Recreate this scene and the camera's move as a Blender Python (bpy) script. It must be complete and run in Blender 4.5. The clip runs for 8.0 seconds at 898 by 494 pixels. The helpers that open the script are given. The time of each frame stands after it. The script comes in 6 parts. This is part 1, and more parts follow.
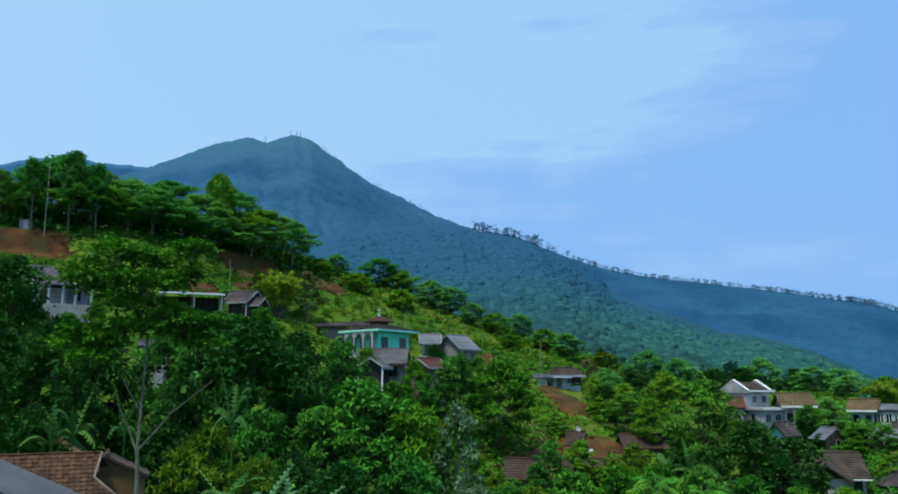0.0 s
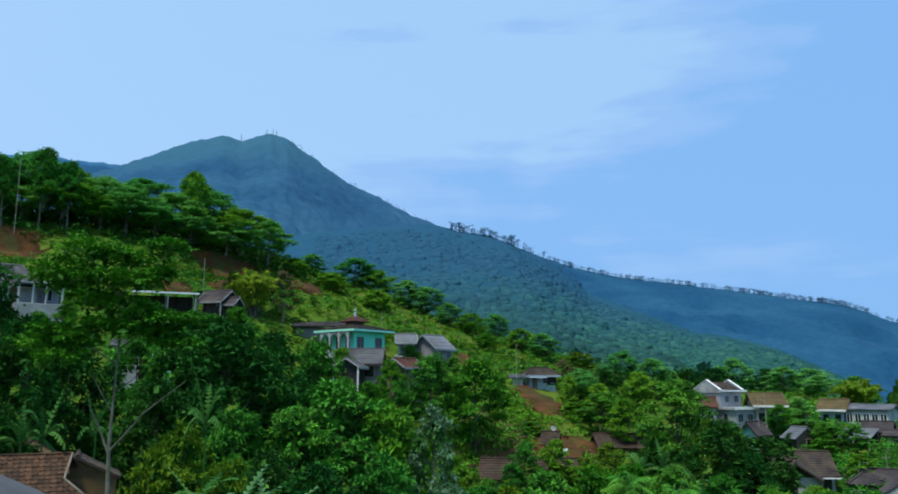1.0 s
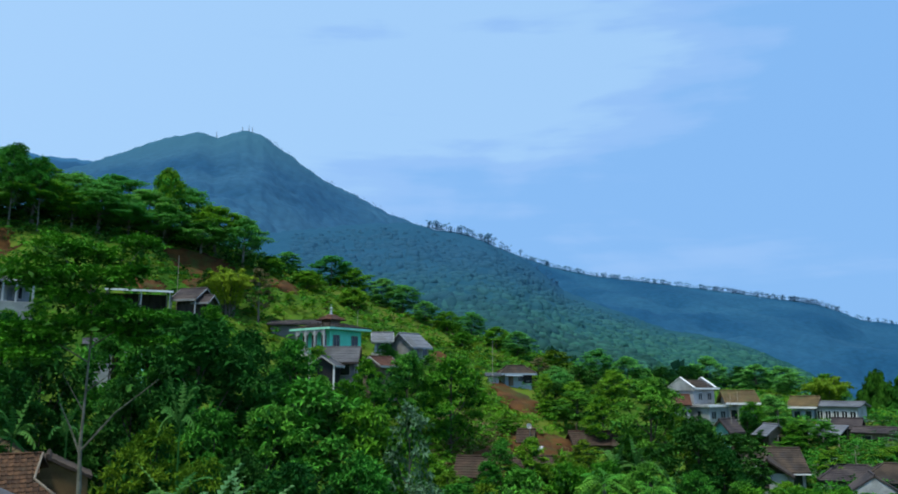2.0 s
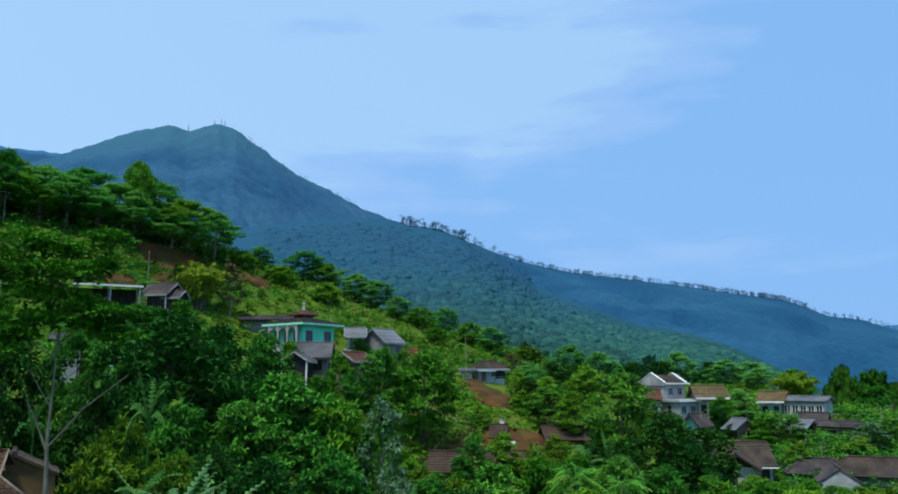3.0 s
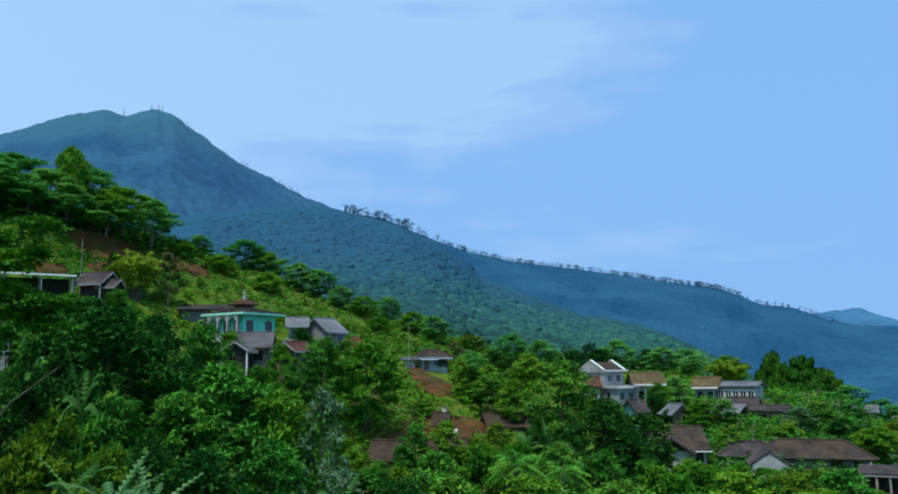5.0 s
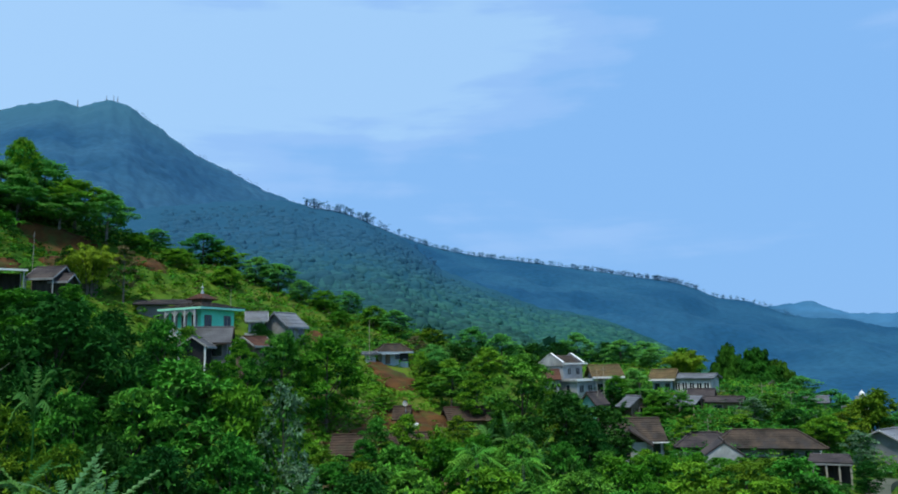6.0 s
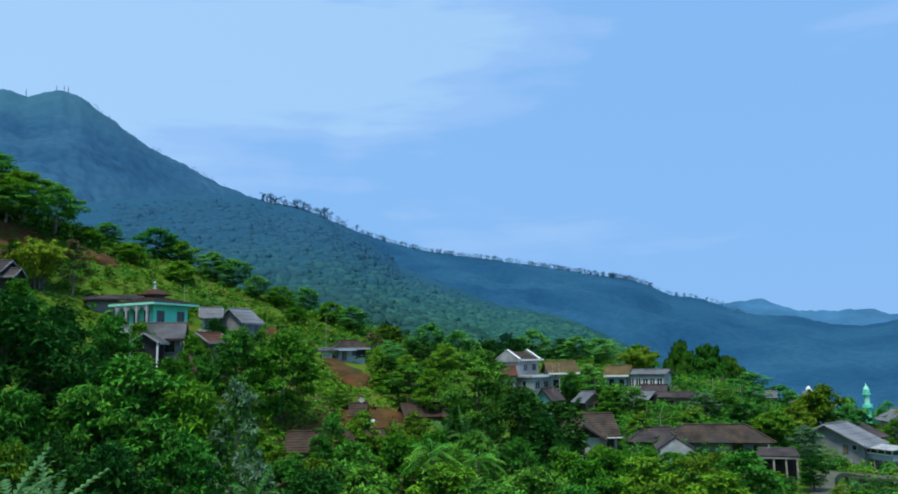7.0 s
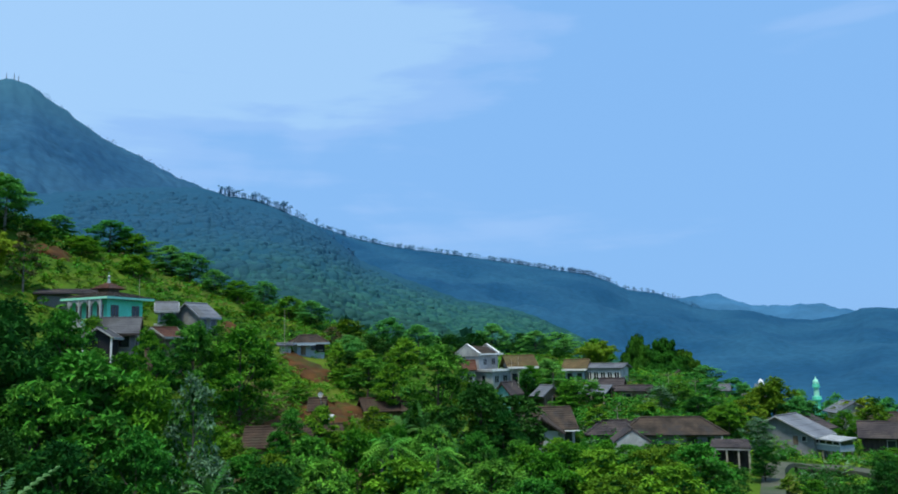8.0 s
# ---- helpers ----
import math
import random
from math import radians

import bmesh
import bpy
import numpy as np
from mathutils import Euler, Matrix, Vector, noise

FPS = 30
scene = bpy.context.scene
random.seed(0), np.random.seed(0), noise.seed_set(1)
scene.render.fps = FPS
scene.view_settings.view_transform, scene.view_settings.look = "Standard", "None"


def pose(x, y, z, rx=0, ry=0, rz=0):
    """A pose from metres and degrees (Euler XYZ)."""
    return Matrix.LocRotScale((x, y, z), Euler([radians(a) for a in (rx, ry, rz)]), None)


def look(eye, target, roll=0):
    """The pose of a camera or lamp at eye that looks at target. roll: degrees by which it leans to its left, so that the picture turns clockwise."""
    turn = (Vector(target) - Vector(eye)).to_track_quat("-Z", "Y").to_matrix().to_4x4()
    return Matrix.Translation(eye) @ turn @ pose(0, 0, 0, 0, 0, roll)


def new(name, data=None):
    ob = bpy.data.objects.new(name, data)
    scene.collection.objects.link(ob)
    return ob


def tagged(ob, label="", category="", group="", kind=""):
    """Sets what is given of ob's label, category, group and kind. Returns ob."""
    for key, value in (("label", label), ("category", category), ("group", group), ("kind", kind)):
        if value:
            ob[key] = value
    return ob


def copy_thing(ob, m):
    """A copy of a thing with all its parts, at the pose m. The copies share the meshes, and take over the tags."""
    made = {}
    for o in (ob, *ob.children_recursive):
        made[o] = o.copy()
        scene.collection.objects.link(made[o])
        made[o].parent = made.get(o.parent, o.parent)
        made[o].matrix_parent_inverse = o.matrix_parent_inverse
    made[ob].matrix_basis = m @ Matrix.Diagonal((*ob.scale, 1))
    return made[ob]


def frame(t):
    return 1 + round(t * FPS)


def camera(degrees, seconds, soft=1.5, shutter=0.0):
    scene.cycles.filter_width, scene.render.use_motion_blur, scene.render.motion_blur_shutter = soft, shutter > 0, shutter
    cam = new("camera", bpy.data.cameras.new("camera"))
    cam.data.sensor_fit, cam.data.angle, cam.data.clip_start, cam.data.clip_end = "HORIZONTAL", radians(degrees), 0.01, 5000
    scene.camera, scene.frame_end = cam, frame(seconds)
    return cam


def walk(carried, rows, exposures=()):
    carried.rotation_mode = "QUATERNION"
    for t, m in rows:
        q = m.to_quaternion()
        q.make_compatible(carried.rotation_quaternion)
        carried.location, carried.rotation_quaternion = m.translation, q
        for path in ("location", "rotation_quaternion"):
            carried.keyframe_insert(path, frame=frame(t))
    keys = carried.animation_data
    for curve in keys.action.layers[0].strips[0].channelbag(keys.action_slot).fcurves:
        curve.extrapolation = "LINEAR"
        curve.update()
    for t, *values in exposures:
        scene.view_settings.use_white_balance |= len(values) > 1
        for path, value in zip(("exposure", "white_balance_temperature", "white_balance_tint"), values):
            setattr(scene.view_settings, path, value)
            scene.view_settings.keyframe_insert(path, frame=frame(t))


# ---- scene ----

# camera: a hand-held pan to the right from a terrace above a valley
PLAN = 1.5  # metres for each unit of the plan below; all is built in plan units and brought to metres at the end
cam = camera(59.06, 8.0, soft=1.85)
PAN = (
    (0.0, 0.000, 10.000, 0.000), (0.5, -0.907, 10.009, -0.052), (1.0, -1.709, 10.005, 0.026),
    (1.5, -2.493, 9.970, 0.109), (3.0, -5.285, 9.555, 0.220), (3.5, -6.157, 9.347, 0.348),
    (4.0, -7.096, 9.132, 0.431), (5.5, -10.652, 8.511, 0.910), (6.0, -12.095, 8.271, 1.080),
    (6.5, -13.597, 8.121, 1.095), (7.0, -15.144, 7.958, 1.101), (7.5, -16.409, 7.751, 1.204),
    (8.0, -18.000, 7.507, 1.254))
walk(cam, [(t, pose(-yaw * 0.0200, yaw * 0.0117, yaw * 0.0041, 90 + pitch, roll, yaw)) for t, yaw, pitch, roll in PAN])

# ---- light: overcast blue evening sky, weak wide sun ----
world = bpy.data.worlds.new("sky")
scene.world = world
world.use_nodes = True
wn, wl = world.node_tree.nodes, world.node_tree.links
wn.clear()
w_out = wn.new("ShaderNodeOutputWorld")
w_bg = wn.new("ShaderNodeBackground")
w_sky = wn.new("ShaderNodeTexSky")
w_sky.sky_type = "NISHITA"
w_sky.sun_disc = False
w_sky.sun_elevation = radians(38)
w_sky.sun_rotation = radians(-60)
w_scale = wn.new("ShaderNodeVectorMath")
w_scale.operation = "SCALE"
w_scale.inputs[3].default_value = 0.10
w_co = wn.new("ShaderNodeTexCoord")
w_map = wn.new("ShaderNodeMapping")
w_map.inputs["Scale"].default_value = (1.0, 1.0, 2.6)
w_map.inputs["Rotation"].default_value = (0, radians(12), 0)
w_noise = wn.new("ShaderNodeTexNoise")
w_noise.inputs["Scale"].default_value = 2.1
w_noise.inputs["Detail"].default_value = 5.0
w_noise.inputs["Roughness"].default_value = 0.52
w_noise.inputs["Distortion"].default_value = 0.5
w_sep = wn.new("ShaderNodeSeparateXYZ")
w_drift = wn.new("ShaderNodeMath")
w_drift.operation = "MULTIPLY_ADD"
w_drift.inputs[1].default_value = -0.36
w_ramp = wn.new("ShaderNodeValToRGB")
cr = w_ramp.color_ramp
cr.interpolation = "EASE"
cr.elements[0].position, cr.elements[0].color = 0.42, (0.246, 0.513, 0.945, 1)
cr.elements[1].position, cr.elements[1].color = 0.68, (0.380, 0.645, 1.0, 1)
mid = cr.elements.new(0.56)
mid.color = (0.312, 0.560, 0.975, 1)
w_mix = wn.new("ShaderNodeMixRGB")
w_mix.inputs[0].default_value = 0.92
w_map2 = wn.new("ShaderNodeMapping")
w_map2.inputs["Scale"].default_value = (1.0, 1.0, 7.0)
w_map2.inputs["Rotation"].default_value = (0, radians(-7), 0)
w_wisp = wn.new("ShaderNodeTexNoise")
w_wisp.inputs["Scale"].default_value = 2.6
w_wisp.inputs["Detail"].default_value = 6.0
w_wisp.inputs["Roughness"].default_value = 0.5
w_add = wn.new("ShaderNodeMath")
w_add.operation = "MULTIPLY_ADD"
w_add.inputs[1].default_value = 0.80
w_off = wn.new("ShaderNodeMath")
w_off.operation = "SUBTRACT"
w_off.inputs[1].default_value = 0.585
wl.new(w_co.outputs["Generated"], w_map2.inputs[0])
wl.new(w_map2.outputs[0], w_wisp.inputs["Vector"])
wl.new(w_wisp.outputs[0], w_off.inputs[0])
wl.new(w_off.outputs[0], w_add.inputs[0])
wl.new(w_drift.outputs[0], w_add.inputs[2])
wl.new(w_sky.outputs[0], w_scale.inputs[0])
wl.new(w_co.outputs["Generated"], w_map.inputs[0])
wl.new(w_map.outputs[0], w_noise.inputs["Vector"])
wl.new(w_co.outputs["Generated"], w_sep.inputs[0])
wl.new(w_sep.outputs[0], w_drift.inputs[0])
wl.new(w_noise.outputs[0], w_drift.inputs[2])
w_high = wn.new("ShaderNodeMath")
w_high.operation = "MULTIPLY_ADD"
w_high.inputs[1].default_value = 0.74
wl.new(w_sep.outputs[2], w_high.inputs[0])
wl.new(w_add.outputs[0], w_high.inputs[2])
w_haze = wn.new("ShaderNodeMapRange")
w_haze.inputs["From Min"].default_value, w_haze.inputs["From Max"].default_value = 0.125, 0.055
w_haze.inputs["To Min"].default_value, w_haze.inputs["To Max"].default_value = 0.0, 0.26
w_low = wn.new("ShaderNodeMath")
w_low.operation = "MULTIPLY_ADD"
wl.new(w_sep.outputs[2], w_haze.inputs[0])
wl.new(w_haze.outputs[0], w_low.inputs[0])
wl.new(w_wisp.outputs[0], w_low.inputs[1])
wl.new(w_high.outputs[0], w_low.inputs[2])
wl.new(w_low.outputs[0], w_ramp.inputs[0])
wl.new(w_scale.outputs[0], w_mix.inputs[1])
wl.new(w_ramp.outputs[0], w_mix.inputs[2])
wl.new(w_mix.outputs[0], w_bg.inputs[0])
w_bg.inputs[1].default_value = 1.0
wl.new(w_bg.outputs[0], w_out.inputs[0])

sun = bpy.data.lights.new("sun", "SUN")
sun.energy = 3.5
sun.angle = radians(10)
sun.color = (1.0, 0.975, 0.83)
sun_ob = new("sun", sun)
sun_ob.matrix_world = look((-23, -30, 95), (0, 0, 0))


# ---- materials ----
def shader(name, rough=0.8, metal=0.0, spec=0.3):
    m = bpy.data.materials.new(name)
    m.use_nodes = True
    n, l = m.node_tree.nodes, m.node_tree.links
    b = n["Principled BSDF"]
    b.inputs["Roughness"].default_value = rough
    b.inputs["Metallic"].default_value = metal
    b.inputs["Specular IOR Level"].default_value = spec
    return m, n, l, b


def surface(name, a, b, scale=2.0, rough=0.8, metal=0.0, bump=0.15, wear=None, fine=18.0, streak=None, spec=0.2, depth=0.05):
    """Two colours in large patches, fine grain on top, an optional third colour in worn stains."""
    m, n, l, p = shader(name, rough, metal, spec)
    co = n.new("ShaderNodeTexCoord")
    info = n.new("ShaderNodeObjectInfo")
    shift = n.new("ShaderNodeVectorMath")
    shift.operation = "MULTIPLY_ADD"
    shift.inputs[1].default_value = streak or (1, 1, 1)
    l.new(co.outputs["Object"], shift.inputs[0])
    off = n.new("ShaderNodeVectorMath")
    off.operation = "SCALE"
    off.inputs[0].default_value = (37, 23, 11)
    l.new(info.outputs["Random"], off.inputs[3])
    l.new(off.outputs[0], shift.inputs[2])
    big = n.new("ShaderNodeTexNoise")
    big.inputs["Scale"].default_value = scale
    big.inputs["Detail"].default_value = 4
    small = n.new("ShaderNodeTexNoise")
    small.inputs["Scale"].default_value = fine
    small.inputs["Detail"].default_value = 3
    l.new(shift.outputs[0], big.inputs["Vector"])
    l.new(shift.outputs[0], small.inputs["Vector"])
    ramp = n.new("ShaderNodeValToRGB")
    ramp.color_ramp.elements[0].position, ramp.color_ramp.elements[0].color = 0.35, (*a, 1)
    ramp.color_ramp.elements[1].position, ramp.color_ramp.elements[1].color = 0.65, (*b, 1)
    l.new(big.outputs[0], ramp.inputs[0])
    grain = n.new("ShaderNodeMixRGB")
    grain.blend_type = "OVERLAY"
    grain.inputs[0].default_value = 0.35
    l.new(ramp.outputs[0], grain.inputs[1])
    l.new(small.outputs[0], grain.inputs[2])
    last = grain.outputs[0]
    if wear:
        stain = n.new("ShaderNodeTexNoise")
        stain.inputs["Scale"].default_value = scale * 0.7
        stain.inputs["Detail"].default_value = 6
        stain.inputs["Roughness"].default_value = 0.65
        l.new(shift.outputs[0], stain.inputs["Vector"])
        cut = n.new("ShaderNodeValToRGB")
        cut.color_ramp.elements[0].position, cut.color_ramp.elements[1].position = 0.52, 0.68
        l.new(stain.outputs[0], cut.inputs[0])
        mix = n.new("ShaderNodeMixRGB")
        mix.inputs[2].default_value = (*wear, 1)
        l.new(cut.outputs[0], mix.inputs[0])
        l.new(last, mix.inputs[1])
        last = mix.outputs[0]
    l.new(last, p.inputs["Base Color"])
    bm_ = n.new("ShaderNodeBump")
    bm_.inputs["Strength"].default_value = bump
    bm_.inputs["Distance"].default_value = depth
    l.new(small.outputs[0], bm_.inputs["Height"])
    l.new(bm_.outputs[0], p.inputs["Normal"])
    return m


def leafy(name, dark, light, accent=None, glow=0.10, patches=0.75, single=0.30):
    """Leaves: colour differs in patches of the crown, leaf by leaf and tree by tree, with light passing through the blade."""
    m, n, l, p = shader(name, 0.75, 0, 0.06)
    geo = n.new("ShaderNodeNewGeometry")
    info = n.new("ShaderNodeObjectInfo")
    ramp = n.new("ShaderNodeValToRGB")
    ramp.color_ramp.elements[0].color = (*dark, 1)
    ramp.color_ramp.elements[1].color = (*light, 1)
    if accent:
        e = ramp.color_ramp.elements.new(0.94)
        e.color = (*light, 1)
        ramp.color_ramp.elements[-1].color = (*accent, 1)
    co = n.new("ShaderNodeTexCoord")
    patch_noise = n.new("ShaderNodeTexNoise")
    patch_noise.inputs["Scale"].default_value = patches
    patch_noise.inputs["Detail"].default_value = 2.5
    l.new(co.outputs["Object"], patch_noise.inputs["Vector"])
    spread_ = n.new("ShaderNodeMapRange")
    spread_.inputs["From Min"].default_value, spread_.inputs["From Max"].default_value = 0.30, 0.70
    spread_.inputs["To Min"].default_value, spread_.inputs["To Max"].default_value = 0.06, 0.68
    l.new(patch_noise.outputs[0], spread_.inputs[0])
    per_leaf = n.new("ShaderNodeMath")
    per_leaf.operation = "MULTIPLY_ADD"
    per_leaf.inputs[1].default_value = single
    l.new(geo.outputs["Random Per Island"], per_leaf.inputs[0])
    l.new(spread_.outputs[0], per_leaf.inputs[2])
    l.new(per_leaf.outputs[0], ramp.inputs[0])
    hue = n.new("ShaderNodeHueSaturation")
    to = n.new("ShaderNodeMapRange")
    to.inputs["To Min"].default_value, to.inputs["To Max"].default_value = 0.485, 0.525
    l.new(info.outputs["Random"], to.inputs[0])
    l.new(to.outputs[0], hue.inputs["Hue"])
    val = n.new("ShaderNodeMapRange")
    val.inputs["To Min"].default_value, val.inputs["To Max"].default_value = 1.2, 0.8
    l.new(info.outputs["Random"], val.inputs[0])
    l.new(val.outputs[0], hue.inputs["Value"])
    l.new(ramp.outputs[0], hue.inputs["Color"])
    l.new(hue.outputs[0], p.inputs["Base Color"])
    tr = n.new("ShaderNodeBsdfTranslucent")
    l.new(hue.outputs[0], tr.inputs["Color"])
    mix = n.new("ShaderNodeMixShader")
    mix.inputs[0].default_value = glow
    l.new(p.outputs[0], mix.inputs[1])
    l.new(tr.outputs[0], mix.inputs[2])
    l.new(mix.outputs[0], n["Material Output"].inputs["Surface"])
    return m


LEAF = leafy("leaf_green", (0.009, 0.062, 0.010), (0.146, 0.425, 0.044), (0.20, 0.43, 0.05))
LEAF_MID = leafy("leaf_mid", (0.012, 0.078, 0.013), (0.152, 0.430, 0.050), (0.21, 0.44, 0.06))
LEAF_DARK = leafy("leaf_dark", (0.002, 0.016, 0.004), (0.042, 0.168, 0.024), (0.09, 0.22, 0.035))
LEAF_LIGHT = leafy("leaf_light", (0.020, 0.098, 0.008), (0.172, 0.410, 0.027), (0.26, 0.47, 0.04))
LEAF_YELLOW = leafy("leaf_yellow", (0.050, 0.112, 0.008), (0.205, 0.335, 0.022), (0.28, 0.29, 0.035))
LEAF_PALE = leafy("leaf_pale", (0.06, 0.15, 0.07), (0.20, 0.34, 0.19), (0.46, 0.54, 0.40))
LEAF_DRY = leafy("leaf_dry", (0.13, 0.11, 0.05), (0.24, 0.20, 0.10), (0.3, 0.25, 0.15))
LEAF_HILL = leafy("leaf_hill", (0.032, 0.150, 0.040), (0.200, 0.540, 0.110), (0.25, 0.55, 0.11), 0.36)
LEAF_HILL_LIGHT = leafy("leaf_hill_light", (0.034, 0.130, 0.014), (0.205, 0.450, 0.034), (0.27, 0.48, 0.035), 0.32)
LEAF_BAMBOO = leafy("leaf_bamboo", (0.003, 0.026, 0.004), (0.060, 0.185, 0.016), (0.12, 0.26, 0.025))
LEAF_BANANA = leafy("leaf_banana", (0.035, 0.125, 0.025), (0.080, 0.21, 0.045), None, 0.2)
LEAF_FROND = leafy("leaf_frond", (0.07, 0.19, 0.06), (0.17, 0.33, 0.14), None, 0.2)
# spur woods; by_altitude mixes painted haze into both greens
FOREST_GREEN = leafy("forest_green_hazed", (0.006, 0.044, 0.026), (0.040, 0.128, 0.056), None, 0.08, 0.035, 0.40)
FOREST_NEAR = leafy("forest_near_hazed", (0.007, 0.056, 0.042), (0.042, 0.140, 0.078), None, 0.05, 0.030, 0.35)
# crest trees: blue haze of distance painted into the leaf colour
FOREST_RIDGE = leafy("ridge_trees_hazed", (0.056, 0.155, 0.250), (0.082, 0.200, 0.305), None, 0.20)
BARK = surface("bark", (0.10, 0.095, 0.08), (0.18, 0.17, 0.145), 1.5, 0.9, fine=12, wear=(0.07, 0.085, 0.05))
BARK_DARK = surface("bark_dark", (0.06, 0.05, 0.04), (0.12, 0.10, 0.08), 1.5, 0.9, fine=12)
WHITE = surface("white_render", (0.30, 0.31, 0.33), (0.44, 0.45, 0.46), 0.8, 0.85, wear=(0.25, 0.25, 0.24))
BLUE_WALL = surface("pale_blue_render", (0.26, 0.33, 0.39), (0.36, 0.43, 0.48), 0.8, 0.85, wear=(0.27, 0.30, 0.33))
GREEN_WALL = surface("mint_green_render", (0.13, 0.68, 0.48), (0.16, 0.75, 0.55), 0.9, 0.7, wear=(0.12, 0.60, 0.44))
MINT_TRIM = surface("mint_trim", (0.28, 0.72, 0.55), (0.36, 0.78, 0.62), 1.2, 0.6)
TURQ = surface("turquoise_render", (0.14, 0.44, 0.40), (0.21, 0.52, 0.47), 0.9, 0.8, wear=(0.30, 0.5, 0.45))
BLUE_GREY = surface("blue_grey_render", (0.20, 0.215, 0.25), (0.27, 0.285, 0.32), 0.7, 0.9, wear=(0.15, 0.155, 0.17))
GREY_WALL = surface("grey_render", (0.19, 0.19, 0.20), (0.28, 0.28, 0.285), 0.7, 0.9, wear=(0.14, 0.14, 0.13))
CONCRETE = surface("concrete", (0.26, 0.26, 0.25), (0.38, 0.38, 0.36), 0.8, 0.9, wear=(0.15, 0.16, 0.13))
WOOD = surface("weathered_wood", (0.12, 0.09, 0.065), (0.20, 0.16, 0.12), 1.5, 0.85, streak=(4, 4, 0.6))
# dark boards; also colours the shade under the low gabled house's open roof
WOOD_DARK = surface("dark_wood_and_shade", (0.030, 0.024, 0.022), (0.060, 0.048, 0.042), 1.5, 0.85, streak=(4, 4, 0.6))
WOOD_PALE = surface("pale_wood", (0.28, 0.25, 0.20), (0.40, 0.36, 0.30), 1.5, 0.85, streak=(4, 4, 0.6))
ROOF_GREY = surface("grey_roof", (0.062, 0.062, 0.068), (0.118, 0.118, 0.126), 0.6, 0.8, wear=(0.06, 0.06, 0.058), streak=(1, 0.4, 1))
ROOF_METAL = surface("metal_roof", (0.115, 0.122, 0.14), (0.19, 0.198, 0.22), 0.6, 0.6, 0.1, wear=(0.12, 0.118, 0.115), streak=(1, 0.4, 1))
ROOF_BROWN = surface("brown_tile_roof", (0.032, 0.026, 0.021), (0.084, 0.060, 0.045), 1.1, 0.9, wear=(0.05, 0.045, 0.045), bump=0.4, streak=(1, 0.5, 1))
ROOF_RED = surface("red_tile_roof", (0.066, 0.030, 0.022), (0.115, 0.050, 0.032), 0.8, 0.9, wear=(0.07, 0.05, 0.045), bump=0.4)
ROOF_DARK = surface("dark_tile_roof", (0.038, 0.033, 0.036), (0.075, 0.060, 0.060), 0.7, 0.9, wear=(0.10, 0.08, 0.07), bump=0.4)
TILE = surface("clay_tile", (0.034, 0.020, 0.014), (0.118, 0.062, 0.035), 1.6, 0.85, wear=(0.050, 0.036, 0.024), fine=9)
TILE_TOP = surface("weathered_ridge", (0.15, 0.12, 0.095), (0.25, 0.21, 0.165), 1.3, 0.9)
ROOF_RUST = surface("rusty_tile_roof", (0.036, 0.025, 0.019), (0.072, 0.047, 0.034), 1.2, 0.9, wear=(0.06, 0.05, 0.035), bump=0.4)
ROOF_MOSS = surface("mossy_tile_roof", (0.085, 0.060, 0.030), (0.150, 0.105, 0.048), 1.0, 0.9, wear=(0.07, 0.085, 0.03), bump=0.4)
# near-black colour that stands in for the shade of unlit interiors
DARK = surface("interior_shade", (0.012, 0.013, 0.015), (0.022, 0.022, 0.025), 1.0, 0.6)
GLASS = shader("window_glass", 0.12, 0.0, 0.6)[0]
GLASS.node_tree.nodes["Principled BSDF"].inputs["Base Color"].default_value = (0.02, 0.025, 0.03, 1)
EARTH = surface("red_earth", (0.050, 0.023, 0.008), (0.105, 0.047, 0.013), 0.5, 0.95, bump=0.9, wear=(0.045, 0.060, 0.014), fine=3)
ROAD = surface("pale_road", (0.060, 0.070, 0.048), (0.100, 0.106, 0.078), 0.4, 0.9, wear=(0.05, 0.085, 0.03))
METAL = surface("galvanised_steel", (0.35, 0.36, 0.38), (0.48, 0.49, 0.5), 2.0, 0.45, 0.8)
PLASTIC = surface("white_plastic", (0.7, 0.7, 0.7), (0.8, 0.8, 0.8), 2.0, 0.4)
GRASS = surface("hill_grass", (0.034, 0.096, 0.010), (0.086, 0.152, 0.016), 0.14, 0.95, bump=0.8, wear=(0.125, 0.150, 0.026), fine=2.2, spec=0.05)
# far slopes: the blue of distance haze is painted into these base colours
MOUNTAIN = surface("mountain_forest_hazed", (0.019, 0.074, 0.146), (0.034, 0.104, 0.178), 0.0045, 0.95, bump=0.35, fine=0.05, spec=0.03, depth=6.0)
RIDGE_M = surface("ridge_forest_hazed", (0.012, 0.064, 0.132), (0.022, 0.090, 0.162), 0.006, 0.95, bump=0.10, fine=0.10, spec=0.03, depth=3.0)
SPUR_M = surface("spur_forest_hazed", (0.009, 0.056, 0.042), (0.023, 0.092, 0.066), 0.025, 0.95, bump=0.4, fine=0.15, spec=0.03, depth=2.0)
FAR_M = surface("far_forest_hazed", (0.034, 0.122, 0.235), (0.048, 0.146, 0.262), 0.003, 0.95, bump=0.0, fine=0.01, spec=0.03)


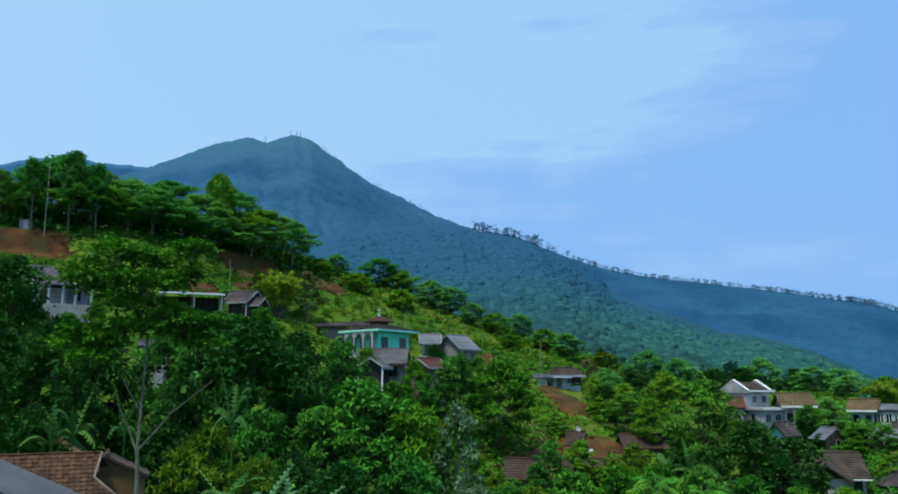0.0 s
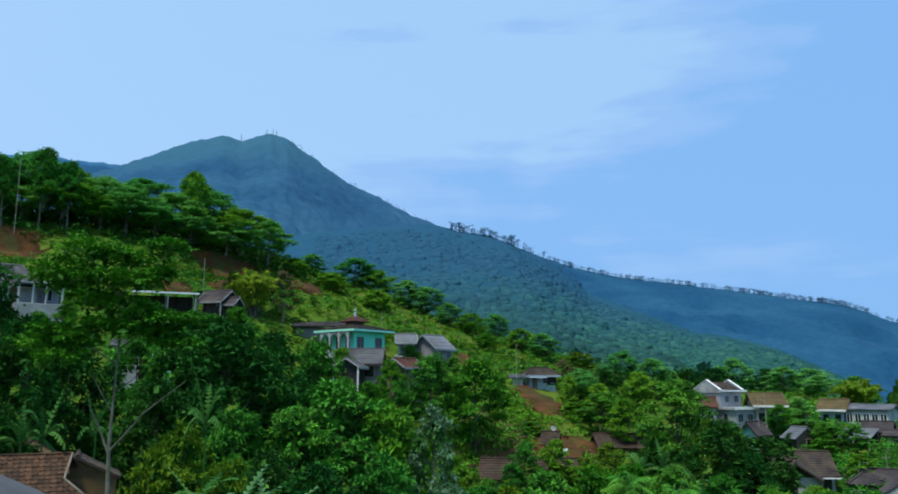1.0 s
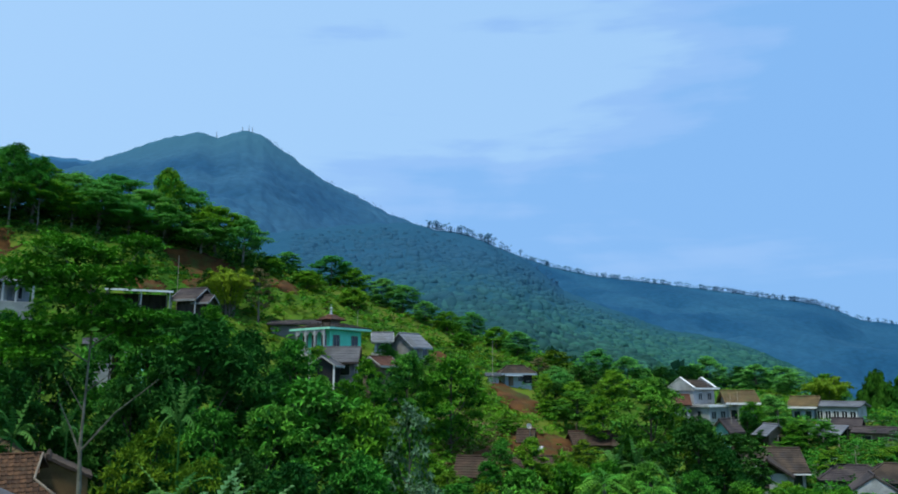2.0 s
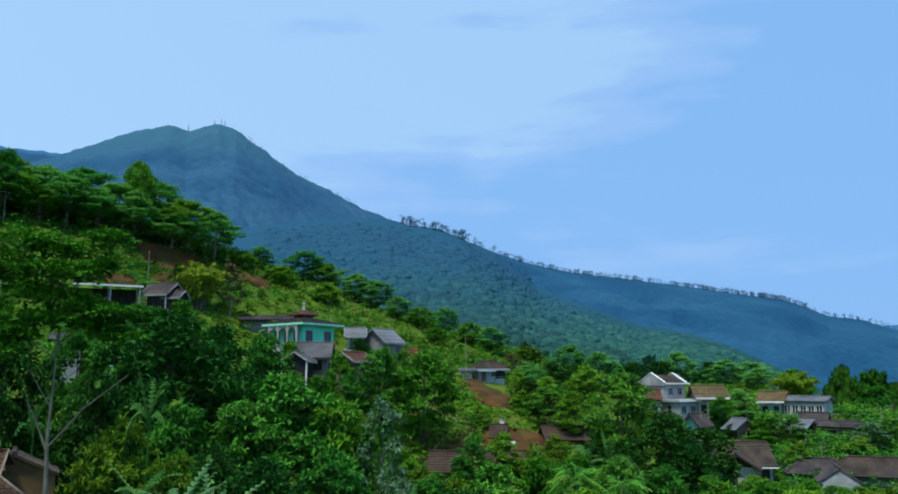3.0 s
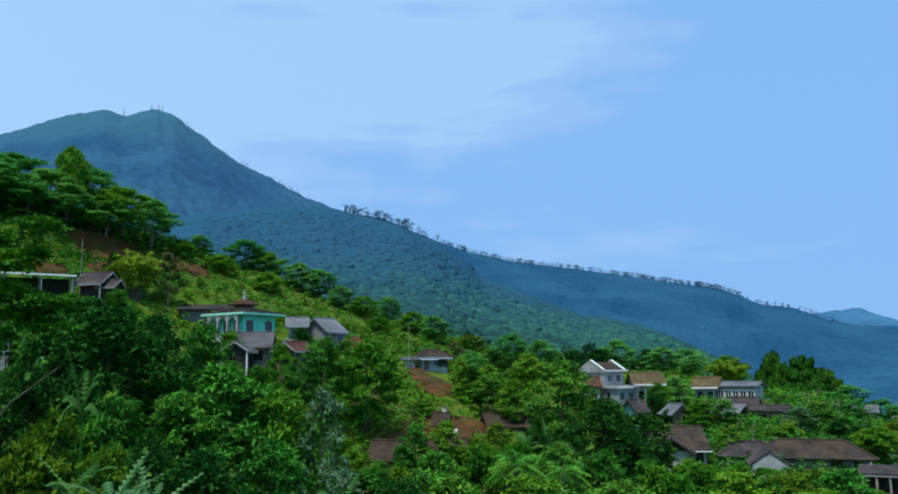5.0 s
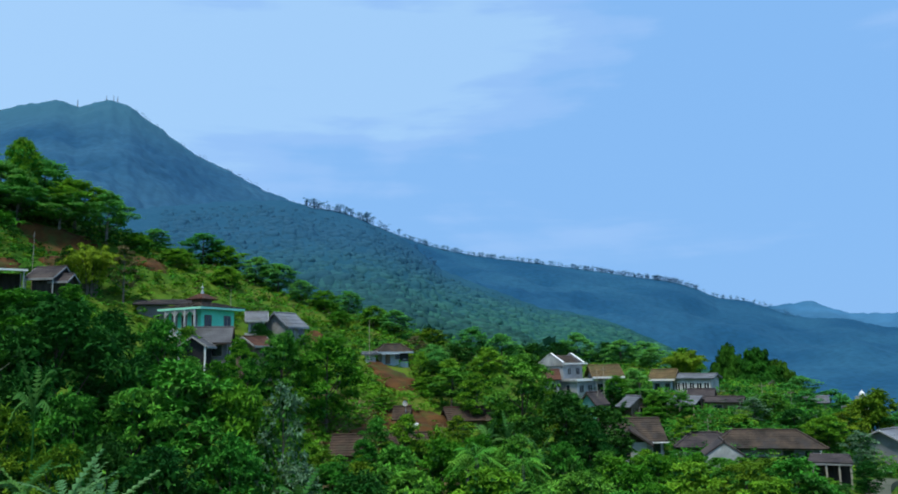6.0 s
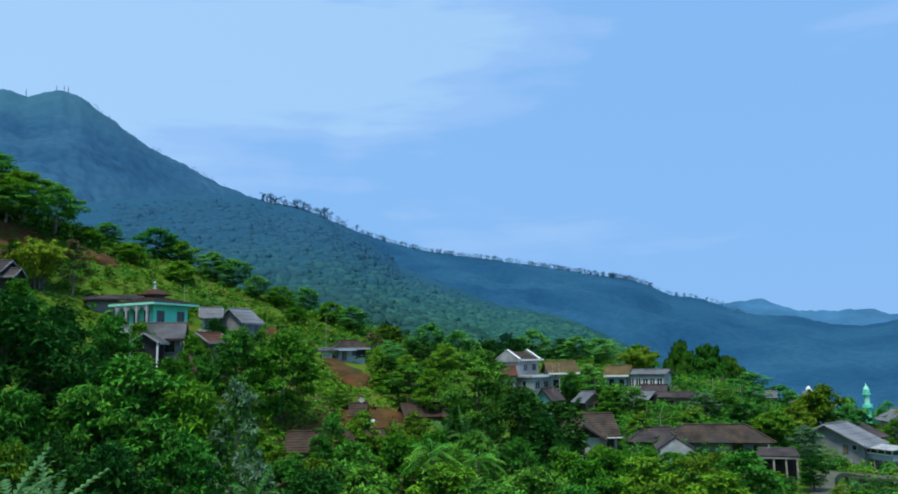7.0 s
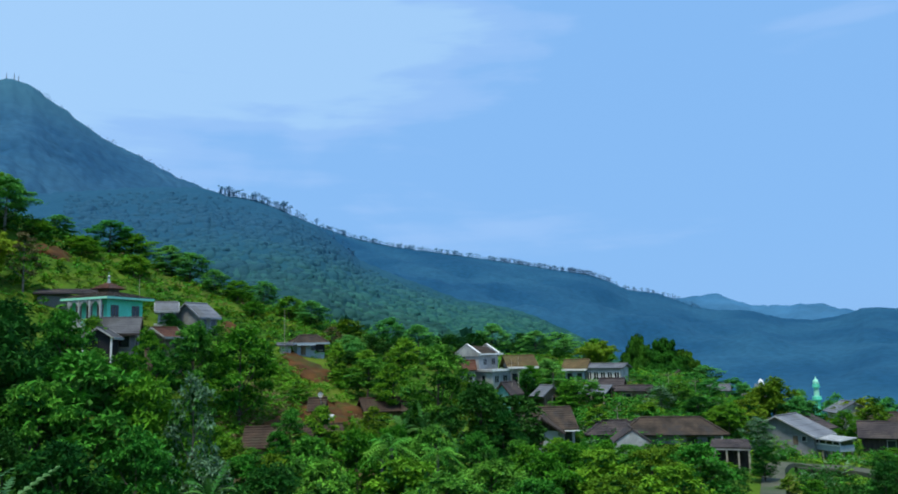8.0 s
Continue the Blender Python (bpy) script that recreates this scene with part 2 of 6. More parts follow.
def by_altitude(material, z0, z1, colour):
    """Mixes the base colour towards another between two altitudes; also lays painted haze over the woods."""
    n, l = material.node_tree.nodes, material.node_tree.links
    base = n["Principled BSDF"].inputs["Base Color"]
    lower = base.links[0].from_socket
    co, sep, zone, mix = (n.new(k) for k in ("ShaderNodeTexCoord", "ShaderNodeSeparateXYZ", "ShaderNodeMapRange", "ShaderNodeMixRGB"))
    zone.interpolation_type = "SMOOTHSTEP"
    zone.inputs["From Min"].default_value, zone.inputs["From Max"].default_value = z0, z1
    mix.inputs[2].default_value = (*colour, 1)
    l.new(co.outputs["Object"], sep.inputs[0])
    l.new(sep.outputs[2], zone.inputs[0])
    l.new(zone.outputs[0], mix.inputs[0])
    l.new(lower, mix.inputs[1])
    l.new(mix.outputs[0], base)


by_altitude(MOUNTAIN, 580, 780, (0.039, 0.116, 0.174))  # summit grassland, its green shifted to painted haze blue
# haze painted on: spur woods turn bluer the higher they stand
for hazed_wood in (SPUR_M, FOREST_NEAR, FOREST_GREEN):
    by_altitude(hazed_wood, -30, 150, (0.020, 0.080, 0.140))


# ---- mesh helpers ----
def part(name, bm, material, parent=None, label=""):
    me = bpy.data.meshes.new(name)
    if isinstance(bm, tuple):
        verts, faces = bm
        me.from_pydata(verts, [], faces)
    else:
        bm.to_mesh(me)
        bm.free()
    me.materials.append(material)
    ob = new(name, me)
    if parent is not None:
        ob.parent = parent
    if label:
        tagged(ob, label)
    return ob


def root(name, m, label, category, group="", kind=""):
    ob = new(name)
    ob.empty_display_size = 0.3
    ob.matrix_basis = m
    return tagged(ob, label, category, group, kind)


def box(bm, x0, x1, y0, y1, z0, z1, bevel=0.0):
    vs = [bm.verts.new((x, y, z)) for z in (z0, z1) for y in (y0, y1) for x in (x0, x1)]
    fs = [bm.faces.new([vs[i] for i in q]) for q in
          ((0, 2, 3, 1), (4, 5, 7, 6), (0, 1, 5, 4), (1, 3, 7, 5), (3, 2, 6, 7), (2, 0, 4, 6))]
    if bevel:
        es = list({e for f in fs for e in f.edges})
        bmesh.ops.bevel(bm, geom=es, offset=bevel, segments=1, affect="EDGES")
    return bm


def boxed(*a, **k):
    return box(bmesh.new(), *a, **k)


def slab(bm, quad, thick):
    """A plate of the given thickness under four corners (counter-clockwise seen from above)."""
    q = [Vector(p) for p in quad]
    n = (q[1] - q[0]).cross(q[2] - q[0]).normalized()
    top = [bm.verts.new(p) for p in q]
    low = [bm.verts.new(p - n * thick) for p in q]
    bm.faces.new(top)
    bm.faces.new(low[::-1])
    k = len(q)
    for i in range(k):
        bm.faces.new((top[i], low[i], low[(i + 1) % k], top[(i + 1) % k]))
    return bm


def tube(bm, pts, radii, n=7):
    rings = []
    for i, p in enumerate(pts):
        p = Vector(p)
        way = Vector(pts[min(i + 1, len(pts) - 1)]) - Vector(pts[max(i - 1, 0)])
        side = way.orthogonal().normalized()
        other = way.cross(side).normalized()
        rings.append([bm.verts.new(p + (side * math.cos(a) + other * math.sin(a)) * radii[i])
                      for a in (2 * math.pi * j / n for j in range(n))])
    for a, b in zip(rings, rings[1:]):
        for j in range(n):
            bm.faces.new((a[j], a[(j + 1) % n], b[(j + 1) % n], b[j]))
    bm.faces.new(rings[-1])
    bm.faces.new(rings[0][::-1])
    return bm


def smooth(x):
    x = np.clip(x, 0, 1)
    return x * x * (3 - 2 * x)


# ---- terrain ----
def height(x, y):
    """The valley before the terrace and the spur that rises behind it, high on one side and running out to a low plateau."""
    d, a = np.hypot(x, y), np.degrees(np.arctan2(x, y))
    foot = -11 + 3.5 * (1 - smooth((a + 30) / 16))
    near = -1.1 + (foot + 1.1) * smooth((d - 3) / 39)
    crest = -1 + 25.5 * (1 - smooth((a + 24) / 48)) - 10 * smooth((a - 33) / 10)
    hill = (crest - foot) * smooth((d - 45) / 85)
    fall = -(crest + 32 + 45 * smooth((a - 22) / 8)) * smooth((d - 132 + 32 * smooth((a - 22) / 8)) / (220 - 100 * smooth((a - 22) / 8)))
    cut1 = smooth((a + 34) / 2) * (1 - smooth((a + 26.5) / 2)) * smooth((d - 94) / 9) * (1 - smooth((d - 104) / 1.8))
    cut2 = smooth((a + 18) / 2) * (1 - smooth((a + 11) / 2)) * smooth((d - 97) / 10) * (1 - smooth((d - 108) / 1.8))
    return near + hill + fall - 2.2 * cut1 - 1.8 * cut2


def gz(x, y):
    return float(height(np.float64(x), np.float64(y)))


def sheet(name, az, dist, zfun, material, label, category, kind="structure"):
    a, d = np.meshgrid(np.radians(az), dist, indexing="ij")
    x, y = d * np.sin(a), d * np.cos(a)
    z = zfun(x, y, np.degrees(a), d)
    na, nd = a.shape
    v = np.stack([x, y, z], -1).reshape(-1, 3)
    i = (np.arange(na - 1)[:, None] * nd + np.arange(nd - 1)[None, :]).ravel()
    f = np.stack([i, i + 1, i + nd + 1, i + nd], 1)
    ob = part(name, (v.tolist(), f.tolist()), material)
    for p in ob.data.polygons:
        p.use_smooth = True
    return tagged(ob, label, category, kind=kind)


def ripple(x, y, s):
    """Smooth uneven waves of about s metres."""
    u, w = x / s, y / s
    return (np.sin(1.7 * u + 0.9 * np.sin(1.3 * w)) + np.sin(2.3 * w + 1.1 * np.sin(1.9 * u + 1)) + 0.6 * np.sin(4.1 * u - 3.3 * w + 2)
            + 0.5 * np.sin(5.7 * w + 3.9 * u + 0.7 * np.sin(3 * u))) / 3.1


def field(x, y, s):
    """Uneven relief at four sizes, from s metres down."""
    out = 0
    for k in range(4):
        a = 0.7 + 1.3 * k
        u, w = x * math.cos(a) - y * math.sin(a), x * math.sin(a) + y * math.cos(a)
        out = out + ripple(u + 31.7 * k * s, w, s / 1.9 ** k) / 1.7 ** k
    return out / 1.6


az_ring = np.concatenate([np.arange(-180, -36, 6), np.arange(-36, 54, 0.75), np.arange(54, 181, 6)])
d_ring = np.concatenate([np.arange(0.0, 180, 1.6), np.geomspace(182, 3200, 26)])
ground = sheet("ground", az_ring, d_ring, lambda x, y, a, d: height(x, y) + 0.25 * ripple(x, y, 3.0) * smooth((d - 12) / 20),
               GRASS, "overgrown green hillside with grass and low weeds", "ground")


def ridge(name, d0, d1, z0, crest, material, label, rough, az_step=0.12, power=1.25, rows=60, gully=0.16):
    """A mountain flank that climbs from d0 to its crest at d1; crest: pairs of bearing and slope angle."""
    ca = np.array([c[0] for c in crest])
    ce = np.tan(np.radians([c[1] for c in crest])) * d1
    dist = np.concatenate([np.linspace(d0, d1, rows), [d1 * 1.06, d1 * 1.15]])

    def z(x, y, a, d):
        top = np.interp(a, ca, ce)
        s = np.clip((d - d0) / (d1 - d0), 0, 1)
        base = z0 + (top - z0) * s ** power
        cut = gully * (top - z0) * s * (1 - s) * 2.0
        fold = field(x, y, d1 * 0.11)
        small = field(x, y, rough * 5) * rough * 0.8
        return base + cut * fold + small * (0.25 + 0.75 * smooth(s * 4)) - 3.0 * np.maximum(0, d - d1) * 0.35
    return sheet(name, np.arange(ca[0], ca[-1], az_step), dist, z, material, label, "mountain"), z


PEAK = ((-34, 11.5), (-30.2, 12.3), (-23.5, 13.8), (-21.1, 14.8), (-18.4, 16.1), (-16.5, 16.9), (-14.8, 17.3), (-13.5, 17.05), (-12.5, 17.5),
        (-11.4, 17.7), (-10.2, 17.4), (-7.8, 15.8), (-5.7, 14.5), (-2.7, 13.1), (0.7, 11.6), (2.8, 11.0), (4.9, 9.6), (9, 8), (14, 6))
SPUR = ((-16, 10.2), (-12, 10.4), (-9.3, 10.7), (-5.6, 11.2), (-1.9, 11.6), (0.7, 11.55), (2.8, 11.1), (4.9, 10.7), (6.5, 10.1), (8.6, 9.1), (10.6, 7.6),
        (11.7, 6.6), (14.4, 5.5), (16.7, 4.6), (18.9, 3.7), (21.8, 3.2), (24.5, 2.3), (27.1, 1.0), (29.9, -0.7), (32.6, -2.2), (36, -3.0))
RANGE = ((3, 10.2), (4.9, 10.2), (6.9, 9.8), (9, 9.0), (11.4, 8.2), (14.1, 7.6), (16.8, 7.2), (20.6, 6.6), (23.4, 6.1), (25.4, 5.7), (28.2, 5.2),
         (29.4, 4.75), (30.9, 4.0), (32.9, 3.7), (34.0, 3.25), (35.2, 2.7), (36.6, 2.42), (38.8, 2.3), (39.9, 1.95), (40.9, 1.68), (42.6, 1.53),
         (44.0, 1.7), (45.0, 1.95), (45.5, 2.17), (46.3, 2.2), (47.5, 2.08), (54, 2.3))
DISTANT = ((30, 3.2), (34.4, 3.34), (36.7, 3.5), (38.2, 3.08), (38.9, 2.7), (40.3, 2.5), (41.3, 2.44), (42.0, 2.66), (43.4, 2.6), (44.4, 2.3), (45.4, 1.9), (54, 1.9))
SHOULDER = ((-36, 13.5), (-30.4, 13.9), (-28.4, 14.5), (-27.1, 14.7), (-25, 14.7), (-22.8, 14.7), (-21, 14.6), (-18.7, 13.8), (-14, 12))
mountain, mountain_z = ridge("mountain", 900, 2600, 20, PEAK, MOUNTAIN, "haze-tinted forested volcano with a bare green double summit", 9, rows=90)
spur, spur_z = ridge("forest_spur", 300, 1050, -40, SPUR, SPUR_M, "dark haze-tinted forested spur below the mountain", 3.4, power=1.1, rows=150)
rangeback, range_z = ridge("forest_range", 620, 2000, -60, RANGE, RIDGE_M, "long forested ridge tinted haze blue, lined with trees", 2.0, power=1.2, gully=0.30)
ridge("distant_hills", 2400, 2860, 0, DISTANT, FAR_M, "distant hills tinted pale haze blue", 14)
ridge("mountain_shoulder", 2500, 2860, 0, SHOULDER, FAR_M, "forested shoulder of the mountain tinted haze blue", 12)


# ---- foliage ----
def leaves(rng, pos, out, size, narrow=0.5, droop=0.25):
    """Folded leaf blades at pos, spread round the ways in out."""
    n = len(pos)
    way = out * 0.8 + rng.normal(size=(n, 3)) * 0.4
    way[:, 2] -= droop
    way /= np.linalg.norm(way, axis=1, keepdims=True) + 1e-9
    up = rng.normal(size=(n, 3)) * 0.35 + np.array((0, 0, 1.0)) + out * 0.15
    side = np.cross(way, up)
    side /= np.linalg.norm(side, axis=1, keepdims=True) + 1e-9
    nor = np.cross(side, way)
    s = size * rng.uniform(0.6, 1.3, (n, 1))
    mid = pos + way * s * 0.45
    v = np.stack([pos, mid + side * s * narrow * 0.5 + nor * s * 0.12, pos + way * s, mid - side * s * narrow * 0.5 + nor * s * 0.12], 1)
    return v.reshape(-1, 3)


def leaf_part(name, verts, material, parent, label=""):
    q = np.arange(len(verts)).reshape(-1, 4)
    return part(name, (verts.tolist(), q.tolist()), material, parent, label)


def puff(rng, c, r, n, flat=1.0, spray=9):
    """n leaf places in small sprays over the shell of an uneven clump, and the way each leaf points."""
    k = max(3, n // spray)
    v = rng.normal(size=(k, 3))
    v /= np.linalg.norm(v, axis=1, keepdims=True)
    v[:, 2] = np.where(v[:, 2] < -0.25, -v[:, 2], v[:, 2])
    lump = 1 + 0.25 * np.sin(v[:, :1] * 5 + c[0]) * np.cos(v[:, 1:2] * 4 + c[1])
    mid = v * lump * r * rng.uniform(0.55, 1.08, (k, 1)) * np.array((1, 1, flat))
    a = rng.uniform(0, 6.283, (k, spray))
    fan = np.stack([np.cos(a), np.sin(a), rng.uniform(-0.25, 0.15, (k, spray))], -1)
    pos = mid[:, None] + fan * (0.05 + 0.10 * r) * rng.uniform(0.2, 1, (k, spray, 1))
    out = fan * 1.3 + v[:, None] * 0.5
    return pos.reshape(-1, 3) + np.array(c), out.reshape(-1, 3)


def tree(name, label, h, r, material, seed, puffs=26, per=240, size=0.34, flat=0.75, crown0=0.35, layered=False, bark=None, lean=0.0, narrow=0.5, spread=1.0, inner=None):
    """A tapered, forked trunk and a crown of many separate leaves in uneven clumps; limbs run to the clumps."""
    rng = np.random.default_rng(seed)
    t = root(name, Matrix.Identity(4), label, "tree", name.replace("_", " ") + "s on the slopes")
    bm = bmesh.new()
    tr = max(0.10, h * 0.016)
    bend = rng.normal(size=2) * h * 0.02
    fork = h * (crown0 + 0.12)
    tube(bm, [(0, 0, -0.6), (bend[0] * 0.4, bend[1] * 0.4, fork * 0.5), (bend[0], bend[1], fork), (bend[0] * 1.6 + lean, bend[1] * 1.6, h * 0.86)],
         [tr * 1.35, tr, tr * 0.75, tr * 0.2], 8)
    vs, core = [], []
    for i in range(puffs):
        u = (i + 0.5) / puffs
        ang = i * 2.39996 + rng.normal() * 0.4
        if layered:
            zc = h * (crown0 + (1 - crown0) * (0.12 + 0.82 * u))
            rad = r * spread * (1 - 0.55 * u) * rng.uniform(0.35, 1.0)
            pr = r * rng.uniform(0.17, 0.30)
        else:
            zc = h * (crown0 + (1 - crown0) * (0.10 + 0.78 * u))
            rad = r * math.sqrt(max(0.05, 1 - (2 * u - 0.75) ** 2 * 0.8)) * rng.uniform(0.35, 0.82)
            pr = r * rng.uniform(0.17, 0.31)
        c = (bend[0] + math.cos(ang) * rad + lean * u, bend[1] + math.sin(ang) * rad, zc)
        p, o = puff(rng, c, pr, per, flat * (0.55 if layered else 1.0))
        vs.append(leaves(rng, p, o, size, narrow))
        # darker leaves low in each clump stand in for shade under it
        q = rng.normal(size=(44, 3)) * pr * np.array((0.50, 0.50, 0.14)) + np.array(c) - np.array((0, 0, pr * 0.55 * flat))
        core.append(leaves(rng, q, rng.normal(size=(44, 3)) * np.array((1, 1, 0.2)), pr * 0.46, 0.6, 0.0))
        if i % 2 == 0:
            zb = max(fork * 0.55, zc - rad * 0.75 - 0.5)
            zb = min(zb, h * 0.8)
            m = ((bend[0] + c[0]) / 2, (bend[1] + c[1]) / 2, (zb + zc) / 2 - 0.15 * rad)
            tube(bm, [(bend[0], bend[1], zb), m, c], [tr * 0.42, tr * 0.28, tr * 0.10], 5)
    part("trunk", bm, bark or BARK_DARK, t)
    leaf_part("crown", np.concatenate(vs), material, t)
    leaf_part("inner_foliage", np.concatenate(core), inner or LEAF_DARK, t, "dark inner leaves standing in for crown shade")
    return t


def plant(proto, x, y, s=1.0, turn=0.0, sz=None, z=None, label="", category=""):
    m = pose(x, y, (gz(x, y) - 0.2) if z is None else z, 0, 0, turn) @ Matrix.Diagonal((s, s, sz or s, 1))
    ob = copy_thing(proto, m)
    if label:
        tagged(ob, label, category)
    return ob


def retire(*protos):
    """Take away the patterns that were only there to be copied."""
    for p in protos:
        for o in (*p.children_recursive, p):
            bpy.data.objects.remove(o)


# ---- buildings ----
def add_window(parent, side, u, zc, ww, hh, hw, hl, frame_mat=None, pane=None, split=1):
    """A framed window set proud on one side of a body whose half sizes are hw, hl."""
    m = {"f": pose(u, -hl, zc, 0, 0, 0), "b": pose(u, hl, zc, 0, 0, 180), "l": pose(-hw, u, zc, 0, 0, -90), "r": pose(hw, u, zc, 0, 0, 90)}[side]
    bm = bmesh.new()
    t = 0.07
    box(bm, -ww / 2 - t, -ww / 2, -0.05, 0.03, -hh / 2 - t, hh / 2 + t)
    box(bm, ww / 2, ww / 2 + t, -0.05, 0.03, -hh / 2 - t, hh / 2 + t)
    box(bm, -ww / 2, ww / 2, -0.05, 0.03, hh / 2, hh / 2 + t)
    box(bm, -ww / 2, ww / 2, -0.07, 0.03, -hh / 2 - t, -hh / 2)
    for i in range(1, split + 1):
        if split > 1 and i < split:
            u0 = -ww / 2 + ww * i / split
            box(bm, u0 - 0.03, u0 + 0.03, -0.045, 0.03, -hh / 2, hh / 2)
    w = part("window", bm, frame_mat or WHITE, parent)
    w.matrix_basis = m
    part("pane", boxed(-ww / 2, ww / 2, -0.015, 0.01, -hh / 2, hh / 2), pane or GLASS, w)
    return w


def add_door(parent, side, u, z0, ww, hh, hw, hl, material=None):
    m = {"f": pose(u, -hl, z0, 0, 0, 0), "l": pose(-hw, u, z0, 0, 0, -90), "r": pose(hw, u, z0, 0, 0, 90)}[side]
    d = part("door", boxed(-ww / 2, ww / 2, -0.04, 0.02, 0, hh, bevel=0.01), material or WOOD, parent)
    d.matrix_basis = m
    return d


def roof_planes(w, l, zw, zr, over, end, hip, slope_from=0.0):
    """Corner loops of the roof's faces, ridge along x, seen from above counter-clockwise."""
    ey, ex = l / 2 + over, w / 2 + end
    drop = (zr - zw) / (l / 2) * over
    ze = zw - drop
    if hip:
        rx = max(0.05, w / 2 - l / 2 * hip)
        return [[(-ex, -ey, ze), (ex, -ey, ze), (rx, 0, zr), (-rx, 0, zr)], [(ex, ey, ze), (-ex, ey, ze), (-rx, 0, zr), (rx, 0, zr)],
                [(ex, -ey, ze), (ex, ey, ze), (rx, 0, zr)], [(-ex, ey, ze), (-ex, -ey, ze), (-rx, 0, zr)]]
    return [[(-ex, -ey, ze), (ex, -ey, ze), (ex, 0, zr), (-ex, 0, zr)], [(ex, ey, ze), (-ex, ey, ze), (-ex, 0, zr), (ex, 0, zr)]]


def plate(quad, thick=0.09, rows=8, rise=0.035):
    """One roof slope: a plate whose upper side climbs in low steps, one for each row of tiles or lap of sheeting."""
    a, b, c, d = (Vector(p) for p in (quad if len(quad) == 4 else (*quad, quad[2])))
    n = (b - a).cross(Vector(quad[2]) - a).normalized()
    bm = bmesh.new()
    left, right = [], []
    for i in range(rows):
        s0, s1 = i / rows, (i + 0.999) / rows
        for s, up in ((s0, 0.004), (s0, rise), (s1, 0.006)):
            if len(left) and up == 0.004:
                continue
            if s > 0.99:
                s = 0.985 if len(quad) == 3 else 1.0
            left.append(bm.verts.new(a.lerp(d, s) + n * up))
            right.append(bm.verts.new(b.lerp(c, s) + n * up))
    for i in range(len(left) - 1):
        bm.faces.new((left[i], right[i], right[i + 1], left[i + 1]))
    low = [bm.verts.new(p - n * thick) for p in (a, b, b.lerp(c, 0.985 if len(quad) == 3 else 1.0), a.lerp(d, 0.985 if len(quad) == 3 else 1.0))]
    bm.faces.new(low[::-1])
    bm.faces.new((low[0], low[1], right[0], left[0]))
    bm.faces.new((low[2], low[3], left[-1], right[-1]))
    bm.faces.new([low[3], low[0], *left])
    bm.faces.new([low[1], low[2], *right[::-1]])
    return bm


def house(label, x, y, yaw, w, l, zb, zw, zr, wall, roof, ridge="x", over=0.5, end=0.4, hip=0, windows=(), door=None, tile=0.33,
          cap=None, fascia=None, category="house", name="house", gable_wall=None, sink=1.2, barge=None):
    """A small village house: walls up to the eaves, closed gables, a roof with thickness, rows of tiles, ridge cap, eaves boards."""
    t = root(name, pose(x, y, zb, 0, 0, yaw), label, category)
    hw, hl = w / 2, l / 2
    turn = Matrix.Identity(4) if ridge == "x" else pose(0, 0, 0, 0, 0, 90)
    rw, rl = (w, l) if ridge == "x" else (l, w)
    e, r = zw - zb, zr - zb
    bm = boxed(-hw, hw, -hl, hl, -sink, e)
    part("wall", bm, wall, t)
    if not hip:
        for sx in (-1, 1):
            bm = bmesh.new()
            x0, x1 = sx * (rw / 2 - 0.12), sx * (rw / 2 - 0.002)
            tri = [(-rl / 2, e + 0.002), (rl / 2, e + 0.002), (0, r - 0.06)]
            a = [bm.verts.new((x0, p, q)) for p, q in tri]
            b = [bm.verts.new((x1, p, q)) for p, q in tri]
            bm.faces.new(a)
            bm.faces.new(b[::-1])
            for i in range(3):
                bm.faces.new((a[i], b[i], b[(i + 1) % 3], a[(i + 1) % 3]))
            part("gable", bm, gable_wall or wall, t).matrix_basis = turn
    planes = roof_planes(rw, rl, e + 0.1, r + 0.1, over, end, hip)
    slopes = []
    for q in planes:
        run = (Vector(q[0]) - Vector(q[-1])).length
        slopes.append(part("roof_slope", plate(q, 0.09, max(4, int(run / tile))), roof, t))
        slopes[-1].matrix_basis = turn
    ex, ey, ze = planes[0][1]
    ey = abs(ey)
    lines = [((-ex, 0, r + 0.13), (ex, 0, r + 0.13))]
    if hip:
        rx = planes[0][2][0]
        lines = [((-rx, 0, r + 0.13), (rx, 0, r + 0.13))]
        lines += [((sx * rx, 0, r + 0.12), (sx * ex, sy * ey, ze + 0.04)) for sx in (-1, 1) for sy in (-1, 1)]
    for p, q in lines:
        part("ridge_cap", tube(bmesh.new(), [p, q], [0.1, 0.1], 6), cap or roof, t).matrix_basis = turn
    if fascia:
        for sy in (-1, 1):
            yy = sy * (ey + 0.03)
            part("fascia", boxed(-ex, ex, yy - 0.025, yy + 0.025, ze - 0.18, ze + 0.03), fascia, t).matrix_basis = turn
        for sx in (-1, 1):
            xx = sx * (ex + 0.03)
            if hip:
                part("fascia", boxed(xx - 0.025, xx + 0.025, -ey, ey, ze - 0.18, ze + 0.03), fascia, t).matrix_basis = turn
                continue
            for sy in (-1, 1):
                q = [(xx - 0.03, sy * ey, ze + 0.05), (xx + 0.03, sy * ey, ze + 0.05), (xx + 0.03, 0, r + 0.15), (xx - 0.03, 0, r + 0.15)]
                part("barge_board", slab(bmesh.new(), q[::-sy], 0.14), barge or fascia, t).matrix_basis = turn
    for wi in windows:
        add_window(t, *wi[:5], hw, hl, *wi[5:])
    if door:
        add_door(t, *door, hw, hl)
    return t


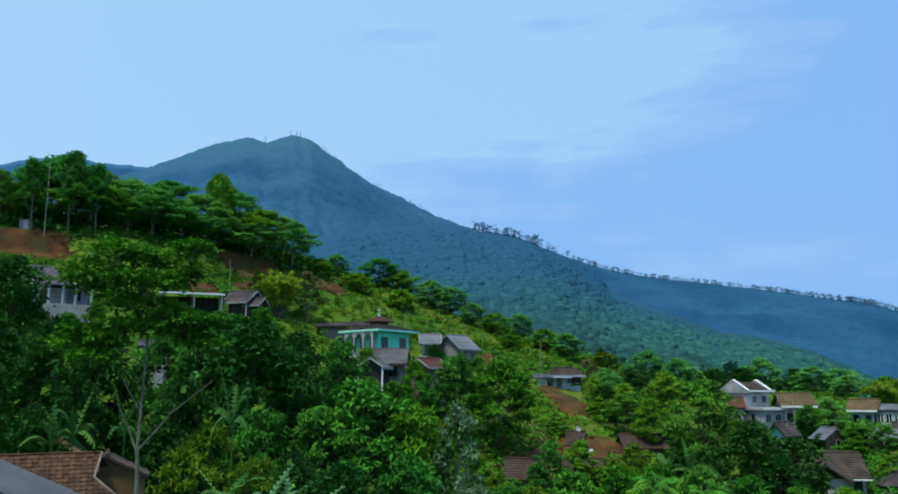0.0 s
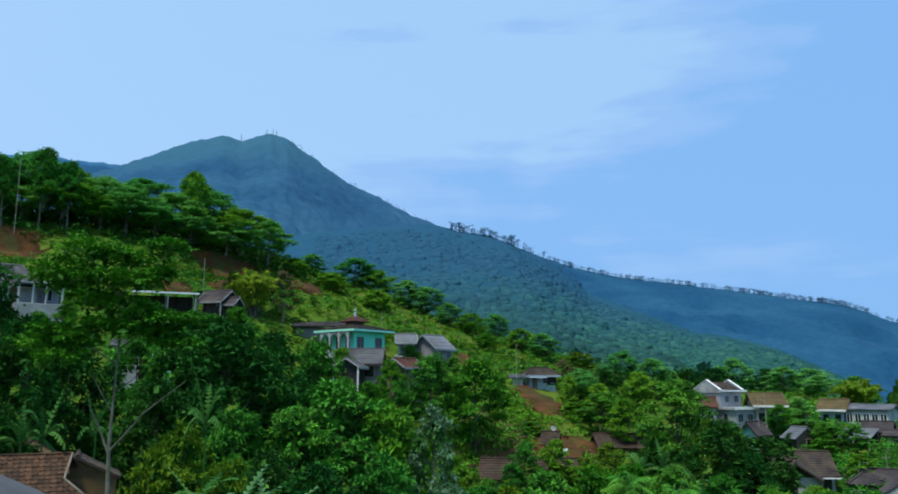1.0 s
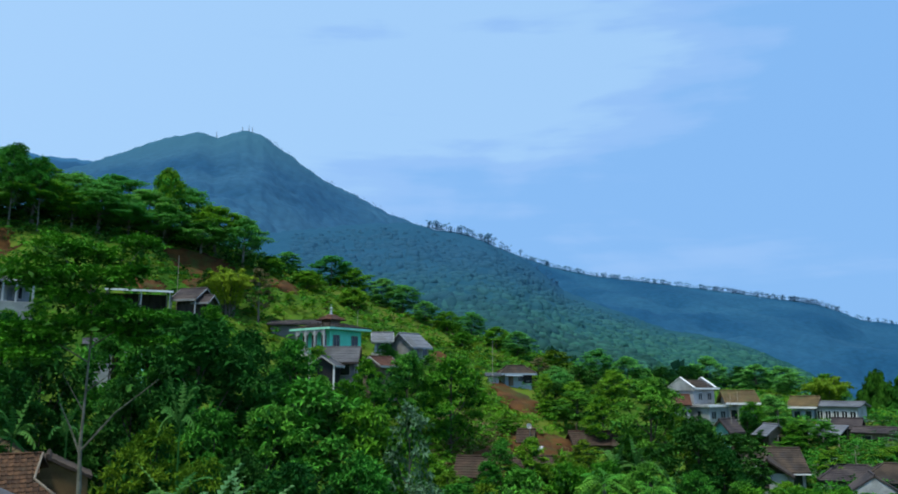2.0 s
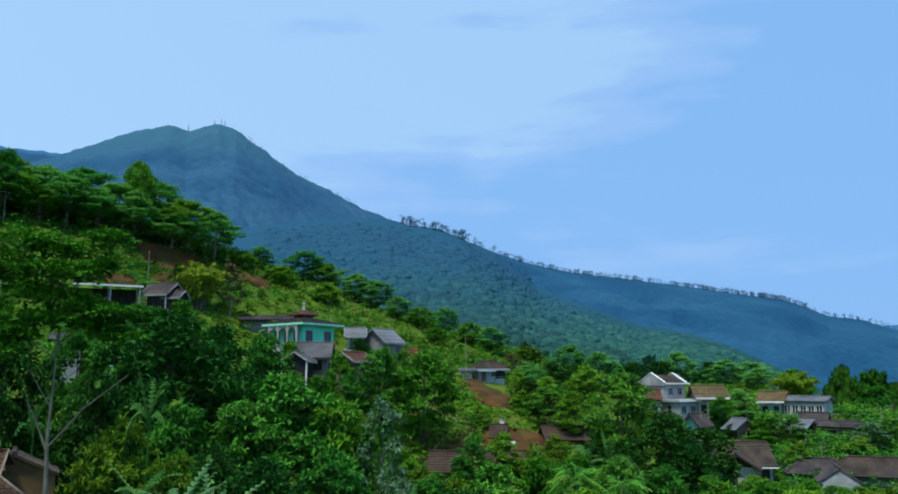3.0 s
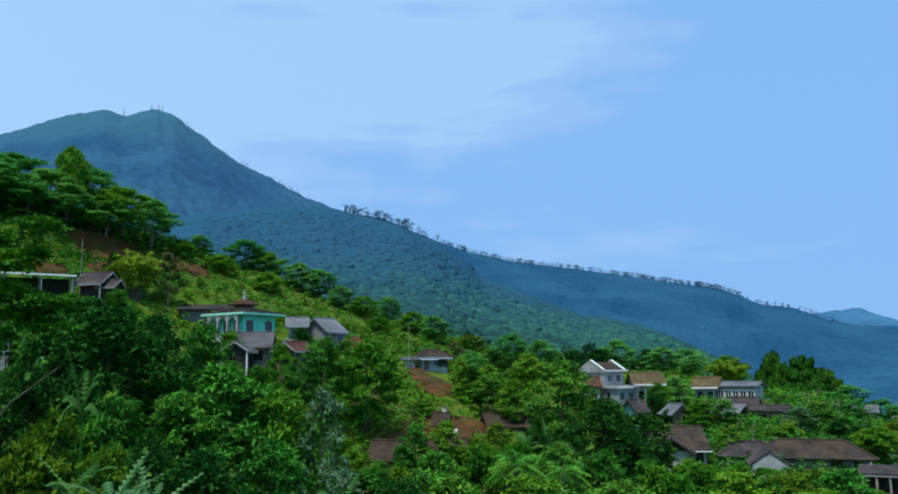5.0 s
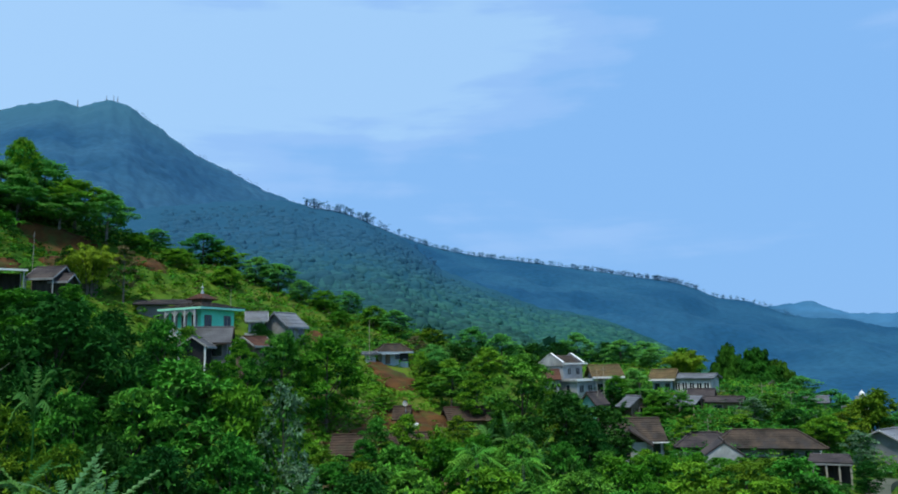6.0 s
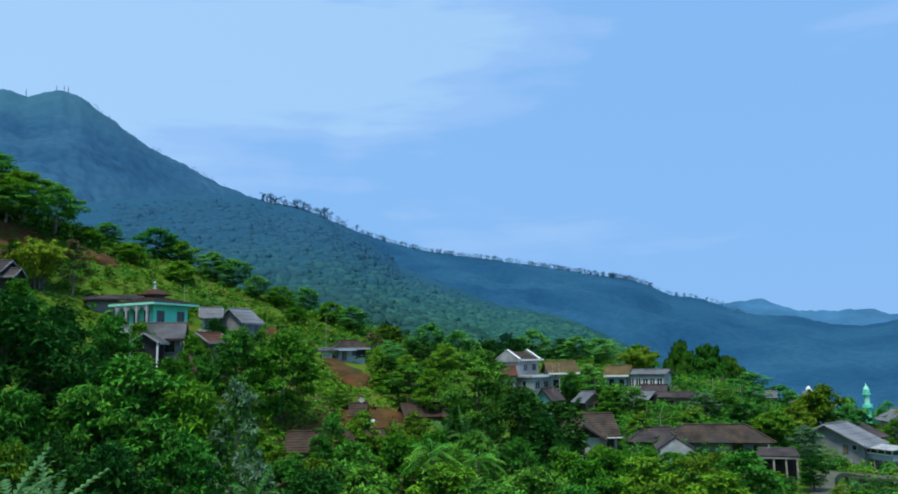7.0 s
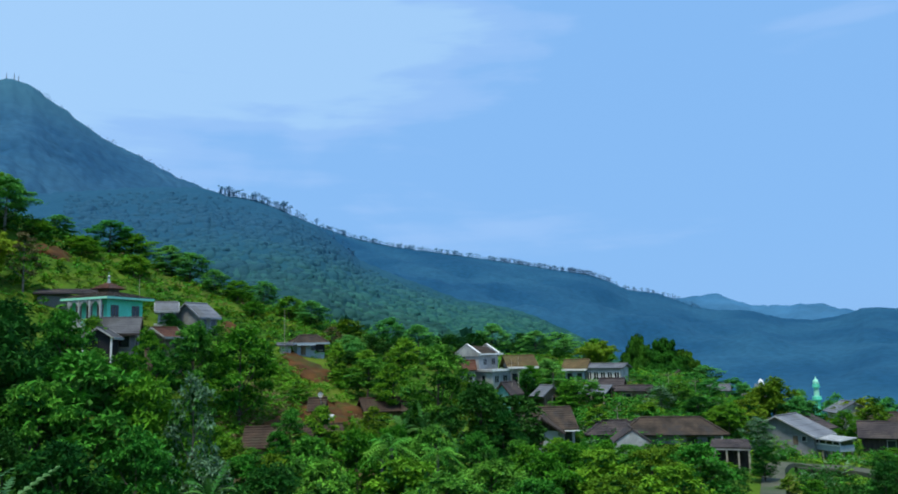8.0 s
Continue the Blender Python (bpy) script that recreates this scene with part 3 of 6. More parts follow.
def canopy(parent, x0, x1, y0, y1, z_in, z_out, material, posts=(), post_mat=None, floor=0.0, thick=0.1):
    """A lean-to roof from the wall at y1 out to y0, on posts."""
    q = [(x0, y0, z_out), (x1, y0, z_out), (x1, y1, z_in), (x0, y1, z_in)]
    part("canopy", plate(q, thick, 5, 0.03), material, parent)
    for px, py in posts:
        part("column", boxed(px - 0.09, px + 0.09, py - 0.09, py + 0.09, floor - 0.8, z_out - thick + 0.12 + (py - y0) * (z_in - z_out) / (y1 - y0) - 0.12, bevel=0.015), post_mat or WHITE, parent)


# grey hipped house with a white porch, high on the slope
h1 = house("white house with a grey hipped roof and a columned porch", -40.2, 77.2, 34, 4.6, 3.8, 7.6, 9.75, 11.55, WHITE, ROOF_GREY, hip=0.7, over=0.55,
           windows=(("f", -1.4, 1.25, 0.9, 1.2, WHITE, GLASS, 2), ("r", 0.2, 1.25, 0.9, 1.2, WHITE, GLASS, 2)), door=("f", 0.3, 0, 0.8, 1.8), fascia=WHITE)
canopy(h1, 0.2, 4.3, -4.4, -1.9, 2.45, 1.92, ROOF_METAL, ((0.4, -4.2), (1.6, -4.2), (2.7, -4.2), (4.1, -4.2)))
part("porch_floor", boxed(0.1, 4.4, -4.5, -1.904, -1.6, 0.06, bevel=0.03), CONCRETE, h1)
part("porch_wall", boxed(2.31, 4.2, -1.9, 1.8, -1.2, 1.9), BLUE_GREY, h1)
add_window(h1, "f", 3.2, 1.15, 0.7, 1.1, 2.3, 1.9, WHITE, DARK, 2)

# dark gabled house with a long pale carport
# walls this dark stand in for shade under an open veranda roof
h2 = house("low dark gabled house with white posts", -22.4, 86.6, -16, 1.9, 3.3, 7.4, 9.15, 10.2, WOOD_DARK, ROOF_DARK, over=0.5, end=0.6,
           windows=(("r", -0.6, 1.0, 0.7, 0.7, WOOD),), door=("r", 0.6, 0, 0.7, 1.5), fascia=GREY_WALL)
for px, py in ((-1.4, -2.0), (1.4, -2.0), (1.4, 1.6)):
    part("post", boxed(px - 0.05, px + 0.05, py - 0.05, py + 0.05, -0.8, 1.5), WHITE, h2)
h2b = house("small dark side gable with pale posts", -20.9, 85.6, -16, 1.3, 1.6, 7.4, 8.75, 9.35, WOOD_DARK, ROOF_DARK, over=0.3, end=0.4, fascia=GREY_WALL, name="lean_to", category="shed")
part("post", boxed(-0.9, -0.8, -0.95, -0.85, -0.8, 1.2), WHITE, h2b)
carport = root("carport", pose(-27.3, 84.3, 7.1, 0, 0, 22), "long carport with a pale sheet roof on thin posts", "carport")
for i in range(4):
    part("roof_sheet", slab(bmesh.new(), [(-3.4 + i * 1.6, -1.6, 2.62 + 0.03 * (i % 2)), (-1.82 + i * 1.6, -1.6, 2.62 + 0.03 * (i % 2)), (-1.82 + i * 1.6, 1.6, 2.95), (-3.4 + i * 1.6, 1.6, 2.95)], 0.08), BLUE_WALL, carport)
part("fascia", boxed(-3.5, 3.1, -1.7, -1.64, 2.46, 2.66), PLASTIC, carport)
for px in (-3.2, 0.0, 2.8):
    for py in (-1.4, 1.4):
        part("post", boxed(px - 0.06, px + 0.06, py - 0.06, py + 0.06, -1.2, 2.56), WHITE, carport)
part("back_wall", boxed(-3.3, 2.9, 1.5, 1.62, -1.2, 2.5), WOOD_DARK, carport)


# the small mint-green mosque with its two-tiered roof
def mosque():
    t = root("mosque", pose(-7.75, 87.9, 3.2, 0, 0, 49) @ Matrix.Diagonal((0.9, 0.9, 0.94, 1)), "small mint-green mosque with a tiered roof and finial", "mosque")
    s = 2.6
    part("wall", boxed(-s, s, -s, s, -1.5, 2.75), GREEN_WALL, t)
    # eaves board all round and the low roof
    e, z0, z1 = s + 0.9, 2.78, 3.02
    for a, b, c, d in ((-e, e, -e, -e + 0.12), (-e, e, e - 0.12, e), (-e, -e + 0.12, -e + 0.12, e - 0.12), (e - 0.12, e, -e + 0.12, e - 0.12)):
        part("fascia", boxed(a, b, c, d, z0, z1), MINT_TRIM, t, "pale mint eaves board")
    part("soffit", boxed(-e + 0.13, e - 0.13, -e + 0.13, e - 0.13, 2.80, 2.88), MINT_TRIM, t)
    c = [(-e, -e), (e, -e), (e, e), (-e, e)]
    k, zt = 1.0, 3.75
    for i in range(4):
        a, b = c[i], c[(i + 1) % 4]
        q = [(*a, z1 + 0.05), (*b, z1 + 0.05), (b[0] / e * k, b[1] / e * k, zt), (a[0] / e * k, a[1] / e * k, zt)]
        part("roof_slope", plate(q, 0.07, 9), ROOF_BROWN, t)
    part("drum", boxed(-0.8, 0.8, -0.8, 0.8, 3.5, 4.15), WOOD, t)
    for i in range(4):
        a, b = c[i], c[(i + 1) % 4]
        g = 1.35
        p = [(a[0] / e * g, a[1] / e * g, 4.1), (b[0] / e * g, b[1] / e * g, 4.1), (b[0] / e * 0.3, b[1] / e * 0.3, 4.75), (a[0] / e * 0.3, a[1] / e * 0.3, 4.75)]
        part("upper_roof", plate(p, 0.07, 4), ROOF_RED, t, "small reddish top roof slope")
    bm = bmesh.new()
    tube(bm, [(0, 0, 4.6), (0, 0, 5.2), (0, 0, 5.35)], [0.28, 0.10, 0.05], 8)
    bmesh.ops.create_icosphere(bm, subdivisions=2, radius=0.17, matrix=Matrix.Translation((0, 0, 5.45)))
    tube(bm, [(0, 0, 5.5), (0, 0, 6.0)], [0.035, 0.015], 6)
    part("finial", bm, METAL, t, "pale metal ball and spike")
    # porch side with columns and arches
    for i, u in enumerate((-2.4, -0.85, 0.75, 2.3)):
        part("column", boxed(-s - 0.85, -s - 0.62, u - 0.12, u + 0.12, -1.5, 2.78, bevel=0.02), WHITE, t)
    for u0, u1 in ((-2.28, -0.97), (-0.73, 0.63), (0.87, 2.18)):
        bm = bmesh.new()
        n = 8
        for j in range(n):
            a0, a1 = u0 + (u1 - u0) * j / n, u0 + (u1 - u0) * (j + 1) / n
            m0 = 2.1 + 0.45 * math.sin(math.pi * (j + 0.5) / n)
            box(bm, -s - 0.78, -s - 0.68, a0, a1, m0, 2.79)
        part("arch", bm, WHITE, t)
    bm = boxed(-s - 0.8, -s - 0.72, -2.3, 2.2, 0.0, 0.08)
    box(bm, -s - 0.8, -s - 0.72, -2.3, 2.2, 0.72, 0.80)
    for j in range(21):
        u = -2.2 + j * 0.21
        box(bm, -s - 0.785, -s - 0.735, u, u + 0.05, 0.08, 0.72)
    part("railing", bm, WHITE, t)
    part("porch_floor", boxed(-s - 0.95, -s - 0.004, -s, s, -1.5, -0.02, bevel=0.02), CONCRETE, t)
    for u in (-1.6, 0.0, 1.6):
        add_window(t, "l", u, 1.35, 0.8, 1.7, s, s, WHITE, GLASS, 2)
    for u in (-1.55, 1.5):
        add_window(t, "f", u, 1.45, 0.95, 1.35, s, s, WOOD, GLASS, 2)
    part("skirting", boxed(-s - 0.02, s + 0.02, -s - 0.02, -s - 0.003, -1.4, 0.25), MINT_TRIM, t)
    return t


mosque()
annex = root("shed", pose(-12.0, 92.0, 4.0, 0, 0, 4), "long low shed with a dark grey sheet roof", "shed")
part("wall", boxed(-2.8, 2.8, -1.6, 1.6, -1, 2.6), GREY_WALL, annex)
bm = plate([(-3.2, -2.2, 2.75), (3.2, -2.2, 2.75), (3.2, 2.2, 3.6), (-3.2, 2.2, 3.6)], 0.1, 8)
part("roof", bm, ROOF_DARK, annex)

# house below the mosque, grey roof with a small front gable and a reddish side gable
house("house below the mosque with a grey tiled roof", -6.5, 82.0, -1, 3.9, 4.6, 0.2, 2.42, 3.72, GREY_WALL, ROOF_GREY, over=0.5, end=0.4, gable_wall=WOOD_DARK, fascia=WOOD_DARK,
           windows=(("f", 1.0, 1.3, 0.9, 1.0, WOOD_PALE), ("r", -0.8, 1.3, 0.9, 1.0, WOOD)), door=("f", -0.4, 0, 0.8, 1.8))
# the porch body is a solid block coloured as its inner shade
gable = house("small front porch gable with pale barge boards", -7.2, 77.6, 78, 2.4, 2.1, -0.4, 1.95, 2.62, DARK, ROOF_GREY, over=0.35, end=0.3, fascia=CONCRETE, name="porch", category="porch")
for py in (-1.2, 1.2):
    part("post", boxed(-1.42, -1.28, py - 0.07, py + 0.07, -0.8, 2.2), PLASTIC, gable)
house("small extension with a reddish gable roof", -2.0, 78.6, 48, 2.4, 2.3, -0.4, 1.95, 2.62, WOOD, ROOF_RED, over=0.4, end=0.4, fascia=CONCRETE, name="extension", category="house",
      windows=(("l", 0, 1.3, 1.0, 1.0, WHITE),))

# grey-roofed house beside the mosque
house("white house with a steep grey metal roof", 0.9, 94.0, 44, 2.7, 3.8, 2.4, 4.45, 5.86, GREY_WALL, ROOF_METAL, over=0.4, end=0.3, tile=0.6,
           windows=(("f", 0.7, 1.2, 0.8, 1.0, WHITE), ("f", -0.7, 1.2, 0.8, 1.0, WHITE)), fascia=BLUE_GREY)
h5b = house("white porch wing with a pale metal roof", -2.2, 93.0, 2, 1.8, 2.9, 2.9, 5.1, 5.92, WHITE, ROOF_METAL, over=0.4, end=0.35, fascia=WHITE, name="porch_wing", category="house",
            windows=(("f", 0, 1.45, 1.3, 0.8, WHITE, GLASS, 3),))
for k in range(4):
    part("siding_board", boxed(-1.3, 0.9, -1.98 + 0.02 * k, -1.9 + 0.02 * k, -0.2 + 0.24 * k, 0.0 + 0.24 * k, bevel=0.01), WHITE, h5b)

# small pale-blue hut on the shoulder above the earth bank
h6 = house("small pale blue hut with a brown-grey roof", 13.8, 96.2, 7, 3.3, 2.3, -0.1, 1.5, 2.15, BLUE_WALL, ROOF_BROWN, over=0.5, end=0.5, hip=0.55,
           windows=(("f", 0.3, 0.85, 0.5, 0.6, WHITE), ("f", 1.2, 0.85, 0.5, 0.6, WHITE)), door=("f", -0.9, 0, 0.6, 1.2), fascia=BLUE_WALL, name="hut", category="hut")
part("awning", slab(bmesh.new(), [(-1.8, -1.9, 1.16), (0.4, -1.9, 1.16), (0.4, -1.18, 1.4), (-1.8, -1.18, 1.4)], 0.06), BLUE_WALL, h6)
# near-black sheet on the front paints the shade of an unlit opening
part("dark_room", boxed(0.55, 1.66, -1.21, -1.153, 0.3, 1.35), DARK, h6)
house("tiny white shed with a flat roof", 10.9, 94.6, 0, 1.2, 1.0, -0.2, 1.05, 1.2, WHITE, ROOF_METAL, over=0.3, name="shed", category="shed")

# houses half hidden among the trees below
house("unfinished grey concrete house among trees", -26.4, 71.6, 22, 2.0, 2.6, 0.4, 3.5, 3.9, CONCRETE, ROOF_GREY, over=0.25,
           windows=(("f", 0.45, 2.0, 0.35, 1.0, CONCRETE, DARK), ("f", -0.45, 2.0, 0.4, 0.8, CONCRETE, DARK)))
house("small mint-green house with a white sheet roof", -23.6, 72.4, 14, 1.7, 1.8, 0.4, 2.6, 2.9, MINT_TRIM, WHITE, over=0.2, windows=(("f", -0.4, 1.2, 0.4, 0.7, WOOD),))
house("low white shed under the trees", -33.5, 66.3, 25, 2.0, 1.6, -0.9, 0.75, 1.1, WHITE, PLASTIC, over=0.3, name="shed", category="shed")

# brown roofs in the hollow
house("old house with a long brown-red tiled roof", 18.4, 78.1, 0, 3.7, 3.7, -7.2, -5.54, -4.6, WOOD, ROOF_RUST, over=0.45, end=0.3, windows=(("f", 0, 1.0, 0.9, 0.8, WOOD),), cap=ROOF_RED)
house("low outbuilding with a dark red roof", 21.2, 76.6, -14, 1.7, 2.8, -7.2, -5.62, -4.98, WOOD_DARK, ROOF_RUST, over=0.35, end=0.2, name="outbuilding", category="shed")
house("low brown-roofed house in the hollow", 6.0, 67.0, -12, 2.2, 3.9, -8.8, -7.1, -5.9, WOOD, ROOF_RUST, over=0.4, end=0.3)
sh = house("small weathered shed below the earth bank", 12.0, 77.0, -16, 1.4, 2.0, -6.8, -5.2, -4.3, WOOD, ROOF_RUST, over=0.3, end=0.2, name="shed", category="shed")
part("porch_roof", slab(bmesh.new(), [(0.2, -2.4, 0.85), (1.7, -2.4, 0.85), (1.7, -1.2, 1.15), (0.2, -1.2, 1.15)], 0.06), WHITE, sh)
for px in (0.3, 1.6):
    part("post", boxed(px - 0.04, px + 0.04, -2.35, -2.27, -0.8, 0.78), WOOD_PALE, sh)
house("low brown shed on the terrace", 11.4, 70.2, -8, 3.0, 2.2, -8.2, -6.9, -6.2, WOOD, ROOF_RUST, over=0.4, name="shed", category="shed")


# the white two-storey house with parapet gables
def white_house():
    t = root("house", pose(33.5, 91.1, -4.1, 0, 0, 20), "white two-storey house with parapet gables and a brown tiled roof", "house")
    hx, hy, e, r = 1.5, 2.0, 3.66, 4.62
    part("lower_wall", boxed(-1.3, 2.6, -4.2, 2.2, -1.5, 1.6), WHITE, t)
    part("upper_wall", boxed(-hx, hx, -hy, hy, 1.9, e), WHITE, t)
    for s0, s1 in ((-hx - 0.14, -hx + 0.06), (hx - 0.06, hx + 0.14)):
        bm = bmesh.new()
        prof = [(-hy - 0.22, e - 0.25), (hy + 0.22, e - 0.25), (hy + 0.22, e + 0.12), (0.0, r + 0.25), (-hy - 0.22, e + 0.12)]
        a = [bm.verts.new((s0, p, q)) for p, q in prof]
        b = [bm.verts.new((s1, p, q)) for p, q in prof]
        bm.faces.new(a)
        bm.faces.new(b[::-1])
        for i in range(5):
            bm.faces.new((a[i], b[i], b[(i + 1) % 5], a[(i + 1) % 5]))
        part("parapet", bm, WHITE, t)
        for sy in (-1, 1):
            q = [(s0 - 0.05, sy * (hy + 0.3), e + 0.13), (s1 + 0.05, sy * (hy + 0.3), e + 0.13), (s1 + 0.05, 0, r + 0.30), (s0 - 0.05, 0, r + 0.30)]
            part("coping", slab(bmesh.new(), q if sy < 0 else q[::-1], 0.05), PLASTIC, t, "bright white coping")
    for q in ([(-hx + 0.07, -hy - 0.2, e - 0.05), (hx - 0.07, -hy - 0.2, e - 0.05), (hx - 0.07, 0, r), (-hx + 0.07, 0, r)],
              [(hx - 0.07, hy + 0.2, e - 0.05), (-hx + 0.07, hy + 0.2, e - 0.05), (-hx + 0.07, 0, r), (hx - 0.07, 0, r)]):
        part("roof_slope", plate(q, 0.09, 9), ROOF_BROWN, t, "brown tiles between the parapets")
    part("gutter_board", boxed(-hx, hx + 0.5, -hy - 0.42, -hy - 0.24, e - 0.12, e + 0.06), PLASTIC, t, "white gutter")
    part("roof_slab", boxed(-1.6, 2.8, -4.5, 2.3, 1.604, 1.86, bevel=0.02), WHITE, t)
    part("slab_edge", boxed(-1.62, 2.82, -4.55, -4.504, 1.64, 1.88), PLASTIC, t, "bright slab edge")
    for u in (-0.55, 0.75):
        add_window(t, "f", u, 2.75, 0.5, 0.7, hx, hy, WHITE, GLASS, 2)
    for u in (-0.7, 0.6, 1.9):
        add_window(t, "f", u, 0.75, 0.6, 0.8, 2.6, 4.2, WHITE, GLASS, 2)
    add_window(t, "l", -2.6, 0.75, 0.6, 0.8, 1.3, 3.0, WHITE, GLASS, 1)
    return t


white_house()
house("low annex with a faded red tiled roof", 31.0, 88.6, -14, 2.0, 3.0, -4.3, -2.1, -1.25, WHITE, ROOF_RED, over=0.4, end=0.25, name="annex", category="house", windows=(("f", 0.4, 1.2, 0.6, 0.7, WHITE),))
house("wing with a mossy brown tiled roof and white fascia", 38.1, 89.3, -12, 3.0, 4.4, -4.6, -1.85, -0.82, WHITE, ROOF_MOSS, over=0.6, end=0.35, fascia=PLASTIC, barge=ROOF_MOSS, name="wing", category="house",
      windows=(("f", -0.9, 1.3, 0.7, 1.0, WHITE), ("f", 0.7, 1.3, 0.7, 1.0, WHITE)))
house("narrow turquoise house end with a dark gable", 32.7, 79.6, 40, 2.4, 1.5, -6.4, -4.4, -3.52, TURQ, ROOF_DARK, over=0.35, end=0.35,
            windows=(("l", -0.5, 1.3, 0.35, 0.5, WHITE), ("f", -0.6, 1.2, 0.4, 0.6, WHITE)), fascia=WOOD_DARK)
house("small shed with a grey sheet roof and plank walls", 36.6, 78.3, -80, 1.9, 2.0, -6.2, -4.73, -4.0, WOOD, ROOF_METAL, over=0.45, end=0.3, name="shed", category="shed", windows=(("r", 0.3, 0.9, 0.5, 0.6, WHITE),))
house("low plank shed with a rusty roof beside the pole", 38.4, 77.4, -30, 1.8, 1.8, -6.2, -5.0, -4.6, WOOD, ROOF_BROWN, over=0.3, name="shed", category="shed")

# brown-roofed house with a front gable, low in the valley
h13 = house("long house with a weathered brown tiled roof and white walls", 31.3, 68.3, -13, 5.0, 4.8, -8.8, -6.88, -5.5, WHITE, ROOF_BROWN, over=0.6, end=0.3,
            windows=(("f", 1.9, 1.0, 0.7, 0.8, WHITE), ("r", -1, 1.1, 0.7, 0.8, WHITE)))
part("gutter", boxed(-0.4, 2.9, -3.18, -3.04, 1.5, 1.6), PLASTIC, h13, "white gutter")
wing13 = house("front wing with a dark gable over a pale wall", 30.0, 65.2, 64, 2.4, 2.9, -8.8, -7.05, -6.05, WHITE, ROOF_BROWN, over=0.45, end=0.55, fascia=WOOD_DARK, name="front_wing", category="house",
               windows=(("l", 0.4, 1.1, 0.8, 0.8, WOOD, GLASS, 2),), gable_wall=WOOD_DARK)
part("roof_sheet", slab(bmesh.new(), [(-1.8, 1.95, 1.56), (-1.8, 0.2, 2.75), (-1.45, 0.2, 2.75), (-1.45, 1.95, 1.56)], 0.05), PLASTIC, wing13, "new pale roof sheet")

# open shed with a metal sheet roof and the dark house behind it
house("timber house with a dark red tiled roof", 46.1, 81.2, -38, 2.4, 3.0, -6.0, -4.43, -3.6, WOOD, ROOF_DARK, over=0.4, end=0.3, windows=(("f", 0.8, 1.0, 0.7, 0.7, WOOD_PALE),), gable_wall=WHITE)
house("plank-walled wing with a dark sheet roof", 47.2, 78.2, -42, 3.2, 2.4, -6.2, -4.75, -4.35, WOOD, ROOF_DARK, over=0.3, name="wing", category="house", windows=(("f", -0.6, 0.85, 0.8, 0.6, WOOD_PALE),))
shed = root("open_shed", pose(42.4, 78.4, -6.2, 0, 0, -44), "open shed with a pale sheet metal roof on posts", "shed")
q = [(-1.55, -1.75, 1.3), (1.55, -1.75, 1.3), (1.55, 1.75, 2.12), (-1.55, 1.75, 2.12)]
part("roof", plate(q, 0.07, 5, 0.03), ROOF_METAL, shed)
for px in (-1.4, 0, 1.4):
    part("post", boxed(px - 0.06, px + 0.06, -1.66, -1.54, -0.8, 1.24), WOOD_PALE, shed)
    part("post", boxed(px - 0.06, px + 0.06, 1.5, 1.62, -0.8, 1.98), WOOD, shed)
# back wall coloured near-black for the shade under the sheet roof
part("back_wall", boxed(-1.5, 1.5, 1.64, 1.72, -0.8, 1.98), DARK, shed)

# house under the bamboo
house("white house with a brown roof below the bamboo", 45.9, 89.2, -38, 2.3, 3.6, -4.4, -2.4, -1.5, BLUE_WALL, ROOF_MOSS, over=0.4, fascia=PLASTIC, barge=ROOF_MOSS, end=0.4,
            windows=(("f", -0.6, 1.0, 0.6, 0.8, WHITE), ("f", 0.6, 1.0, 0.6, 0.8, WHITE)))
house("long white wing with a row of windows", 48.2, 86.0, -55, 4.6, 2.0, -4.5, -2.4, -2.05, WHITE, ROOF_METAL, over=0.3, name="wing", category="house",
      windows=tuple(("f", u, 1.15, 0.6, 0.9, PLASTIC, GLASS, 2) for u in (-1.85, -0.95, -0.05, 0.85, 1.75)))
house("small brown-roofed hut under the bamboo", 59.3, 87.6, 60, 3.0, 3.0, -5.6, -4.3, -3.2, WOOD, ROOF_BROWN, over=0.4, name="hut", category="hut")
house("grey sheet-roofed hut beside the terrace", 61.0, 82.4, -36, 2.4, 2.2, -6.6, -5.3, -4.85, GREY_WALL, ROOF_METAL, over=0.5, name="hut", category="hut")

# the long brown barn and the stilted deck
h16 = house("long low barn with a brown hipped tile roof", 41.7, 63.3, -28, 8.2, 4.2, -9.2, -7.5, -6.5, BLUE_GREY, ROOF_BROWN, over=0.6, end=0.6, hip=0.7, name="barn", category="barn",
            windows=(("f", 3.2, 0.9, 0.6, 0.8, WHITE), ("f", 1.6, 0.9, 0.8, 0.8, WOOD)))
part("post", boxed(4.0, 4.12, -2.6, -2.48, -1.0, 1.5), PLASTIC, h16, "white corner post")
house("barn front wing with a pale gable wall", 35.8, 60.3, 66, 3.0, 2.7, -9.0, -7.75, -6.82, WHITE, ROOF_DARK, over=0.2, end=0.06, name="front_wing", category="barn")
house("dark-roofed end of the long barn", 37.4, 65.8, -24, 4.6, 3.9, -9.1, -7.58, -6.75, GREY_WALL, ROOF_DARK, over=0.5, end=0.5, hip=0.6, name="barn", category="barn")
deck = root("stilted_deck", pose(42.5, 56.0, -9.42, 0, 0, -37), "stilted shed with a grey boarded roof on pale posts", "shed")
q = [(-1.6, -1.1, 1.2), (1.6, -1.1, 1.2), (1.4, 0.9, 1.66), (-1.4, 0.9, 1.66)]
part("roof", plate(q, 0.1, 7, 0.03), ROOF_DARK, deck)
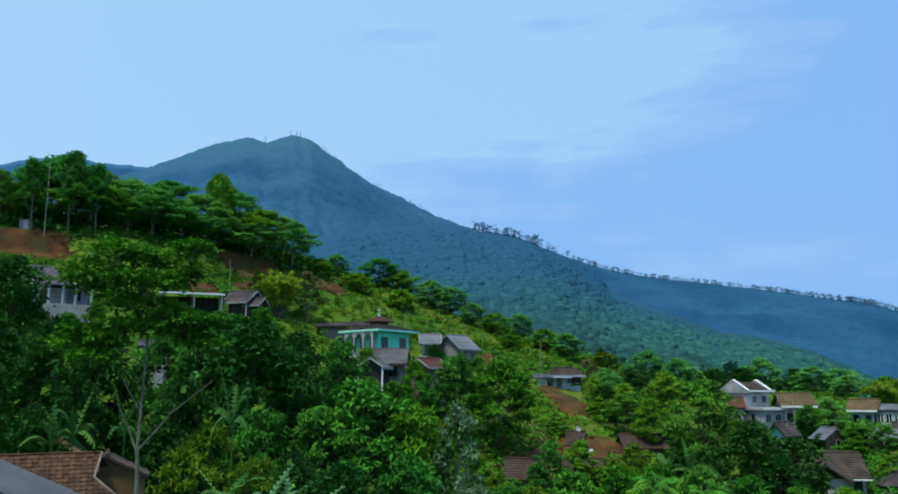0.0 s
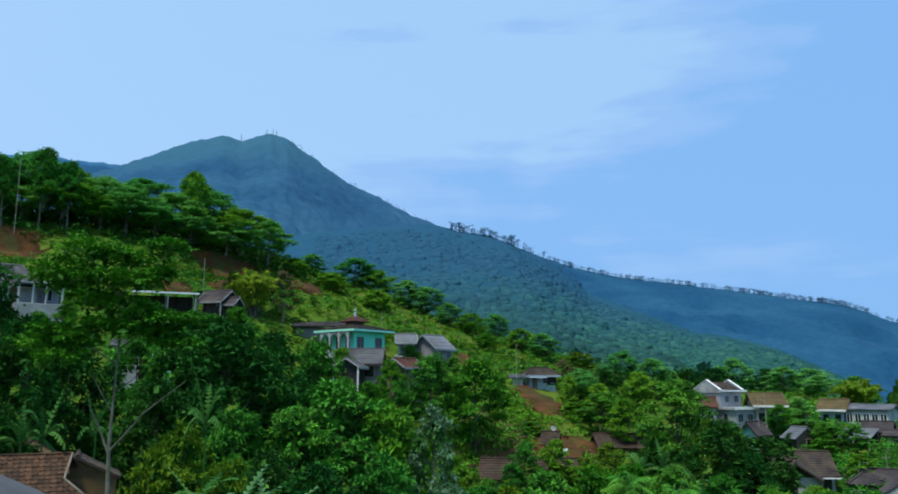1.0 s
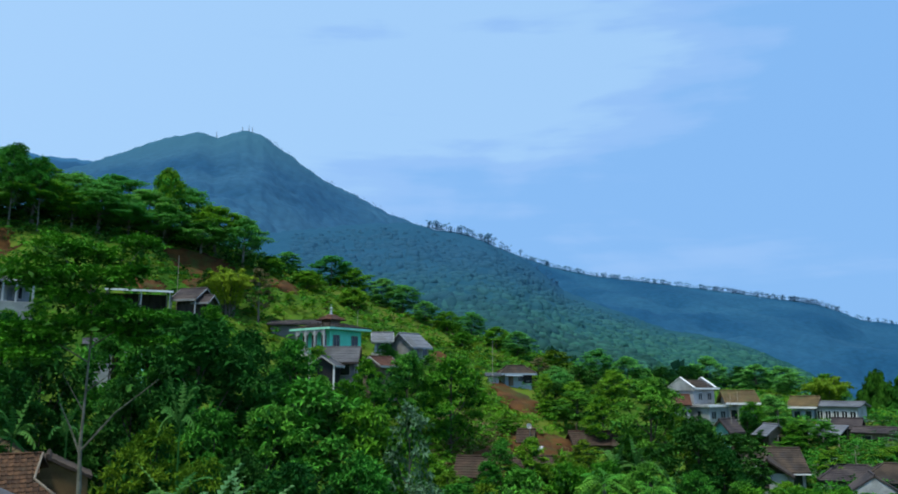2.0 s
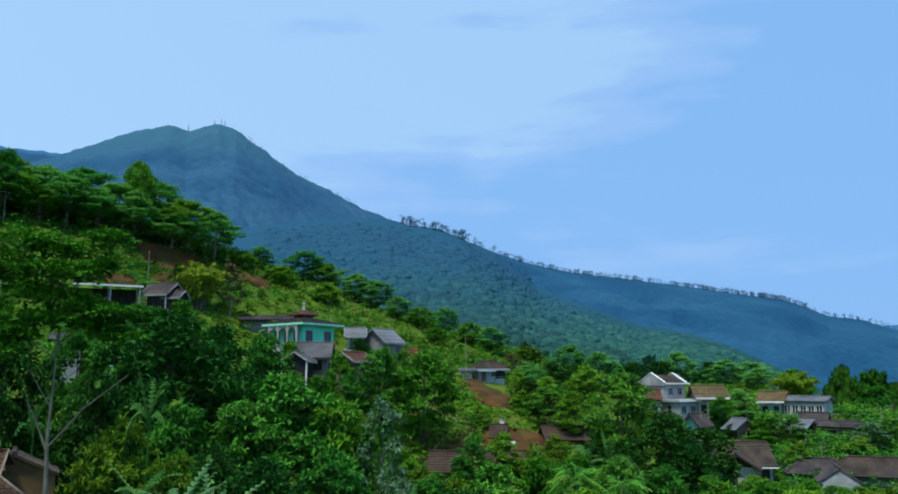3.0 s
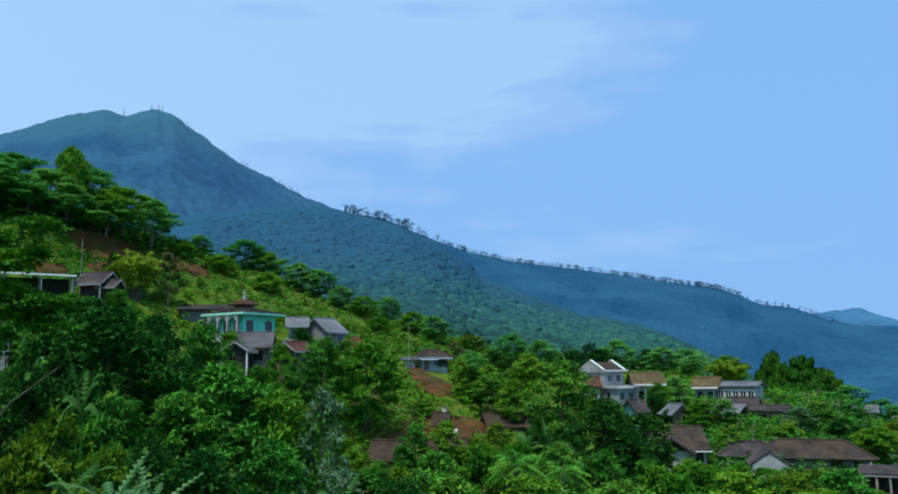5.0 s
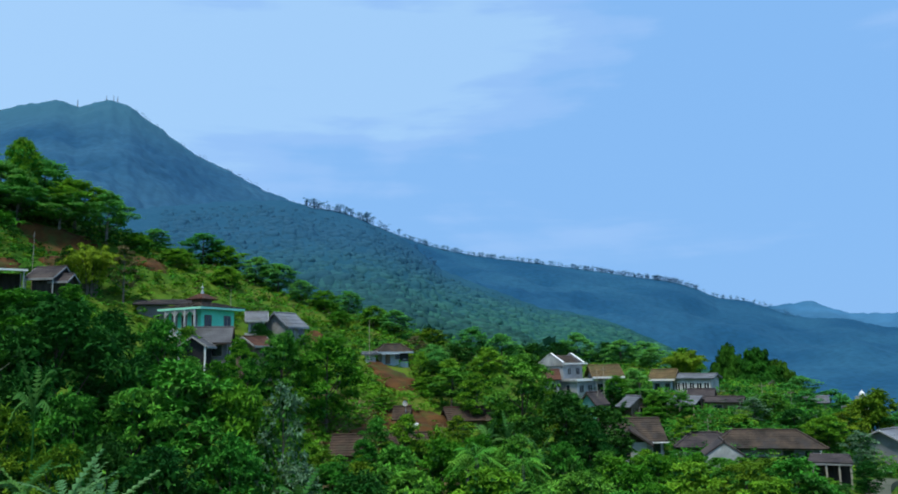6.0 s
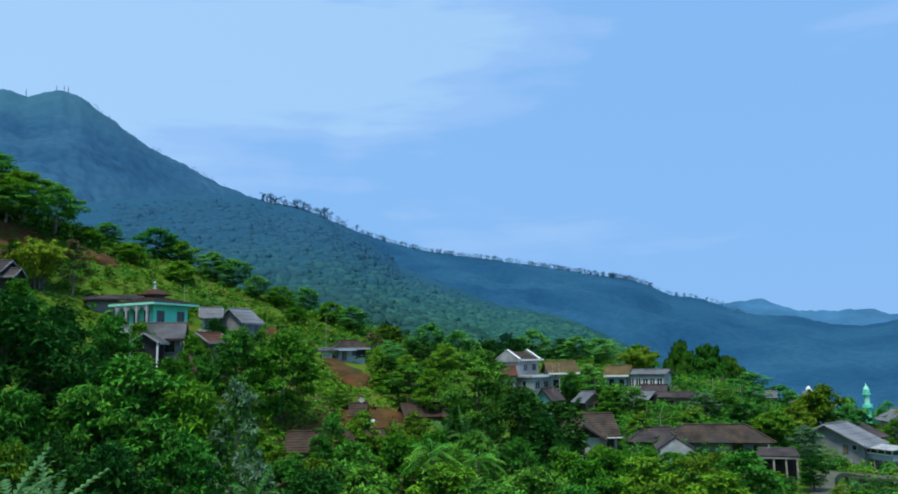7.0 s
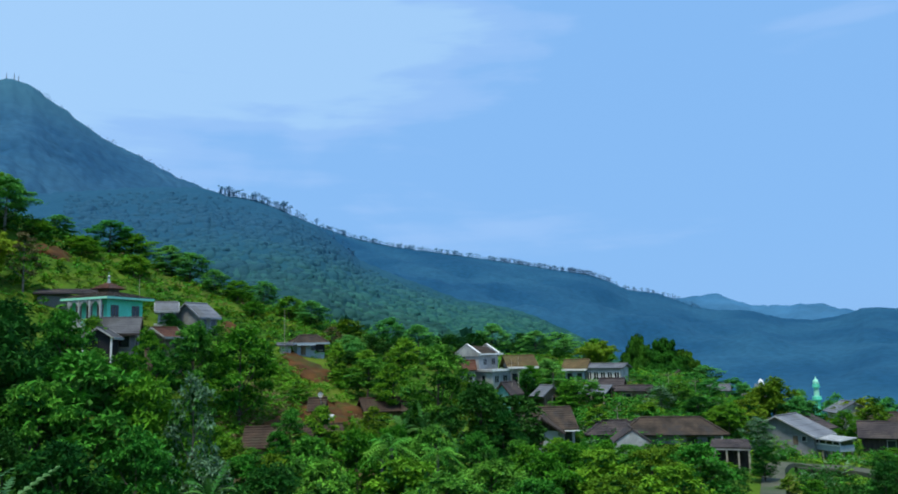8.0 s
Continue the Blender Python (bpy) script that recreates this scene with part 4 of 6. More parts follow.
for px in (-1.2, -0.3, 0.6, 1.4):
    part("post", boxed(px - 0.07, px + 0.07, -1.0, -0.86, -1.2, 1.1), WOOD_PALE, deck)
part("back_wall", boxed(-1.5, 1.5, 0.8, 0.9, -1.2, 1.5), WOOD_DARK, deck)
part("rail", boxed(-1.55, 1.55, -1.08, -1.02, 0.98, 1.14), GREY_WALL, deck)


# grey house with a metal roof and a pale blue stilted extension
h18 = house("grey rendered gable house with a metal sheet roof", 57.5, 66.8, 22, 3.6, 7.0, -10.1, -8.82, -7.22, BLUE_GREY, ROOF_METAL, over=0.4, end=0.4, tile=0.9,
            windows=(("l", -2.6, 0.95, 0.42, 0.42, WHITE, DARK), ("l", 1.4, 0.95, 0.42, 0.42, WHITE, DARK)), door=("l", -1.75, 0.35, 0.5, 0.85), fascia=WHITE, sink=2.5)
for py in (-3.3, -2.2, -1.0):
    part("stilt", boxed(-1.95, -1.81, py - 0.07, py + 0.07, -1.6, -0.1), WOOD_PALE, h18)
ext = root("extension", pose(58.6, 62.0, -10.1, 0, 0, -86), "pale blue extension on stilts with a white sheet roof", "house")
part("wall", boxed(-1.6, 1.6, -0.9, 0.9, 0.0, 0.56), BLUE_WALL, ext)
part("glazing", boxed(-1.56, 1.56, -0.86, 0.86, 0.56, 0.98), GLASS, ext, "dark window band")
for u in (-1.57, -0.8, 0.0, 0.8, 1.57):
    part("mullion", boxed(u - 0.05, u + 0.05, -0.92, -0.82, 0.56, 1.0), WHITE, ext)
part("sill", boxed(-1.65, 1.65, -0.97, -0.904, 0.5, 0.6), PLASTIC, ext)
q = [(-1.85, -1.2, 1.02), (1.85, -1.2, 1.02), (1.85, 1.1, 1.22), (-1.85, 1.1, 1.22)]
part("roof", plate(q, 0.07, 5, 0.03), WHITE, ext)
for px in (-1.45, -0.5, 0.5, 1.45):
    for py in (-0.8, 0.75):
        part("stilt", boxed(px - 0.06, px + 0.06, py - 0.06, py + 0.06, -1.7, -0.004), WOOD_PALE, ext)


def minaret(x, y, z):
    t = root("minaret", pose(x, y, z), "slender mint-green minaret with balconies and a pale dome", "minaret")
    z0 = 0.0
    for i, (r, h) in enumerate(((0.62, 2.2), (0.5, 2.0), (0.38, 1.3))):
        bm = tube(bmesh.new(), [(0, 0, z0 - (2.0 if i == 0 else 0)), (0, 0, z0 + h)], [r, r * 0.92], 12)
        part("shaft", bm, MINT_TRIM if i != 1 else GREEN_WALL, t)
        bm = tube(bmesh.new(), [(0, 0, z0 + h + 0.002), (0, 0, z0 + h + 0.18), (0, 0, z0 + h + 0.2), (0, 0, z0 + h + 0.5)], [r * 1.4, r * 1.45, r * 1.3, r * 1.3], 12)
        part("balcony", bm, GREEN_WALL, t)
        z0 += h + 0.5
    bm = tube(bmesh.new(), [(0, 0, z0), (0, 0, z0 + 0.25), (0, 0, z0 + 0.55), (0, 0, z0 + 0.8), (0, 0, z0 + 1.2)], [0.36, 0.42, 0.32, 0.12, 0.02], 12)
    part("dome", bm, MINT_TRIM, t, "pale dome with a spike")


minaret(88.2, 95.9, -13.0)
t = root("dome", pose(88.8, 108.6, -7.0), "small white mosque dome on a square base", "dome")
part("base", boxed(-0.7, 0.7, -0.7, 0.7, -8, 0.6), WHITE, t)
part("shell", tube(bmesh.new(), [(0, 0, 0.6), (0, 0, 0.85), (0, 0, 1.15), (0, 0, 1.35), (0, 0, 1.5)], [0.4, 0.45, 0.33, 0.12, 0.02], 12), PLASTIC, t)

# crowded roofs beyond the grey house
for lab, x, y, yaw, w, l, zb, zw, zr, wall, roof, rdg in (
        ("dark-roofed village house beyond the road", 63.4, 72.0, 20, 3.4, 6.0, -10.8, -8.9, -7.6, GREY_WALL, ROOF_DARK, "x"),
        ("village house with a dark tiled roof", 66.4, 63.6, -44, 3.8, 4.4, -11.0, -9.2, -8.1, WOOD_DARK, ROOF_DARK, "x"),
        ("house with a sloping pale sheet roof", 78.5, 80.2, -20, 3.9, 3.0, -12.9, -8.4, -7.4, WHITE, ROOF_METAL, "y"),
        ("brown-roofed village house beyond the road", 76.0, 71.4, -46, 5.3, 3.9, -11.2, -9.4, -8.1, WHITE, ROOF_BROWN, "x"),
        ("low house with a pale green sheet roof", 64.1, 82.2, -36, 3.9, 3.0, -7.3, -5.7, -7.0, WHITE, ROOF_METAL, "x")):
    house(lab, x, y, yaw, w, l, zb, min(zw, zr - 0.5), zr, wall, roof, ridge=rdg, windows=(("f", 0.6, 1.0, 0.7, 0.8, WHITE),), sink=3)


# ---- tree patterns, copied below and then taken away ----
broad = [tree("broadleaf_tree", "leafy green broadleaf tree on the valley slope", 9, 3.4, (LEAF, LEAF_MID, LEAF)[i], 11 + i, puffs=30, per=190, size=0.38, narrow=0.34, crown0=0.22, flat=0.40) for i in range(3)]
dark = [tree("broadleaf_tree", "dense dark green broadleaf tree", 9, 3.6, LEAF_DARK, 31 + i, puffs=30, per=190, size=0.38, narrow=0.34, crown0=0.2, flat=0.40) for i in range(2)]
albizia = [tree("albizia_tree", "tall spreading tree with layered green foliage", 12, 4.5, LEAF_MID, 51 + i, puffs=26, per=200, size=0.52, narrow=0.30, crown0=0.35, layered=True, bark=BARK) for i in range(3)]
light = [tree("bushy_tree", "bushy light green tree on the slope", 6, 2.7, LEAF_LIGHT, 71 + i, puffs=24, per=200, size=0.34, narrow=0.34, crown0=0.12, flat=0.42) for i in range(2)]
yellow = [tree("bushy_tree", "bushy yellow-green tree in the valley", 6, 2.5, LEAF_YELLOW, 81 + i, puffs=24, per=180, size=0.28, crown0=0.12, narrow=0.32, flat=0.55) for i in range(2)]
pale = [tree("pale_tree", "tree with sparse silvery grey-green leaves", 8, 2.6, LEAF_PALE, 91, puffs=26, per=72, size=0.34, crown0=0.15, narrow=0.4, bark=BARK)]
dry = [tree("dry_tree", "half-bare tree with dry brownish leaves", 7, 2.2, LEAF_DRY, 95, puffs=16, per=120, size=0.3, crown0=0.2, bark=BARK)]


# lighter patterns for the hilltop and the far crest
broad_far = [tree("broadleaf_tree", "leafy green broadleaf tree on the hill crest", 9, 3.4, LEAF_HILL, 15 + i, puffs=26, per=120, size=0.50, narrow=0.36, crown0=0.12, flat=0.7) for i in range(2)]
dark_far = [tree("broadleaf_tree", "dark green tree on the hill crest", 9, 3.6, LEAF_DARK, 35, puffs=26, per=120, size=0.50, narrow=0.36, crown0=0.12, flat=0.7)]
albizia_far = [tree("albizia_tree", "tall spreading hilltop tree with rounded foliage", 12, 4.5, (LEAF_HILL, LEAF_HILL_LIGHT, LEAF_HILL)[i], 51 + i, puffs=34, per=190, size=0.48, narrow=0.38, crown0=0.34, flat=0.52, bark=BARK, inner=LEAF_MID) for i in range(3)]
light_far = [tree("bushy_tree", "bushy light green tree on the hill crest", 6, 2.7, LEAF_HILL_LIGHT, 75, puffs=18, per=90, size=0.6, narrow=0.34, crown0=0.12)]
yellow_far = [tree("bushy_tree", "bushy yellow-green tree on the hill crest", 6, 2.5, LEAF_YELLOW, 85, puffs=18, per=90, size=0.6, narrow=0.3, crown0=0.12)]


def bamboo(label, h, r, material, seed, culms=30, per=300, size=0.42):
    """A clump of arching culms; each carries a drooping plume of leaves over its upper part."""
    rng = np.random.default_rng(seed)
    t = root("bamboo_clump", Matrix.Identity(4), label, "bamboo", "bamboo clumps by the village")
    vs = []
    for i in range(culms):
        a, k = i * 2.4 + rng.normal() * 0.2, math.sqrt((i + 0.5) / culms)
        top = h * rng.uniform(0.86, 1.0) * (1 - 0.10 * k * k)
        c, s = math.cos(a), math.sin(a)
        way = lambda u: np.array((c * r * k * (0.20 + 0.66 * u ** 2.0 + 0.14 * u ** 6), s * r * k * (0.20 + 0.66 * u ** 2.0 + 0.14 * u ** 6), top * (1.12 * u - (0.12 + 0.34 * k * k) * u ** 5)))
        part("culm", tube(bmesh.new(), [tuple(way(j / 5) - np.array((0, 0, 0.4 * (j == 0)))) for j in range(6)], [0.07, 0.065, 0.055, 0.045, 0.03, 0.012], 5), BARK, t)
        u = rng.uniform(0.18, 1.0, per) ** 0.75
        mid = np.stack([way(x) for x in u])
        off = rng.normal(size=(per, 3)) * np.array((1, 1, 0.5))
        off /= np.linalg.norm(off, axis=1, keepdims=True)
        wide = (1.05 - 0.72 * np.clip(u, 0, 1) ** 4)[:, None] * r * 0.21
        out = off * 0.6 + np.array((c * 0.6, s * 0.6, -0.9))
        vs.append(leaves(rng, mid + off * wide * rng.uniform(0.2, 1.0, (per, 1)), out, size, 0.30, 0.55))
    leaf_part("crown", np.concatenate(vs), material, t)
    return t


def blade(length, width, arch, up, n=9):
    """A long torn leaf: strips on both sides of a midrib that starts along +x, rising by up."""
    def at(u):
        return length * u * math.cos(up), length * u * math.sin(up) - arch * u * u * length
    v, f = [], []
    for i in range(n):
        u0, u1 = 0.08 + 0.92 * i / n, 0.08 + 0.92 * (i + 0.94) / n
        w = width * 0.5 * math.sin(math.pi * min(1, 0.12 + 0.86 * (i + 0.5) / n)) ** 0.6
        (xa, za), (xb, zb), (xt, zt) = at(u0), at(u1), at(min(1.06, u1 + 0.05))
        for s in (-1, 1):
            k = len(v)
            drop = w * (0.20 + 0.05 * ((i * 7 + s) % 3))
            v += [(xa, 0, za), (xb, 0, zb), (xt, s * w, zt - drop), (xt - (xb - xa) * 0.9, s * w * 0.95, zt - drop * 0.9)]
            f.append((k, k + 1, k + 2, k + 3) if s < 0 else (k + 3, k + 2, k + 1, k))
    for i in range(8):
        (xa, za), (xb, zb) = at(i / 8), at((i + 1) / 8)
        k, r0 = len(v), 0.03 * (1 - i / 9)
        v += [(xa, -r0, za + 0.01), (xa, r0, za + 0.01), (xb, r0 * 0.8, zb + 0.01), (xb, -r0 * 0.8, zb + 0.01), (xa, 0, za + 0.04), (xb, 0, zb + 0.035)]
        f += [(k, k + 4, k + 5, k + 3), (k + 4, k + 1, k + 2, k + 5)]
    return v, f


def banana(label, seed, h=2.6, count=7, length=2.2, material=LEAF_BANANA, width=0.40):
    rng = np.random.default_rng(seed)
    t = root("banana_plant", Matrix.Identity(4), label, "banana plant", "banana plants in the valley")
    part("stem", tube(bmesh.new(), [(0, 0, -0.5), (0, 0, h * 0.5), (0.05, 0, h)], [0.13, 0.10, 0.06], 8), LEAF_BANANA, t)
    for i in range(count):
        v, f = blade(length * rng.uniform(0.8, 1.15), width * 1.25, rng.uniform(0.12, 0.55), rng.uniform(0.45, 1.15))
        lf = part("leaf", (v, f), material, t)
        lf.matrix_basis = pose(0, 0, h - 0.1 * (i % 3), rng.uniform(-15, 15), 0, i * 137.5)
    return t


def palm(label, seed, h=4.5, count=14, length=2.2, material=None):
    rng = np.random.default_rng(seed)
    t = root("palm", Matrix.Identity(4), label, "palm", "small palms in the valley")
    part("trunk", tube(bmesh.new(), [(0, 0, -0.5), (0.1, 0, h * 0.5), (0.15, 0.05, h)], [0.16, 0.12, 0.10], 8), BARK, t)
    for i in range(count):
        up, arch = rng.uniform(0.2, 1.2), rng.uniform(0.4, 0.8)
        bm = bmesh.new()
        ln = length * rng.uniform(0.8, 1.1)
        pt = lambda u: Vector((ln * u * math.cos(up), 0, ln * u * math.sin(up) - arch * u * u * ln))
        tube(bm, [pt(u / 5) for u in range(6)], [0.03, 0.025, 0.02, 0.015, 0.01, 0.005], 4)
        for j in range(2, 13):
            u = j / 13
            for s in (-1, 1):
                p = pt(u)
                k = ln * 0.24 * math.sin(math.pi * (0.15 + 0.8 * u))
                tip = p + Vector((k * 0.5, s * k, -k * 0.35))
                a, b = p + Vector((0.045, 0, 0)), p - Vector((0.045, 0, 0))
                bm.faces.new([bm.verts.new(q) for q in (a, b, tip)])
        fr = part("frond", bm, material or LEAF, t)
        fr.matrix_basis = pose(0.15, 0.05, h, 0, 0, i * 137.5)
    return t


bamboo_green = bamboo("large arching dark green bamboo clump", 10, 4.2, LEAF_BAMBOO, 5, culms=48, per=620, size=0.62)
bamboo_gold = bamboo("feathery yellow-green bamboo clump", 7, 2.8, LEAF_YELLOW, 6, culms=26, per=240, size=0.4)
banana_c = banana("tall banana plant with broad arching leaves", 13, 5.5, 7, 2.5, LEAF_BANANA, 0.50)
palm_b = banana("low banana plant with long pale torn leaves", 17, 4.2, 6, 2.5, LEAF_FROND, 0.36)
palm_a = palm("small palm with arching green fronds", 7)

plant(albizia_far[0], -59.7, 99.5, 0.88, 170, 0.45)
plant(albizia_far[1], -55.5, 97.3, 0.85, 184, 0.42)
plant(albizia_far[2], -54.0, 100.4, 0.77, 271, 0.69)
plant(albizia_far[0], -51.2, 104.1, 1.17, 342, 0.78)
plant(albizia_far[1], -49.0, 109.5, 0.71, 12, 0.65)
plant(albizia_far[2], -44.1, 107.3, 1.08, 51, 0.57)
plant(albizia_far[0], -40.7, 112.9, 1.16, 296, 0.63)
plant(albizia_far[1], -35.2, 118.9, 0.73, 341, 0.87)
plant(albizia_far[2], -34.3, 106.6, 1.04, 89, 0.59)
plant(albizia_far[0], -30.6, 111.9, 1.08, 112, 0.67)
plant(albizia_far[1], -25.7, 109.0, 1.04, 312, 0.63)
plant(albizia_far[2], -21.6, 107.9, 0.83, 152, 0.60)
plant(albizia_far[0], -39.2, 102.8, 1.11, 98, 0.56)
plant(albizia_far[1], -46.2, 99.8, 1.11, 297, 0.56)
plant(albizia_far[2], -50.4, 97.8, 0.83, 92, 0.42)
plant(albizia_far[0], -27.0, 106.6, 0.83, 147, 0.42)
plant(albizia_far[1], -53.1, 96.3, 0.74, 231, 0.37)
plant(albizia_far[2], -31.5, 105.4, 0.93, 197, 0.46)
plant(albizia_far[0], -35.7, 104.1, 0.93, 30, 0.46)
plant(albizia_far[1], -42.0, 101.7, 0.83, 9, 0.42)
plant(albizia[0], -50.4, 93.6, 0.46, 20, 0.78)
plant(albizia[1], -47.4, 96.6, 0.56, 140, 0.90)
plant(albizia[2], -44.6, 98.0, 0.42, 250, 0.80)
plant(albizia[0], -53.6, 92.4, 0.40, 310, 0.62)
plant(albizia_far[1], -31.7, 107.4, 0.56, 80, 0.92)
plant(broad_far[0], -16.6, 116.8, 0.79, 311, 0.39)
plant(broad_far[1], -10.8, 119.5, 1.14, 271, 0.57)
plant(light_far[0], -7.2, 119.8, 1.26, 301, 0.73)
plant(broad_far[0], -3.3, 118.0, 0.99, 193, 0.49)
plant(broad_far[1], 0.1, 118.0, 1.05, 294, 0.53)
plant(broad_far[0], 3.2, 116.0, 0.78, 118, 0.39)
plant(light_far[0], 6.4, 113.8, 0.96, 162, 0.57)
plant(broad_far[1], 10.3, 117.6, 0.79, 283, 0.48)
plant(light_far[0], 13.8, 115.2, 0.98, 44, 0.57)
plant(broad_far[0], 16.3, 112.8, 0.89, 109, 0.44)
plant(yellow_far[0], 21.0, 110.0, 1.02, 44, 0.51)
plant(light_far[0], -13.1, 109.2, 0.93, 163, 0.46)
plant(light_far[0], -18.1, 110.5, 0.79, 351, 0.46)
plant(light_far[0], -6.6, 107.8, 0.91, 48, 0.51)
plant(light_far[0], 8.2, 107.7, 0.76, 137, 0.38)
plant(bamboo_gold, -19.5, 90.9, 1.20, 145, 0.90)
plant(dry[0], -16.3, 91.6, 0.88, 325, 0.98)
plant(dark_far[0], -22.4, 93.3, 0.40, 73, 0.44)
plant(broad_far[1], 25.7, 104.9, 0.90, 180, 0.59)
plant(broad_far[0], 28.9, 102.0, 0.95, 94, 0.60)
plant(dark_far[0], 22.5, 99.5, 0.75, 7, 0.39)
plant(light_far[0], 25.4, 94.7, 0.96, 270, 0.77)
plant(broad_far[1], 19.3, 98.1, 0.67, 22, 0.36)
plant(dry[0], 17.5, 101.5, 0.71, 100, 0.44)
plant(dark_far[0], 34.1, 104.6, 0.81, 179, 0.47)
plant(broad_far[0], 32.6, 107.2, 0.75, 174, 0.37)
plant(broad_far[1], 54.6, 139.7, 1.17, 42, 0.76)
plant(dark_far[0], 55.6, 128.5, 0.88, 353, 0.51)
plant(broad_far[0], 51.7, 113.8, 0.98, 269, 0.49)
plant(broad_far[1], 57.1, 116.8, 1.16, 346, 0.58)
plant(light_far[0], 57.2, 105.5, 1.18, 33, 1.08)
plant(dark_far[0], 44.1, 122.3, 0.82, 260, 0.41)
plant(broad_far[0], 40.5, 87.0, 0.64, 105, 0.42)
plant(light_far[0], 37.3, 84.1, 0.65, 194, 0.61)
plant(bamboo_gold, 53.7, 98.5, 1.21, 332, 0.70)
plant(broad_far[1], 52.5, 105.9, 0.79, 99, 0.39)
plant(bamboo_green, 70.0, 107.3, 1.16, 261, 1.36)
plant(bamboo_green, 66.6, 109.2, 0.72, 57, 1.42)
plant(bamboo_green, 72.4, 105.2, 0.70, 116, 1.20)
plant(broad_far[0], 65.9, 90.8, 0.87, 349, 0.44)
plant(broad_far[1], 68.2, 89.2, 0.87, 151, 0.44)
plant(yellow_far[0], 64.3, 76.9, 0.99, 185, 0.86)
plant(yellow_far[0], 62.1, 76.1, 0.89, 105, 0.74)
plant(yellow[0], 52.2, 66.1, 1.02, 41, 0.71)
plant(light[0], 48.5, 63.9, 0.79, 152, 0.62)
plant(pale[0], 47.9, 59.3, 0.67, 224, 0.49)
plant(yellow_far[0], 79.5, 79.3, 1.53, 164, 1.08)
plant(broad_far[0], 80.4, 75.5, 0.74, 279, 0.69)
plant(broad[0], 49.5, 73.1, 0.59, 130, 0.29)
plant(dark[0], 48.6, 68.8, 0.53, 220, 0.27)
plant(pale[0], 45.6, 70.8, 0.74, 278, 0.37)
plant(dark[1], 40.6, 39.0, 0.41, 330, 0.46)
plant(light[1], 55.2, 52.6, 0.43, 153, 0.40)
plant(light[0], 58.5, 55.0, 0.50, 14, 0.36)
plant(dark[0], 41.9, 51.3, 0.35, 258, 0.36)
plant(palm_a, 40.6, 84.9, 0.89, 190, 0.53)
plant(dark[1], 35.8, 78.4, 0.36, 313, 0.24)
plant(light[1], 37.3, 75.5, 0.71, 165, 0.35)
plant(light[0], 43.5, 69.7, 0.58, 132, 0.30)
plant(dark[0], -30.0, 54.2, 0.98, 22, 1.58)
plant(dark[1], -24.3, 43.7, 0.79, 164, 1.27)
plant(dark[0], -19.4, 39.5, 0.85, 230, 1.37)
plant(dark[1], -21.2, 36.3, 0.66, 277, 1.07)
plant(dark[0], -17.4, 33.8, 0.51, 306, 0.83)
plant(dark[1], -12.4, 50.5, 1.37, 77, 1.74)
plant(broad[1], -16.1, 52.6, 1.00, 213, 1.61)
plant(dark[0], -10.9, 57.0, 0.96, 289, 1.55)
plant(broad[2], -9.1, 65.4, 0.81, 93, 1.25)
plant(dark[1], -11.9, 44.4, 0.82, 124, 1.33)
plant(dark[0], -8.5, 53.3, 0.80, 302, 1.29)
plant(broad[0], -9.7, 42.9, 0.74, 209, 1.19)
plant(yellow[1], -11.1, 38.4, 1.02, 183, 1.65)
plant(dark[1], -14.2, 43.8, 0.81, 242, 1.30)
plant(dark[0], -19.2, 44.0, 0.86, 183, 1.38)
plant(broad[1], -18.8, 52.7, 0.89, 353, 1.44)
plant(broad[2], -4.4, 45.8, 1.28, 271, 1.37)
plant(broad[0], -6.8, 42.5, 0.74, 19, 1.20)
plant(light[1], -1.7, 45.0, 1.11, 53, 1.79)
plant(pale[0], 0.5, 44.0, 0.71, 196, 1.34)
plant(pale[0], 1.7, 44.0, 0.51, 295, 0.80)
plant(broad[1], 0.6, 72.9, 0.80, 24, 1.00)
plant(light[0], 4.4, 71.9, 1.31, 245, 1.58)
plant(broad[2], 5.0, 61.8, 0.29, 273, 0.29)
plant(light[1], 6.5, 61.7, 0.38, 283, 0.44)
plant(light[0], -3.2, 75.9, 0.69, 314, 1.12)
plant(light[1], -8.0, 77.6, 0.64, 68, 1.03)
plant(bamboo_gold, 12.8, 62.7, 0.70, 199, 0.64)
plant(broad[0], 20.1, 65.0, 0.99, 288, 1.15)
plant(dark[1], 18.3, 67.6, 0.39, 128, 0.39)
plant(dark[0], 21.0, 56.2, 0.95, 68, 0.95)
plant(yellow[0], 21.2, 59.3, 0.86, 172, 1.35)
plant(dark[1], 21.7, 53.8, 0.55, 29, 0.74)
plant(dark[0], 23.6, 56.4, 0.86, 200, 0.80)
plant(light[0], 11.9, 46.5, 0.76, 79, 1.22)
plant(broad[1], 13.3, 44.0, 0.56, 307, 0.82)
plant(light[1], 9.3, 45.0, 0.78, 240, 1.22)
plant(broad[2], 6.6, 43.5, 0.69, 310, 0.81)
plant(yellow[1], 4.7, 45.8, 0.84, 302, 1.02)
plant(broad[0], 3.1, 45.9, 0.56, 315, 0.68)
plant(broad[1], -1.7, 38.0, 0.64, 111, 0.91)
plant(dark[0], -4.6, 35.7, 0.64, 169, 0.86)
plant(dark[1], -6.9, 37.4, 0.58, 222, 0.94)
plant(yellow[0], -8.5, 35.0, 0.83, 98, 1.34)
